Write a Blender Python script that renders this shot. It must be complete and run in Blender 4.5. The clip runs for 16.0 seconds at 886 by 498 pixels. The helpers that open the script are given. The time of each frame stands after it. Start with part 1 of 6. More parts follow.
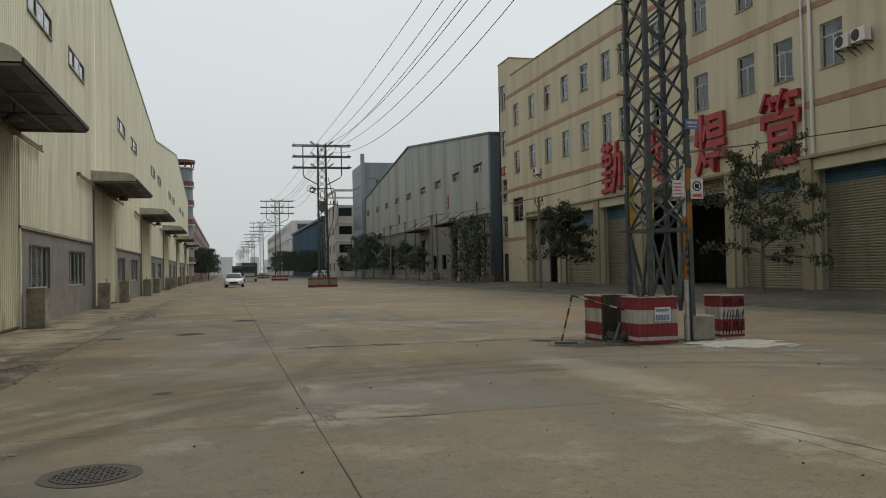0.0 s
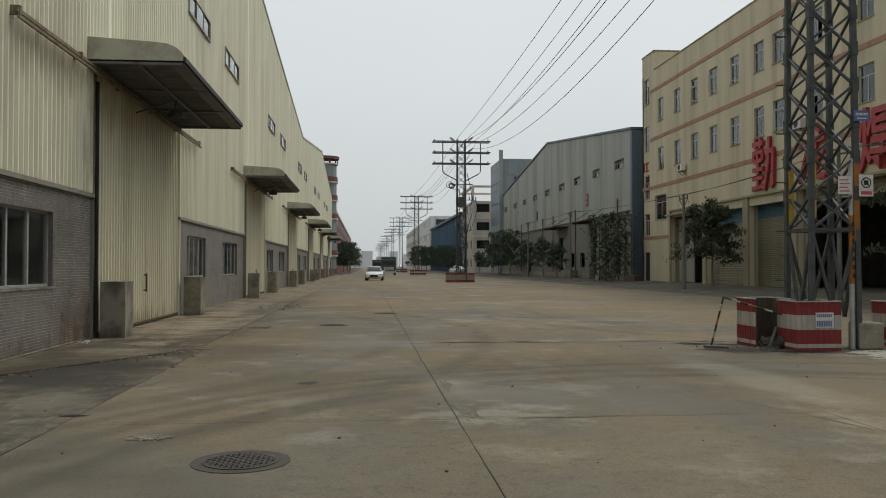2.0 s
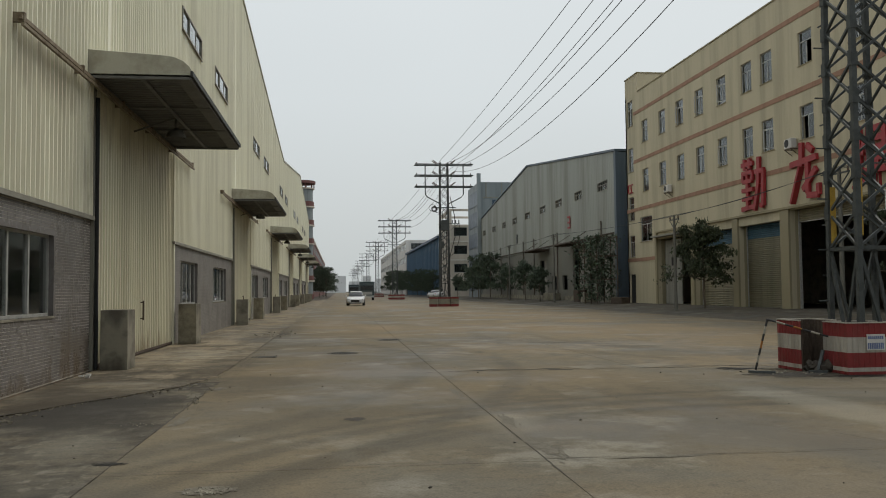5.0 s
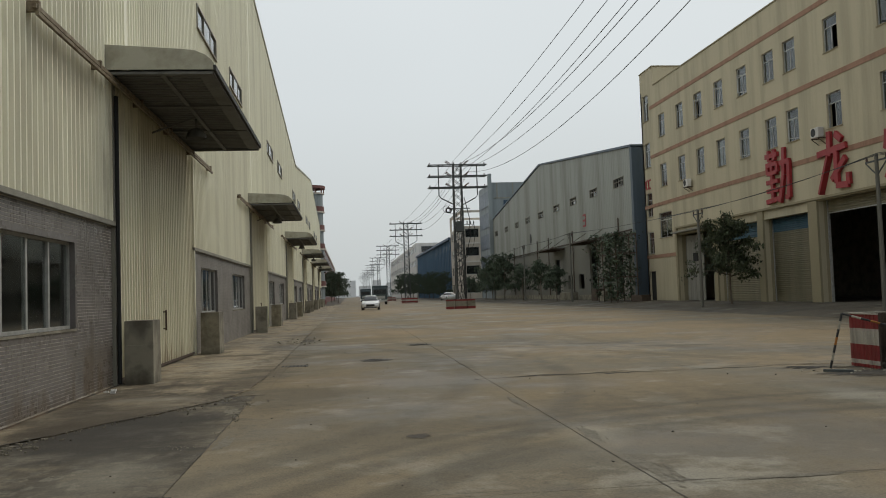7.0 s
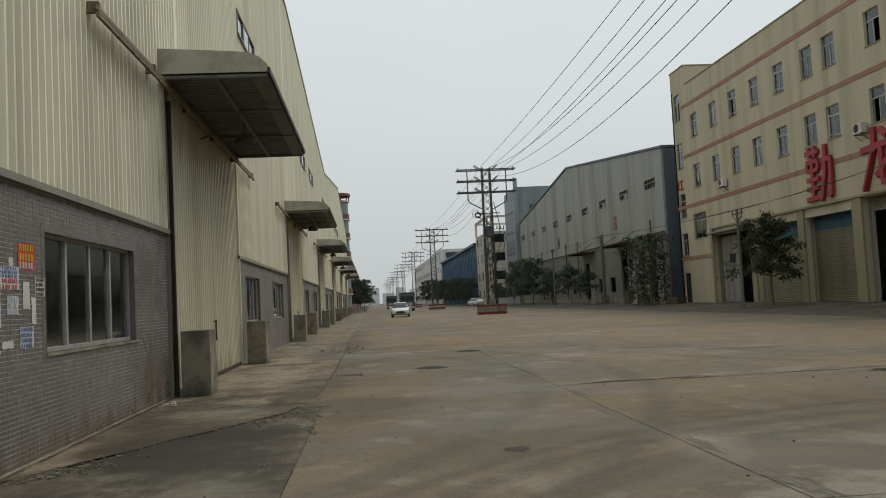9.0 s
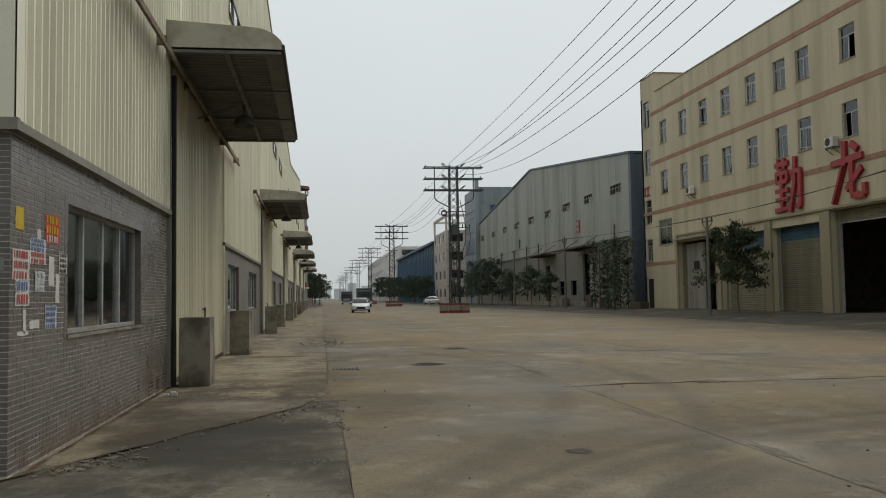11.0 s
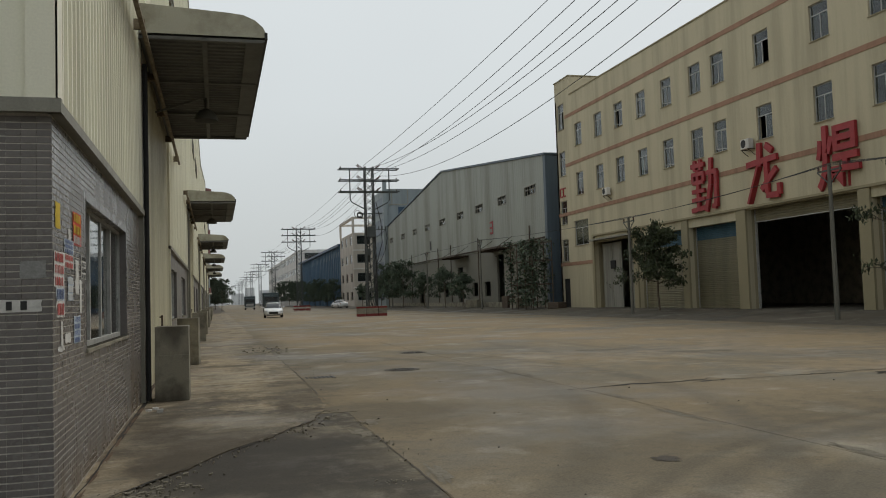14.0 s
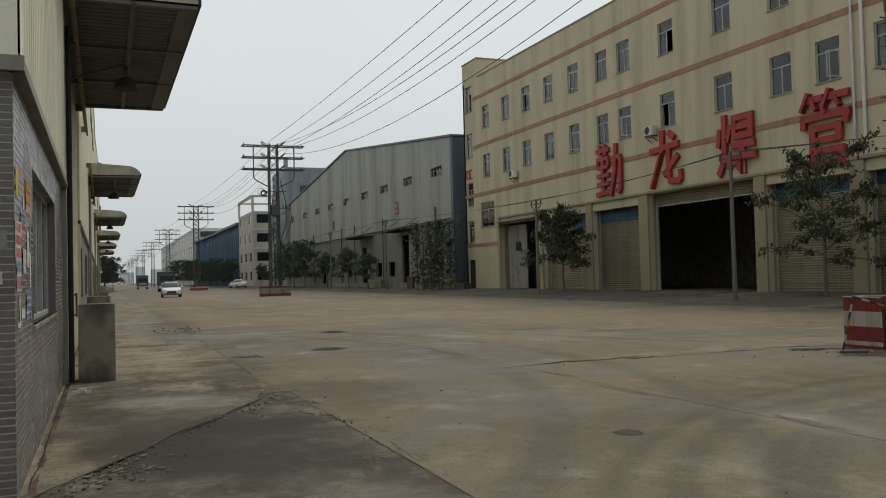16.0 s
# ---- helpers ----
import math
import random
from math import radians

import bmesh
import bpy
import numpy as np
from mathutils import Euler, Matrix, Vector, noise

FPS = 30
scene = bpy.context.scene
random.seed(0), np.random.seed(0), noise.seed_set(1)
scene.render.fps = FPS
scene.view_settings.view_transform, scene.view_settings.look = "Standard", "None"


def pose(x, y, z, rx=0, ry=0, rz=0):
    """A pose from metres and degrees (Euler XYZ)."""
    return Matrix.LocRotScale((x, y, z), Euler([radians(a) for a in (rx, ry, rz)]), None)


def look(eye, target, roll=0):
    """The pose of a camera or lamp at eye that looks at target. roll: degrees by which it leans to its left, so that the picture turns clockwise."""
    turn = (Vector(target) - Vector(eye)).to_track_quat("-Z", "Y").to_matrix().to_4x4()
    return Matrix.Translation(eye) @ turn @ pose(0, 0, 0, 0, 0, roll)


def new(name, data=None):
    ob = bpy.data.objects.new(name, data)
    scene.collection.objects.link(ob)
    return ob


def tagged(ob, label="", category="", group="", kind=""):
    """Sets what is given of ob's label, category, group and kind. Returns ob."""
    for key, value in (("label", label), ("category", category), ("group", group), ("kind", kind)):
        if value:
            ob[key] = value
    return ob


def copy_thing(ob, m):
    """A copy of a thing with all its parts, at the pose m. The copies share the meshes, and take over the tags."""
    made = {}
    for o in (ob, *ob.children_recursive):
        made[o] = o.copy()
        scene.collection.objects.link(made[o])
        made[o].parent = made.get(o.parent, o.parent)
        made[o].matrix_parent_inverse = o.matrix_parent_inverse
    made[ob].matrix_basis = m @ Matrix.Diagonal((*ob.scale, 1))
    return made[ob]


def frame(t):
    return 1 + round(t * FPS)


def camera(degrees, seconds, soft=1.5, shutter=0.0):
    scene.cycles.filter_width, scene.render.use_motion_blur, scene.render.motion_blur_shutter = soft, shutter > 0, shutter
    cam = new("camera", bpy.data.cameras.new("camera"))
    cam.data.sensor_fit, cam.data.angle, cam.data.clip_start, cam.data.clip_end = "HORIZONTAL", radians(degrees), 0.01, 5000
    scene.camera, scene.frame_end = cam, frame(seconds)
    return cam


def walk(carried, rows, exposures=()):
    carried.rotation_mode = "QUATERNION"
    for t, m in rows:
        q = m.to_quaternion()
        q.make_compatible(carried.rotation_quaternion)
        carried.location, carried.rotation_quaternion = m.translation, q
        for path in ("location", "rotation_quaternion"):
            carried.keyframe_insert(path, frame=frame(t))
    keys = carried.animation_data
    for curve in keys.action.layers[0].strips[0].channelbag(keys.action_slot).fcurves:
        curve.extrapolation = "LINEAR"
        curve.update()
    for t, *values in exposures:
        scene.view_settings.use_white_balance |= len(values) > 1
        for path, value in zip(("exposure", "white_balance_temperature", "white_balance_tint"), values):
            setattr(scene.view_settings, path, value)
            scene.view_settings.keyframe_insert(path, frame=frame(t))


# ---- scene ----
cam = camera(55.3, 16.0, 1.0)
PATH = [
    (0, (5.575, -2.917, 1.46), (6.075, -0.981, 1.506), -1.2),
    (0.5, (5.651, -2.816, 1.475), (6.053, -0.858, 1.559), -0.1),
    (1, (5.645, -2.763, 1.465), (5.979, -0.793, 1.552), 0.7),
    (1.5, (5.599, -2.769, 1.468), (5.828, -0.784, 1.54), 0.5),
    (2, (5.52, -2.685, 1.455), (5.703, -0.694, 1.496), -0.0),
    (2.5, (5.386, -2.56, 1.462), (5.641, -0.577, 1.504), -0.1),
    (3, (5.262, -2.481, 1.454), (5.558, -0.503, 1.485), 0.1),
    (3.5, (5.172, -2.337, 1.439), (5.41, -0.352, 1.479), -0.1),
    (4, (5.068, -2.057, 1.455), (5.241, -0.066, 1.541), -0.1),
    (4.5, (4.878, -1.861, 1.44), (5.076, 0.126, 1.546), 0.1),
    (4.7, (4.771, -1.812, 1.451), (4.998, 0.172, 1.553), -0.0),
    (6.8, (4.204, -0.769, 1.452), (4.469, 1.211, 1.541), -2.1),
    (7, (4.146, -0.664, 1.446), (4.374, 1.321, 1.55), -2.0),
    (7.5, (4.053, -0.594, 1.494), (4.197, 1.395, 1.642), -1.6),
    (8, (3.852, -0.447, 1.474), (4.048, 1.539, 1.609), -2.5),
    (8.5, (3.677, -0.329, 1.483), (3.869, 1.659, 1.599), -2.8),
    (8.7, (3.61, -0.226, 1.455), (3.788, 1.762, 1.575), -3.0),
    (10.8, (2.597, 0.393, 1.452), (2.839, 2.374, 1.575), -0.8),
    (11, (2.507, 0.479, 1.422), (2.794, 2.455, 1.535), -0.9),
    (11.5, (2.237, 0.551, 1.438), (2.665, 2.503, 1.508), -1.8),
    (12, (1.98, 0.729, 1.421), (2.39, 2.685, 1.497), -2.1),
    (12.5, (1.756, 0.918, 1.439), (2.161, 2.875, 1.528), -2.2),
    (13, (1.465, 1.0, 1.443), (1.96, 2.936, 1.53), -2.5),
    (13.5, (1.251, 1.144, 1.442), (1.761, 3.075, 1.536), -2.4),
    (14, (1.104, 1.364, 1.456), (1.624, 3.291, 1.569), -1.9),
    (14.5, (0.914, 1.396, 1.443), (1.504, 3.305, 1.536), -1.5),
    (15, (0.724, 1.395, 1.436), (1.373, 3.286, 1.493), -1.1),
    (15.5, (0.62, 1.494, 1.432), (1.284, 3.379, 1.491), -0.9),
    (16, (0.537, 1.624, 1.436), (1.283, 3.478, 1.497), -1.5),
]
walk(cam, [(t, look(eye, target, roll)) for t, eye, target, roll in PATH], [(0, -0.09), (0.5, -0.34), (1.0, -0.26), (2.0, -0.08), (3.5, -0.05), (4.5, -0.11), (7.0, -0.10), (8.0, -0.15), (11.0, -0.12), (11.5, -0.15), (12.5, -0.11), (14.5, -0.15), (15.0, -0.14), (16.0, -0.10)])

# ---- world, sun, exposure ----
world = bpy.data.worlds.new("overcast")
scene.world = world
world.use_nodes = True
wn, wl = world.node_tree.nodes, world.node_tree.links
sky = wn.new("ShaderNodeTexSky")
sky.sky_type = "NISHITA"
sky.sun_disc = False
sky.sun_elevation, sky.sun_rotation = radians(55), radians(62)
sky.dust_density, sky.air_density = 6.0, 1.0
grey = wn.new("ShaderNodeMix")
grey.data_type = "RGBA"
grey.inputs[0].default_value = 0.90
wl.new(sky.outputs[0], grey.inputs[6])
# the cloud cover brightens gently towards the zenith
up = wn.new("ShaderNodeTexCoord")
split = wn.new("ShaderNodeSeparateXYZ")
wl.new(up.outputs["Generated"], split.inputs[0])
cloud = wn.new("ShaderNodeValToRGB")
cloud.color_ramp.elements[0].position, cloud.color_ramp.elements[0].color = 0.0, (6.2, 6.6, 6.6, 1)
cloud.color_ramp.elements[1].position, cloud.color_ramp.elements[1].color = 0.75, (9.0, 9.5, 9.6, 1)
lift = cloud.color_ramp.elements.new(0.22)
lift.color = (7.65, 8.15, 8.25, 1)
wl.new(split.outputs[2], cloud.inputs[0])
drift = wn.new("ShaderNodeTexNoise")
drift.inputs["Scale"].default_value, drift.inputs["Detail"].default_value = 1.6, 3
wl.new(up.outputs["Generated"], drift.inputs["Vector"])
soft_ = wn.new("ShaderNodeMapRange")
soft_.inputs[3].default_value, soft_.inputs[4].default_value = 0.93, 1.07
wl.new(drift.outputs[0], soft_.inputs[0])
cover = wn.new("ShaderNodeVectorMath")
cover.operation = "SCALE"
wl.new(cloud.outputs[0], cover.inputs[0])
wl.new(soft_.outputs[0], cover.inputs[3])
wl.new(cover.outputs[0], grey.inputs[7])
wl.new(grey.outputs[2], wn["Background"].inputs[0])
wn["Background"].inputs[1].default_value = 0.1

sun_data = bpy.data.lights.new("sun", "SUN")
sun_data.energy, sun_data.angle, sun_data.color = 1.35, radians(28), (1.0, 0.95, 0.86)
sun = new("sun", sun_data)
sun.matrix_world = look((0, 0, 40), (-25, -13, 0))

# ---- materials ----


def mat(name, color, rough=0.7, metal=0.0, scale=4.0, vary=0.25, dark=None, stain=0.35, bump=0.15, fine=60.0, streak=False, island=0.0, spec=0.4):
    """A weathered surface: base colour, broad stains, fine grain and bump; streak draws the stains out downwards."""
    m = bpy.data.materials.new(name)
    m.use_nodes = True
    n, l = m.node_tree.nodes, m.node_tree.links
    b = n["Principled BSDF"]
    b.inputs["Roughness"].default_value = rough
    b.inputs["Metallic"].default_value = metal
    b.inputs["Specular IOR Level"].default_value = spec
    co = n.new("ShaderNodeNewGeometry")
    mp = n.new("ShaderNodeMapping")
    l.new(co.outputs["Position"], mp.inputs[0])
    if streak:
        mp.inputs["Scale"].default_value = (1, 1, 0.08)
    big = n.new("ShaderNodeTexNoise")
    big.inputs["Scale"].default_value = scale
    big.inputs["Detail"].default_value = 6
    big.inputs["Roughness"].default_value = 0.65
    l.new(mp.outputs[0], big.inputs["Vector"])
    small = n.new("ShaderNodeTexNoise")
    small.inputs["Scale"].default_value = fine
    small.inputs["Detail"].default_value = 4
    l.new(co.outputs["Position"], small.inputs["Vector"])
    ramp = n.new("ShaderNodeMapRange")
    ramp.inputs[1].default_value, ramp.inputs[2].default_value = 0.45, 0.62
    l.new(big.outputs[0], ramp.inputs[0])
    amount = n.new("ShaderNodeMath")
    amount.operation = "MULTIPLY"
    amount.inputs[1].default_value = stain
    l.new(ramp.outputs[0], amount.inputs[0])
    mix = n.new("ShaderNodeMix")
    mix.data_type = "RGBA"
    mix.inputs[6].default_value = (*color, 1)
    d = dark or tuple(c * 0.45 for c in color)
    mix.inputs[7].default_value = (*d, 1)
    l.new(amount.outputs[0], mix.inputs[0])
    val = n.new("ShaderNodeMapRange")
    val.inputs[1].default_value, val.inputs[2].default_value = 0.25, 0.75
    val.inputs[3].default_value, val.inputs[4].default_value = 1 - vary, 1 + vary
    l.new(small.outputs[0], val.inputs[0])
    hsv = n.new("ShaderNodeHueSaturation")
    l.new(mix.outputs[2], hsv.inputs["Color"])
    if island:
        info = n.new("ShaderNodeObjectInfo")
        geo = n.new("ShaderNodeNewGeometry")
        add = n.new("ShaderNodeMath")
        add.operation = "ADD"
        l.new(info.outputs["Random"], add.inputs[0])
        l.new(geo.outputs["Random Per Island"], add.inputs[1])
        wrap = n.new("ShaderNodeMath")
        wrap.operation = "FRACT"
        l.new(add.outputs[0], wrap.inputs[0])
        spread = n.new("ShaderNodeMapRange")
        spread.inputs[3].default_value, spread.inputs[4].default_value = 1 - island, 1 + island
        l.new(wrap.outputs[0], spread.inputs[0])
        mul = n.new("ShaderNodeMath")
        mul.operation = "MULTIPLY"
        l.new(val.outputs[0], mul.inputs[0])
        l.new(spread.outputs[0], mul.inputs[1])
        l.new(mul.outputs[0], hsv.inputs["Value"])
    else:
        l.new(val.outputs[0], hsv.inputs["Value"])
    l.new(hsv.outputs[0], b.inputs["Base Color"])
    rr = n.new("ShaderNodeMapRange")
    rr.inputs[3].default_value, rr.inputs[4].default_value = max(0.05, rough - 0.12), min(1, rough + 0.12)
    l.new(big.outputs[0], rr.inputs[0])
    l.new(rr.outputs[0], b.inputs["Roughness"])
    if bump:
        bp = n.new("ShaderNodeBump")
        bp.inputs["Strength"].default_value = bump
        bp.inputs["Distance"].default_value = 0.01
        l.new(small.outputs[0], bp.inputs["Height"])
        l.new(bp.outputs[0], b.inputs["Normal"])
    return m


def glass(name, tint=(0.72, 0.78, 0.78), ior=1.5):
    m = bpy.data.materials.new(name)
    m.use_nodes = True
    b = m.node_tree.nodes["Principled BSDF"]
    b.inputs["Base Color"].default_value = (*tint, 1)
    b.inputs["Roughness"].default_value = 0.04
    b.inputs["Transmission Weight"].default_value = 1.0
    b.inputs["IOR"].default_value = ior
    b.inputs["Specular IOR Level"].default_value = 0.3
    return m


def ground_mat(name, color, tan, dark, wear=1.0, stains=(), arcs=(), blotchy=0.0, dusts=()):
    """Dusty concrete: tan dust, dark oil and tyre stains drawn out along the road, pale scrapes, grain."""
    m = bpy.data.materials.new(name)
    m.use_nodes = True
    n, l = m.node_tree.nodes, m.node_tree.links
    b = n["Principled BSDF"]
    b.inputs["Specular IOR Level"].default_value = 0.35
    geo = n.new("ShaderNodeNewGeometry")

    def noise_at(scale, stretch, detail, lo, hi):
        mp = n.new("ShaderNodeMapping")
        mp.inputs["Scale"].default_value = stretch
        l.new(geo.outputs["Position"], mp.inputs[0])
        t = n.new("ShaderNodeTexNoise")
        t.inputs["Scale"].default_value, t.inputs["Detail"].default_value, t.inputs["Roughness"].default_value = scale, detail, 0.62
        l.new(mp.outputs[0], t.inputs["Vector"])
        r = n.new("ShaderNodeMapRange")
        r.inputs[1].default_value, r.inputs[2].default_value = lo, hi
        l.new(t.outputs[0], r.inputs[0])
        return r.outputs[0], t.outputs[0]

    def blend(a, c, fac, amount):
        k = n.new("ShaderNodeMath")
        k.operation = "MULTIPLY"
        k.inputs[1].default_value = amount
        l.new(fac, k.inputs[0])
        x = n.new("ShaderNodeMix")
        x.data_type = "RGBA"
        l.new(k.outputs[0], x.inputs[0])
        if isinstance(a, tuple):
            x.inputs[6].default_value = (*a, 1)
        else:
            l.new(a, x.inputs[6])
        x.inputs[7].default_value = (*c, 1)
        return x.outputs[2]

    dust, _ = noise_at(0.13, (1, 0.6, 1), 6, 0.43, 0.56)
    oil, oilraw = noise_at(0.26, (1.0, 0.9, 1), 8, 0.47, 0.60)
    tyre, _ = noise_at(0.9, (1.0, 0.05, 1), 4, 0.50, 0.62)
    pale, _ = noise_at(0.7, (1.0, 1.0, 1), 9, 0.56, 0.64)
    swirl, _ = noise_at(0.8, (0.7, 1.0, 1), 7, 0.50, 0.60)
    dust2, _ = noise_at(0.4, (0.7, 1.0, 1), 8, 0.48, 0.58)
    mottle, warp = noise_at(2.6, (1.0, 1.0, 1), 9, 0.48, 0.60)
    grain, grainraw = noise_at(45, (1, 1, 1), 5, 0.3, 0.7)
    speck, _ = noise_at(9, (1, 1, 1), 6, 0.54, 0.63)
    c = blend(color, tan, dust, 0.85)
    c = blend(c, dark, oil, min(0.95, 0.72 * wear))
    c = blend(c, dark, tyre, 0.16)
    c = blend(c, dark, swirl, 0.34 * wear)
    c = blend(c, tan, dust2, 0.45)
    c = blend(c, dark, mottle, 0.20 * wear)
    c = blend(c, (0.34, 0.32, 0.265), pale, 0.28)
    c = blend(c, dark, speck, 0.32)
    if blotchy:
        mould, _ = noise_at(1.1, (1.0, 0.55, 1), 10, 0.49, 0.56)
        flake, _ = noise_at(5.5, (1.0, 0.7, 1), 8, 0.53, 0.60)
        c = blend(c, dark, mould, blotchy)
        wash, _ = noise_at(1.5, (0.45, 2.2, 1), 9, 0.47, 0.60)
        c = blend(c, dark, wash, blotchy * 0.8)
        c = blend(c, (0.33, 0.30, 0.235), flake, blotchy * 0.45)
    # curved tyre marks: centre, radius, half width, strength
    for cx, cy, rad, wide, amount in arcs:
        off = n.new("ShaderNodeVectorMath")
        off.operation = "DISTANCE"
        off.inputs[1].default_value = (cx, cy, 0)
        l.new(geo.outputs["Position"], off.inputs[0])
        d = n.new("ShaderNodeMath")
        d.operation = "SUBTRACT"
        l.new(off.outputs["Value"], d.inputs[0])
        d.inputs[1].default_value = rad
        ab = n.new("ShaderNodeMath")
        ab.operation = "ABSOLUTE"
        l.new(d.outputs[0], ab.inputs[0])
        band = n.new("ShaderNodeMapRange")
        band.inputs[1].default_value, band.inputs[2].default_value = wide, wide * 0.3
        l.new(ab.outputs[0], band.inputs[0])
        c = blend(c, dark, band.outputs[0], amount)
    # broad stains and swaths of tan dust of their own shape: centre, half lengths, strength
    shapes = [(*d, (0.235, 0.172, 0.096)) for d in dusts] + [(*d, dark if d[4] > 0 else (0.30, 0.275, 0.215)) for d in stains]
    for k, (cx, cy, rx, ry, amount, tone) in enumerate(shapes):
        mp = n.new("ShaderNodeMapping")
        mp.vector_type = "TEXTURE"
        mp.inputs["Location"].default_value, mp.inputs["Scale"].default_value = (cx, cy, 0), (rx, ry, 1)
        l.new(geo.outputs["Position"], mp.inputs[0])
        ln = n.new("ShaderNodeVectorMath")
        ln.operation = "LENGTH"
        l.new(mp.outputs[0], ln.inputs[0])
        wob = n.new("ShaderNodeMath")
        wob.operation = "MULTIPLY_ADD"
        wob.inputs[1].default_value = -4.5
        l.new(warp if k % 2 else oilraw, wob.inputs[0])
        wob.inputs[2].default_value = 3.25
        fade = n.new("ShaderNodeMath")
        fade.operation = "SUBTRACT"
        l.new(wob.outputs[0], fade.inputs[0])
        l.new(ln.outputs["Value"], fade.inputs[1])
        mr = n.new("ShaderNodeMapRange")
        mr.inputs[1].default_value, mr.inputs[2].default_value = 0.0, 0.75
        l.new(fade.outputs[0], mr.inputs[0])
        c = blend(c, tone, mr.outputs[0], abs(amount))
    hsv = n.new("ShaderNodeHueSaturation")
    gv = n.new("ShaderNodeMapRange")
    gv.inputs[3].default_value, gv.inputs[4].default_value = 0.74, 1.26
    l.new(grain, gv.inputs[0])
    l.new(gv.outputs[0], hsv.inputs["Value"])
    l.new(c, hsv.inputs["Color"])
    l.new(hsv.outputs[0], b.inputs["Base Color"])
    rr = n.new("ShaderNodeMapRange")
    rr.inputs[3].default_value, rr.inputs[4].default_value = 0.9, 0.55
    l.new(oil, rr.inputs[0])
    l.new(rr.outputs[0], b.inputs["Roughness"])
    bp = n.new("ShaderNodeBump")
    bp.inputs["Strength"].default_value, bp.inputs["Distance"].default_value = 0.25, 0.01
    l.new(grainraw, bp.inputs["Height"])
    l.new(bp.outputs[0], b.inputs["Normal"])
    return m


EDGE_STAINS = [(1.2, 11.0, 0.9, 1.0, 0.7), (2.0, 12.6, 0.9, 0.9, 0.7), (0.9, 12.4, 1.1, 0.45, 0.55), (0.55, 10.2, 0.5, 1.0, 0.6), (1.8, 9.8, 1.1, 1.0, 0.6), (1.1, 15.6, 0.9, 0.5, 0.6), (2.2, 14.2, 0.5, 1.4, 0.6), (2.4, 8.2, 0.5, 1.2, 0.45)]
STAINS = [(0.5, 11.6, 0.7, 1.2, 0.8), (1.9, 12.9, 0.8, 0.5, 0.7), (1.5, 21.8, 1.2, 0.5, 0.6), (2.0, 25.5, 0.7, 1.2, 0.6), (1.0, 10.8, 1.1, 2.2, 0.5), (0.7, 13.0, 0.9, 0.9, 0.7), (1.7, 10.3, 1.5, 2.4, 0.45), (3.6, 12.2, 1.3, 1.6, 0.55), (0.9, 9.2, 0.8, 1.6, 0.7), (0.9, 14.4, 1.0, 0.7, 0.75), (2.5, 16.0, 0.8, 2.6, 0.5), (2.7, 32.0, 0.8, 12.0, 0.5),
          (4.2, 21.5, 2.2, 0.8, 0.45), (4.0, 27.5, 2.2, 1.0, 0.4), (8.0, 9.5, 2.2, 1.6, 0.4), (5.2, 8.6, 2.0, 1.1, 0.35), (13.5, 11.3, 2.0, 0.9, 0.5), (1.4, 18.6, 0.9, 2.0, -0.5),
          (6.8, 5.6, 0.9, 0.7, -0.45), (6.6, 7.4, 0.5, 1.2, -0.4), (10.2, 3.6, 0.5, 2.4, -0.4), (10.6, 8.4, 0.45, 2.6, -0.35), (4.2, 24.6, 1.8, 0.35, -0.4), (1.3, 12.4, 0.9, 0.35, -0.4)]
ARCS = [(9.5, 2.0, 6.9, 0.22, 0.44), (9.5, 2.0, 6.3, 0.14, 0.36), (10.5, 0.8, 7.6, 0.25, 0.40), (10.5, 0.8, 8.9, 0.15, 0.36), (-9.0, 16.0, 15.3, 0.3, 0.36), (-9.0, 16.0, 17.0, 0.3, 0.36),
        (-14.0, 30.0, 19.5, 0.4, 0.32), (26.0, 24.0, 17.0, 0.35, 0.32), (26.0, 24.0, 15.2, 0.35, 0.32)]
DUSTS = [(13.0, 30.0, 7.0, 7.0, 0.55), (17.0, 22.0, 5.0, 6.0, 0.5), (17.0, 45.0, 6.0, 12.0, 0.6), (9.0, 19.0, 2.6, 3.5, 0.4), (4.6, 36.0, 2.0, 14.0, 0.45), (12.2, 14.2, 2.2, 1.6, 0.5), (9.0, 80.0, 6.0, 30.0, 0.5)]
PATCH_STAINS = [(1.6, 9.2, 1.1, 1.5, 0.75), (0.8, 7.4, 1.0, 1.2, 0.6), (2.2, 7.0, 0.7, 1.5, 0.5), (0.9, 5.6, 2.2, 1.2, 0.45), (2.3, 4.0, 0.6, 1.8, 0.4), (1.0, 4.2, 1.5, 2.2, 0.5), (2.1, 6.9, 0.5, 0.9, -0.25), (1.5, 9.6, 0.6, 0.3, -0.2)]
CONCRETE = ground_mat("road_concrete", (0.140, 0.123, 0.090), (0.190, 0.144, 0.082), (0.060, 0.052, 0.037), 0.72, STAINS, ARCS, 0.0, DUSTS)
PATCH = ground_mat("dark_patch_concrete", (0.158, 0.138, 0.100), (0.180, 0.145, 0.092), (0.030, 0.026, 0.020), 0.9, PATCH_STAINS + EDGE_STAINS + STAINS[:11], ARCS[:4], 0.6)
APRON = ground_mat("apron_concrete", (0.250, 0.214, 0.150), (0.295, 0.235, 0.15), (0.046, 0.036, 0.023), 0.75, EDGE_STAINS + STAINS, (), 0.55)
# dark concrete, darkened further for the soft shade before the building
APRON_R = ground_mat("dark_apron", (0.080, 0.071, 0.054), (0.105, 0.087, 0.061), (0.034, 0.030, 0.023))
CRACK = mat("crack_shadow_dirt", (0.022, 0.019, 0.015), 1.0, scale=3, bump=0.3)
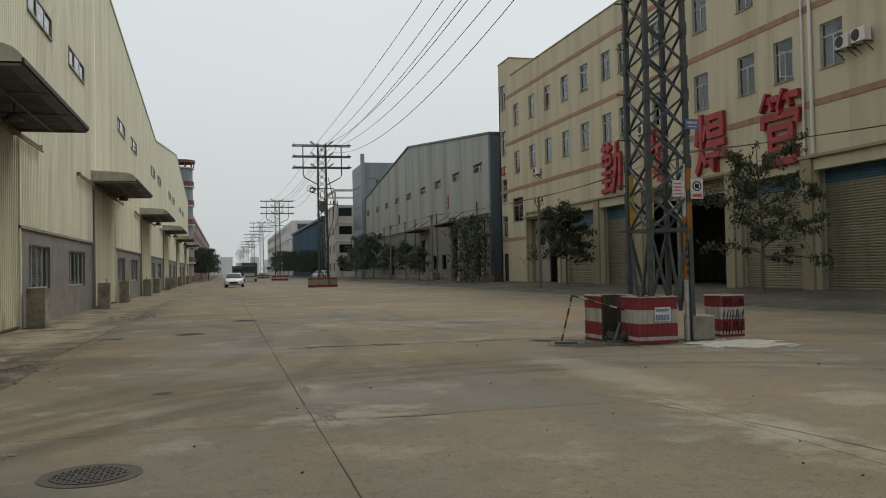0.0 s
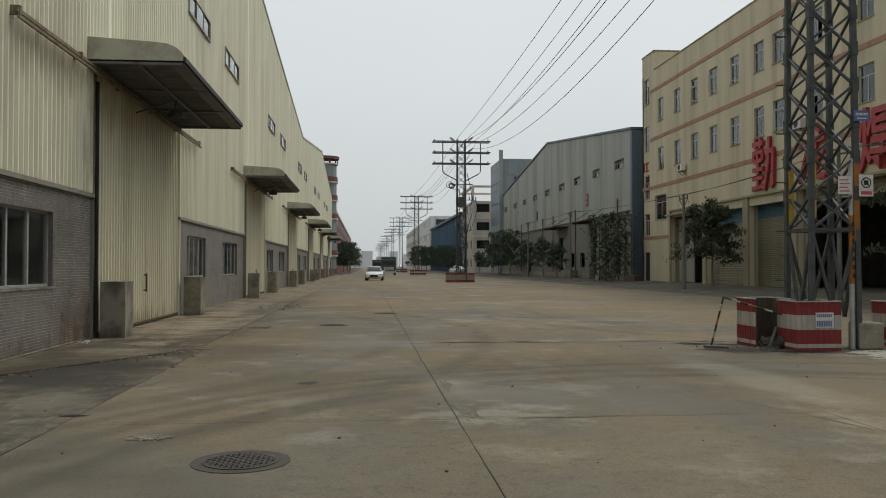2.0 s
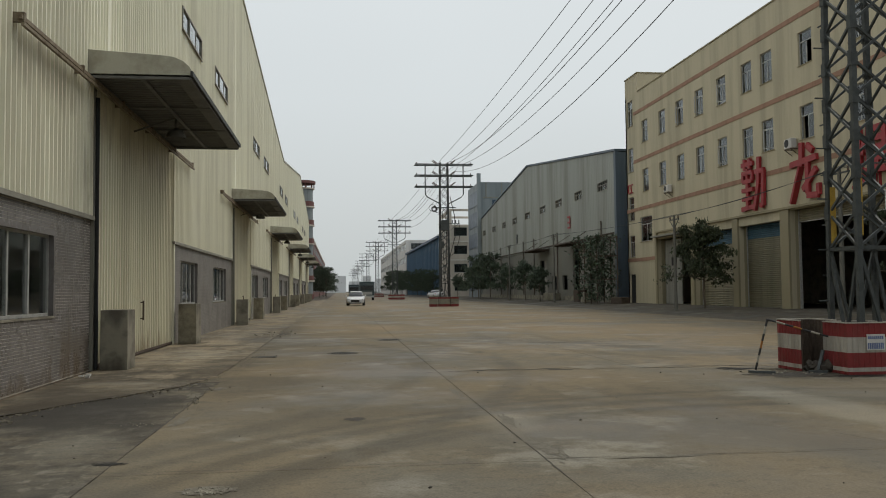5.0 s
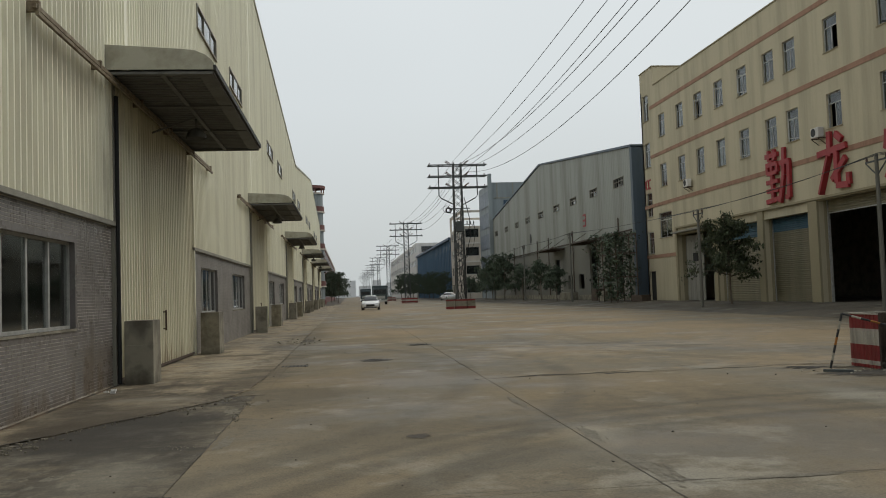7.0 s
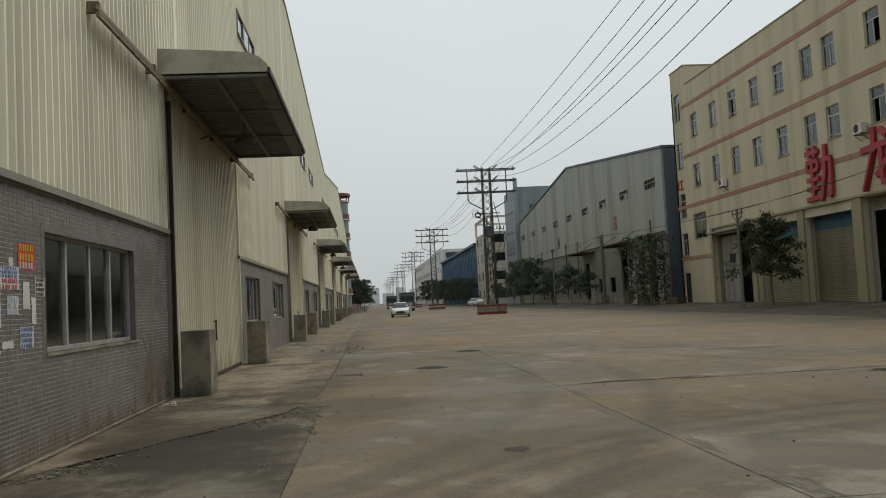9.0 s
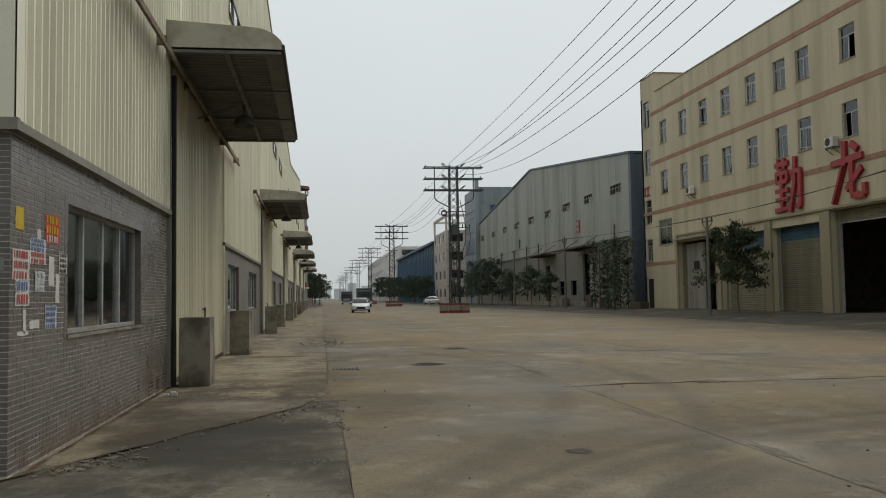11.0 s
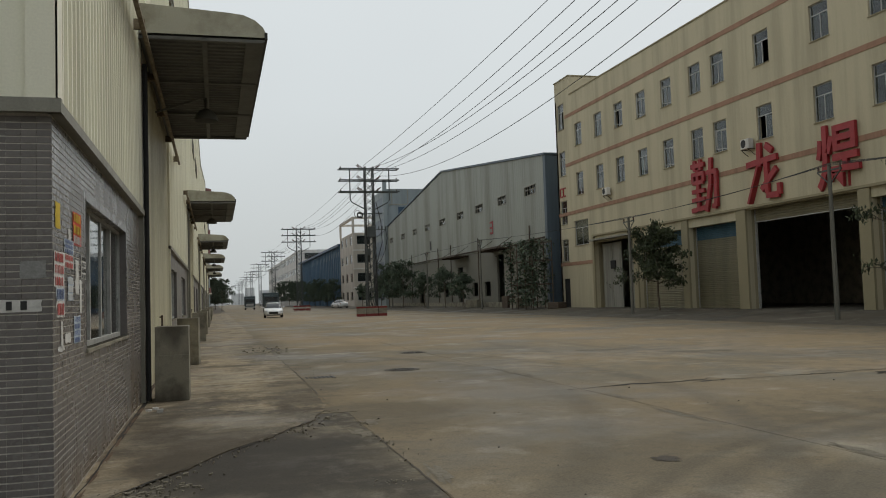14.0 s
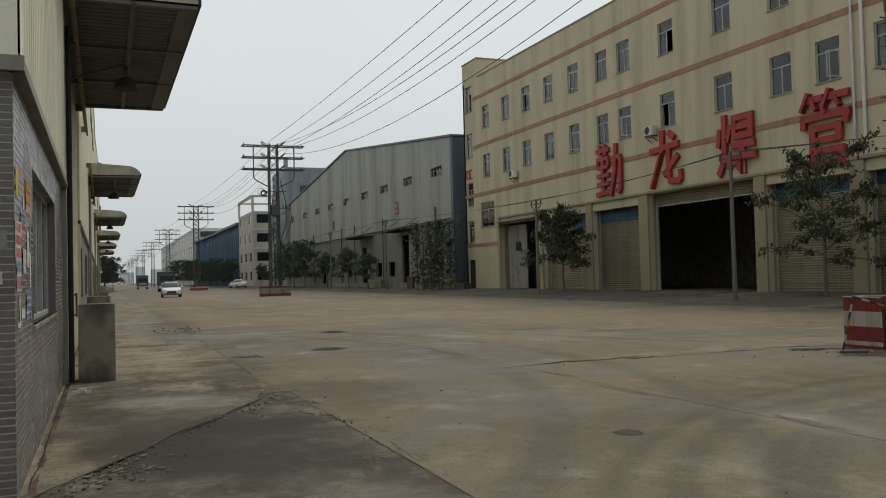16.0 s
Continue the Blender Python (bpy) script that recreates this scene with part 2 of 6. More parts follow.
RUST_DIRT = mat("rusty_silt", (0.10, 0.062, 0.036), 0.95, scale=5, stain=0.5, vary=0.2, bump=0.3)
EARTH = mat("joint_dirt", (0.07, 0.06, 0.048), 0.95, scale=3, bump=0.3)
SHEET = mat("cream_sheet_steel", (0.79, 0.77, 0.62), 0.45, scale=0.9, stain=0.30, dark=(0.36, 0.33, 0.24), vary=0.05, bump=0.03, streak=True)
SHEET_DOOR = mat("cream_door_sheet", (0.65, 0.62, 0.47), 0.45, scale=0.9, stain=0.35, dark=(0.33, 0.29, 0.20), vary=0.06, bump=0.03, streak=True)
TRIM = mat("grey_trim", (0.24, 0.23, 0.19), 0.5, scale=2, vary=0.1, streak=True)
CANOPY = mat("canopy_steel", (0.40, 0.39, 0.32), 0.5, scale=1.5, stain=0.6, dark=(0.2, 0.18, 0.13), vary=0.08)
# canopy underside: its shade is put into this dark grey
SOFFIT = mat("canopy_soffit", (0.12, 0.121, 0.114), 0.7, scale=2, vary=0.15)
TILE = mat("grey_tile", (0.166, 0.153, 0.147), 0.27, scale=1.2, stain=0.4, dark=(0.09, 0.083, 0.075), vary=0.1, island=0.13, bump=0.05)
GROUT = mat("pale_grout", (0.52, 0.49, 0.44), 0.9, scale=5, vary=0.15)
RAIL = mat("stained_rail_steel", (0.21, 0.175, 0.12), 0.7, metal=0.1, scale=5, stain=0.75, dark=(0.09, 0.055, 0.034), vary=0.2)
RUST = mat("rusty_steel", (0.095, 0.072, 0.055), 0.8, metal=0.2, scale=6, vary=0.3)
BLACK = mat("dark_gap", (0.02, 0.02, 0.02), 0.9, vary=0.1)
BLOCK = mat("cast_concrete", (0.250, 0.230, 0.178), 0.9, scale=1.7, stain=0.75, dark=(0.10, 0.088, 0.066), vary=0.18)
ALU = mat("aluminium", (0.42, 0.42, 0.40), 0.45, metal=0.3, scale=8, vary=0.05)
GLASS = glass("window_glass")
# rooms look unlit through this dark wall colour
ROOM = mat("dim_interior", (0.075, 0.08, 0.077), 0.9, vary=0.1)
CREAM = mat("cream_render", (0.47, 0.415, 0.29), 0.85, scale=0.7, stain=0.55, dark=(0.30, 0.265, 0.185), vary=0.06, bump=0.08, streak=True, fine=25)
# darker copy of CREAM, with the lower facade's shade put into its colour
CREAM_SHADE = mat("cream_pilaster", (0.265, 0.23, 0.145), 0.85, scale=1.1, stain=0.5, dark=(0.30, 0.25, 0.16), vary=0.06, bump=0.08, streak=True, fine=25)
BAND = mat("terracotta_band", (0.31, 0.18, 0.12), 0.85, scale=1.5, stain=0.4, vary=0.08, streak=True)
# beige lowered so that the slats carry street-level shade
SHUTTER = mat("beige_shutter", (0.215, 0.19, 0.125), 0.5, scale=1.2, stain=0.35, vary=0.06, streak=True, island=0.05)
SHUTTER_BLUE = mat("blue_shutter_slat", (0.04, 0.105, 0.155), 0.5, scale=1.5, vary=0.1)
RED = mat("red_sign_paint", (0.30, 0.025, 0.03), 0.5, scale=2, stain=0.4, vary=0.08)
SHED = mat("grey_shed_sheet", (0.275, 0.285, 0.255), 0.6, scale=0.35, stain=0.75, dark=(0.165, 0.168, 0.135), vary=0.05, bump=0.03, streak=True)
SHED_LOW = mat("lower_shed_wall", (0.155, 0.152, 0.128), 0.8, scale=0.6, stain=0.7, dark=(0.17, 0.16, 0.13), vary=0.08, streak=True)
SHED_BLUE = mat("blue_shed_sheet", (0.085, 0.115, 0.145), 0.5, scale=1, vary=0.06, streak=True)
# blue greyed and lightened to stand for distance haze
FAR_BLUE = mat("far_blue_sheet", (0.11, 0.185, 0.265), 0.5, scale=0.5, vary=0.06, streak=True)
FAR_BLUE_DARK = mat("far_blue_panel", (0.04, 0.075, 0.125), 0.5, scale=0.5, vary=0.06)
# beige render, lightened to include the haze over the far office
BEIGE = mat("beige_render", (0.50, 0.455, 0.39), 0.85, scale=0.5, stain=0.4, vary=0.05, streak=True)
WHITE = mat("white_render", (0.62, 0.60, 0.56), 0.85, scale=0.5, stain=0.4, vary=0.05, streak=True)
REDBRICK = mat("red_render", (0.16, 0.075, 0.068), 0.85, scale=0.6, stain=0.4, vary=0.06, streak=True)
STEEL = mat("galvanised_steel", (0.070, 0.078, 0.077), 0.65, metal=0.1, scale=5, stain=0.5, vary=0.15)
WIRE = mat("cable", (0.03, 0.032, 0.034), 0.6, vary=0.05, bump=0)
PORCELAIN = mat("insulator", (0.10, 0.06, 0.05), 0.25, vary=0.05)
BARRED = mat("barrier_red", (0.21, 0.028, 0.028), 0.7, scale=4, stain=0.5, dark=(0.16, 0.04, 0.035), vary=0.1)
BARWHITE = mat("barrier_white", (0.42, 0.39, 0.335), 0.75, scale=4, stain=0.5, vary=0.1, streak=True)
BARK = mat("bark", (0.13, 0.105, 0.08), 0.95, scale=6, vary=0.3, bump=0.5)
LEAF = mat("leaf", (0.050, 0.064, 0.030), 0.6, scale=3, vary=0.25, island=0.5, bump=0)
# paler, greyer than LEAF: distance haze mixed into the leaf colour
LEAF_HAZED = mat("dusty_leaf", (0.070, 0.095, 0.062), 0.7, scale=2, vary=0.25, island=0.45, bump=0)
PAPER = mat("white_paper", (0.60, 0.59, 0.56), 0.8, scale=9, vary=0.08)
BLUE_INK = mat("blue_ink", (0.12, 0.16, 0.30), 0.8, vary=0.1)
RED_INK = mat("red_ink", (0.46, 0.10, 0.09), 0.8, vary=0.1)
YELLOW = mat("yellow_paint", (0.42, 0.27, 0.04), 0.7, scale=6, vary=0.15)
ORANGE = mat("orange_band", (0.30, 0.12, 0.022), 0.7, scale=6, vary=0.15)
INK = mat("black_paint", (0.025, 0.025, 0.025), 0.6, vary=0.1)
IRON = mat("cast_iron", (0.065, 0.058, 0.05), 0.6, metal=0.5, scale=20, vary=0.25, bump=0.4)



def add_stain(m, centre, half, tone, amount, grain_=3.0):
    """A stain of its own shape laid over a surface: centre, half lengths, colour, strength."""
    n, l = m.node_tree.nodes, m.node_tree.links
    target = n["Principled BSDF"].inputs["Base Color"]
    below = target.links[0].from_socket
    geo = n.new("ShaderNodeNewGeometry")
    mp = n.new("ShaderNodeMapping")
    mp.vector_type = "TEXTURE"
    mp.inputs["Location"].default_value, mp.inputs["Scale"].default_value = centre, half
    l.new(geo.outputs["Position"], mp.inputs[0])
    ln = n.new("ShaderNodeVectorMath")
    ln.operation = "LENGTH"
    l.new(mp.outputs[0], ln.inputs[0])
    flow = n.new("ShaderNodeMapping")
    flow.inputs["Scale"].default_value = (1, 1, 0.25)
    l.new(geo.outputs["Position"], flow.inputs[0])
    rag = n.new("ShaderNodeTexNoise")
    rag.inputs["Scale"].default_value, rag.inputs["Detail"].default_value = grain_, 6
    l.new(flow.outputs[0], rag.inputs["Vector"])
    wob = n.new("ShaderNodeMath")
    wob.operation = "MULTIPLY_ADD"
    wob.inputs[1].default_value, wob.inputs[2].default_value = 3.4, -0.75
    l.new(rag.outputs[0], wob.inputs[0])
    sub = n.new("ShaderNodeMath")
    sub.operation = "SUBTRACT"
    l.new(wob.outputs[0], sub.inputs[0])
    l.new(ln.outputs["Value"], sub.inputs[1])
    mr = n.new("ShaderNodeMapRange")
    mr.inputs[2].default_value, mr.inputs[4].default_value = 0.8, amount
    l.new(sub.outputs[0], mr.inputs[0])
    mix = n.new("ShaderNodeMix")
    mix.data_type = "RGBA"
    l.new(mr.outputs[0], mix.inputs[0])
    l.new(below, mix.inputs[6])
    mix.inputs[7].default_value = (*tone, 1)
    l.new(mix.outputs[2], target)


for m in (TILE, GROUT):
    add_stain(m, (0, 14.4, 0.0), (2.0, 1.6, 1.0), (0.115, 0.083, 0.05), 0.65)
    add_stain(m, (0, 10.5, 0.0), (2.0, 4.5, 0.35), (0.115, 0.083, 0.05), 0.55)
    add_stain(m, (0, 13.6, 2.2), (2.0, 0.9, 0.8), (0.085, 0.075, 0.062), 0.4)
add_stain(SHEET, (0, 12.6, 5.0), (1.0, 2.4, 0.55), (0.33, 0.29, 0.21), 0.45, 4.0)
add_stain(SHEET, (0, 14.7, 3.9), (1.0, 0.35, 1.6), (0.33, 0.29, 0.21), 0.5, 4.0)
add_stain(SHEET_DOOR, (0, 19.0, 0.0), (1.0, 4.5, 0.5), (0.24, 0.17, 0.09), 0.6)
# the first door's sheet turns darker towards its top
add_stain(SHEET_DOOR, (0, 19.0, 5.4), (1.0, 4.5, 1.2), (0.30, 0.27, 0.19), 0.4)
for y in (15.25, 23.2):
    add_stain(BLOCK, (0.44, y, 1.15), (0.8, 0.8, 0.30), (0.07, 0.062, 0.048), 0.75)
    add_stain(BLOCK, (0.44, y, 0.0), (0.8, 0.8, 0.20), (0.06, 0.052, 0.038), 0.75)

# ---- building tools ----


def part(name, bm, material, parent=None, label="", smooth=False):
    me = bpy.data.meshes.new(name)
    bm.to_mesh(me)
    bm.free()
    me.materials.append(material)
    if smooth:
        me.polygons.foreach_set("use_smooth", [True] * len(me.polygons))
    ob = new(name, me)
    ob.parent = parent
    if label:
        tagged(ob, label)
    return ob


def thing(name, at, label, category, group="", kind=""):
    ob = new(name)
    ob.location = at
    return tagged(ob, label, category, group, kind)


def box(bm, x0, x1, y0, y1, z0, z1):
    v = [bm.verts.new((x, y, z)) for z in (z0, z1) for x, y in ((x0, y0), (x1, y0), (x1, y1), (x0, y1))]
    for f in ((3, 2, 1, 0), (4, 5, 6, 7), (0, 1, 5, 4), (1, 2, 6, 5), (2, 3, 7, 6), (3, 0, 4, 7)):
        bm.faces.new([v[i] for i in f])
    return bm


def B(x0, x1, y0, y1, z0, z1):
    return box(bmesh.new(), x0, x1, y0, y1, z0, z1)


def bevelled(x0, x1, y0, y1, z0, z1, r=0.02, seg=2):
    bm = B(x0, x1, y0, y1, z0, z1)
    bmesh.ops.bevel(bm, geom=bm.edges[:], offset=r, segments=seg, affect="EDGES", profile=0.5)
    return bm


def beam(bm, p, q, w, h=None, sides=4):
    """A straight bar from p to q."""
    p, q = Vector(p), Vector(q)
    d = (q - p).normalized()
    up = Vector((0, 0, 1)) if abs(d.z) < 0.95 else Vector((1, 0, 0))
    a = d.cross(up).normalized()
    c = a.cross(d)
    h = h or w
    rings = []
    for e in (p, q):
        ring = []
        for i in range(sides):
            t = 2 * math.pi * (i + 0.5) / sides
            k = 1 / math.cos(math.pi / sides) if sides == 4 else 1
            ring.append(bm.verts.new(e + a * (math.cos(t) * k * w / 2) + c * (math.sin(t) * k * h / 2)))
        rings.append(ring)
    for i in range(sides):
        j = (i + 1) % sides
        bm.faces.new((rings[0][i], rings[0][j], rings[1][j], rings[1][i]))
    bm.faces.new(rings[0][::-1])
    bm.faces.new(rings[1])
    return bm


def tube(bm, points, radius, sides=6, taper=1.0):
    """A round bar along points, thinning by taper towards the end."""
    rings, n = [], len(points)
    for i, p in enumerate(points):
        p = Vector(p)
        d = (Vector(points[min(i + 1, n - 1)]) - Vector(points[max(i - 1, 0)])).normalized()
        up = Vector((0, 0, 1)) if abs(d.z) < 0.9 else Vector((1, 0, 0))
        a = d.cross(up).normalized()
        c = a.cross(d)
        r = radius * (1 + (taper - 1) * i / max(1, n - 1))
        rings.append([bm.verts.new(p + a * (math.cos(2 * math.pi * k / sides) * r) + c * (math.sin(2 * math.pi * k / sides) * r)) for k in range(sides)])
    for u, v in zip(rings, rings[1:]):
        for k in range(sides):
            j = (k + 1) % sides
            bm.faces.new((u[k], u[j], v[j], v[k]))
    bm.faces.new(rings[0][::-1])
    bm.faces.new(rings[-1])
    return bm


def cells(bm, u0, u1, z0, z1, holes, put):
    """The wall u0..u1, z0..z1 less its rectangular holes, as blocks that put() adds."""
    us = sorted({u0, u1, *[min(max(h[i], u0), u1) for h in holes for i in (0, 1)]})
    zs = sorted({z0, z1, *[min(max(h[i], z0), z1) for h in holes for i in (2, 3)]})
    for a, b in zip(us, us[1:]):
        for c, d in zip(zs, zs[1:]):
            m, k = (a + b) / 2, (c + d) / 2
            if not any(h[0] < m < h[1] and h[2] < k < h[3] for h in holes):
                put(bm, a, b, c, d)
    return bm


def weld(bm):
    bmesh.ops.remove_doubles(bm, verts=bm.verts[:], dist=1e-5)
    seen = {}
    for f in bm.faces:
        seen.setdefault(tuple(round(c, 3) for c in f.calc_center_median()), []).append(f)
    bmesh.ops.delete(bm, geom=[f for fs in seen.values() if len(fs) > 1 for f in fs], context="FACES_ONLY")
    return bm


def wall_x(x0, x1, y0, y1, z0, z1, holes=()):
    return weld(cells(bmesh.new(), y0, y1, z0, z1, holes, lambda bm, a, b, c, d: box(bm, x0, x1, a, b, c, d)))


def wall_y(y0, y1, x0, x1, z0, z1, holes=()):
    return weld(cells(bmesh.new(), x0, x1, z0, z1, holes, lambda bm, a, b, c, d: box(bm, a, b, y0, y1, c, d)))


def ribs(bm, a0, a1, lo, hi, pitch, depth, to, flat=0.62):
    """Ribbed sheet from a0 to a1; lo and hi give its lower and upper edge, to(a, out, z) places a point."""
    n = max(1, round((a1 - a0) / pitch))
    p = (a1 - a0) / n
    line = []
    for i in range(n):
        s = a0 + i * p
        line += [(s, 0), (s + p * flat, 0), (s + p * (flat + 0.1), depth), (s + p * 0.9, depth)]
    line.append((a1, 0))
    low = [bm.verts.new(to(a, o, lo(a))) for a, o in line]
    top = [bm.verts.new(to(a, o, hi(a))) for a, o in line]
    for i in range(len(line) - 1):
        bm.faces.new((low[i], low[i + 1], top[i + 1], top[i]))
    return bm
# ---- ground ----
ground = part("ground", B(-900, 1500, -600, 3000, -0.6, -0.035), EARTH)
tagged(ground, "bare dusty earth under and beyond the concrete road", "ground", kind="structure")

road = thing("road", (0, 0, 0), "wide dusty concrete road cast in large slabs with cracked joints", "road", kind="structure")
part("far_road", B(2.73, 22.5, 155, 900, -0.03, 0), CONCRETE, road)
part("near_road", B(-40, 2.725, -40, 7.7, -0.03, -0.001), PATCH, road, "darker worn concrete beside the joint")


def slab(w, d):
    bm = B(0, w, 0, d, -0.03, 0)
    bmesh.ops.bevel(bm, geom=[e for e in bm.edges if e.verts[0].co.z > -0.01 and e.verts[1].co.z > -0.01], offset=0.003, segments=1, affect="EDGES")
    me = bpy.data.meshes.new("slab")
    bm.to_mesh(me)
    bm.free()
    me.materials.append(CONCRETE)
    return me


SLAB_X = [2.73, 6.40, 10.10, 14.0, 18.0, 22.5]
SLAB_Y = [-40 + 7.86 * i - 1.8 for i in range(0, 26)]
for x0, x1 in zip(SLAB_X, SLAB_X[1:]):
    me = slab(x1 - x0 - 0.004, 7.86 - 0.004)
    for y in SLAB_Y:
        if y > 153:
            continue
        ob = new("slab", me)
        ob.location = (x0 + 0.002, y + 0.002, random.uniform(-0.003, 0.001))
        ob.parent = road

pavement_left = thing("pavement_left", (0, 0, 0), "stained pale concrete apron along the factory doors", "pavement", kind="structure")
bm = bmesh.new()
bend = [Vector(p) for p in ((0.0, 7.75), (0.35, 8.5), (0.8, 9.3), (1.2, 10.1), (1.65, 10.8), (2.25, 11.9), (2.55, 13.2), (2.62, 20.0), (2.62, 40.0))]
edge = [(-0.05, 7.75)]
for p, q in zip(bend, bend[1:]):
    n = max(3, int((q - p).length / 0.14))
    for k in range(n):
        c = p.lerp(q, k / n)
        j = 0.05 * noise.noise(Vector((c.x * 2.1, c.y * 2.1, 0))) + 0.03 * noise.noise(Vector((c.x * 7.0, c.y * 7.0, 4.0)))
        edge.append((c.x + j, c.y - j * 0.6))
edge += [(2.62, 137), (-0.05, 137)]
lo = [bm.verts.new((x, y, -0.03)) for x, y in edge]
hi = [bm.verts.new((x, y, 0.012)) for x, y in edge]
bm.faces.new(hi)
for i in range(len(edge)):
    j = (i + 1) % len(edge)
    bm.faces.new((lo[i], lo[j], hi[j], hi[i]))
part("apron", bm, APRON, pavement_left)
part("patch", B(0.9, 2.73, 7.7, 12.5, -0.03, -0.001), PATCH, pavement_left)
part("gutter_strip", B(1.9, 2.86, 12.45, 155, -0.03, 0.0035), CONCRETE, pavement_left)
part("patch", B(-0.05, 0.9, 7.7, 9.6, -0.03, -0.0015), PATCH, pavement_left)

pavement_right = thing("pavement_right", (0, 0, 0), "darker raised concrete apron before the cream building", "pavement", kind="structure")
bm = bmesh.new()
prof = [(22.5, 0.0), (23.6, 0.10), (26.5, 0.26), (29.2, 0.28)]
rows_ = [[bm.verts.new((x, y, z)) for x, z in prof] for y in (-40, 300)]
for i in range(len(prof) - 1):
    bm.faces.new((rows_[0][i], rows_[0][i + 1], rows_[1][i + 1], rows_[1][i]))
part("apron", bm, APRON_R, pavement_right)

# ---- unseen plain blocks added behind the viewer to cut light on near surfaces ----
LIGHT_BLOCK = mat("plain_neighbour_wall", (0.30, 0.28, 0.23), 0.8, scale=0.6, stain=0.5, vary=0.05, streak=True)
wall_south = part("wall_south", B(-40, 60, -52, -51, -0.03, 9), LIGHT_BLOCK)
tagged(wall_south, "plain weathered wall closing the street", "wall", kind="structure")
wall_west = part("wall_west", B(-30, -0.4, -50, -7.0, -0.03, 9), LIGHT_BLOCK)
tagged(wall_west, "plain weathered side wall of the next hall", "wall", kind="structure")
wall_east = part("wall_east", B(28.7, 50, -50, 2.0, -0.03, 17), LIGHT_BLOCK)
tagged(wall_east, "plain weathered wall of the next building", "wall", kind="structure")

# ---- cream factory hall with canopies ----
PERIOD, DOORS = 21.45, 6
Y0, YR1, YV, YR2, Y1 = 7.8, 40.0, 72.2, 104.4, 136.6
EAVE, RIDGE, PLINTH = 12.7, 15.85, 2.87


def roof_z(y):
    for a, b, c in ((Y0, YR1, YV), (YV, YR2, Y1)):
        if y <= c:
            return EAVE + (RIDGE - EAVE) * (1 - abs(y - b) / (b - a))
    return EAVE


hall = thing("factory_hall", (0, 0, 0), "long cream ribbed-steel factory hall on a grey tiled plinth", "building")
door_spans = [(15.1 + PERIOD * k, 22.9 + PERIOD * k) for k in range(DOORS)]
low_wins = [(9.40, 12.90)] + [s for k in range(DOORS) for s in ((24.2 + PERIOD * k, 27.3 + PERIOD * k), (30.8 + PERIOD * k, 34.5 + PERIOD * k)) if s[1] < Y1 - 2]
high_wins = [s for k in range(DOORS) for s in ((23.95 + PERIOD * k, 27.55 + PERIOD * k), (30.75 + PERIOD * k, 34.3 + PERIOD * k)) if s[1] < Y1 - 2]
HW0, HW1 = 9.35, 10.05
side = lambda a, o, z: (0.0 + o, a, z)
cuts = sorted({Y0, Y1, YR1, YV, YR2, *[v for s in door_spans + high_wins for v in s]})
for a, b in zip(cuts, cuts[1:]):
    m = (a + b) / 2
    base = 5.5 if any(s[0] < m < s[1] for s in door_spans) else PLINTH + 0.06
    part("wall_panel", ribs(bmesh.new(), a, b, lambda y: base, lambda y: HW0, 0.20, 0.055, side), SHEET, hall)
    if not any(s[0] < m < s[1] for s in high_wins):
        part("wall_panel", ribs(bmesh.new(), a, b, lambda y: HW0, lambda y: HW1, 0.20, 0.055, side), SHEET, hall)
    part("wall_panel", ribs(bmesh.new(), a, b, lambda y: HW1, roof_z, 0.20, 0.055, side), SHEET, hall)
holes = [(*s, 0.0, 5.5) for s in door_spans] + [(*s, HW0, HW1) for s in high_wins] + [(*s, 1.10, 2.43) for s in low_wins]
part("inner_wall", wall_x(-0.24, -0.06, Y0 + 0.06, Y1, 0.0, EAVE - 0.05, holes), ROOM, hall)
plinth_holes = [(*s, 0.0, 5.5) for s in door_spans] + [(*s, 1.10, 2.43) for s in low_wins]
part("plinth", wall_x(-0.05, -0.008, Y0 + 0.05, 15.1, 0.0, PLINTH, plinth_holes), GROUT, hall)
TILEWALL = mat("tiled_plinth", (0.175, 0.165, 0.155), 0.45, scale=1.2, stain=0.4, dark=(0.09, 0.083, 0.075), vary=0.08, fine=14, bump=0.1)
tn, tl = TILEWALL.node_tree.nodes, TILEWALL.node_tree.links
tb = tn.new("ShaderNodeTexBrick")
tb.offset = 0.0
tb.inputs["Color1"].default_value, tb.inputs["Color2"].default_value, tb.inputs["Mortar"].default_value = (0.9, 0.9, 0.9, 1), (1.1, 1.1, 1.1, 1), (1.55, 1.5, 1.4, 1)
tb.inputs["Scale"].default_value, tb.inputs["Mortar Size"].default_value = 1.0, 0.005
tb.inputs["Brick Width"].default_value, tb.inputs["Row Height"].default_value = 0.1, 0.05
tg = tn.new("ShaderNodeNewGeometry")
ts = tn.new("ShaderNodeSeparateXYZ")
tl.new(tg.outputs["Position"], ts.inputs[0])
tc = tn.new("ShaderNodeCombineXYZ")
tl.new(ts.outputs[1], tc.inputs[0])
tl.new(ts.outputs[2], tc.inputs[1])
tl.new(tc.outputs[0], tb.inputs["Vector"])
tm = tn.new("ShaderNodeMix")
tm.data_type, tm.blend_type = "RGBA", "MULTIPLY"
tm.inputs[0].default_value = 1.0
old = tn["Principled BSDF"].inputs["Base Color"].links[0].from_socket
tl.new(old, tm.inputs[6])
tl.new(tb.outputs["Color"], tm.inputs[7])
tl.new(tm.outputs[2], tn["Principled BSDF"].inputs["Base Color"])
for p, q in list(zip(door_spans, door_spans[1:])) + [(door_spans[-1], (Y1, 0))]:
    part("far_plinth", wall_x(-0.05, 0.0, p[1], q[0], 0.0, PLINTH, plinth_holes), TILEWALL, hall, "grey tiled plinth")
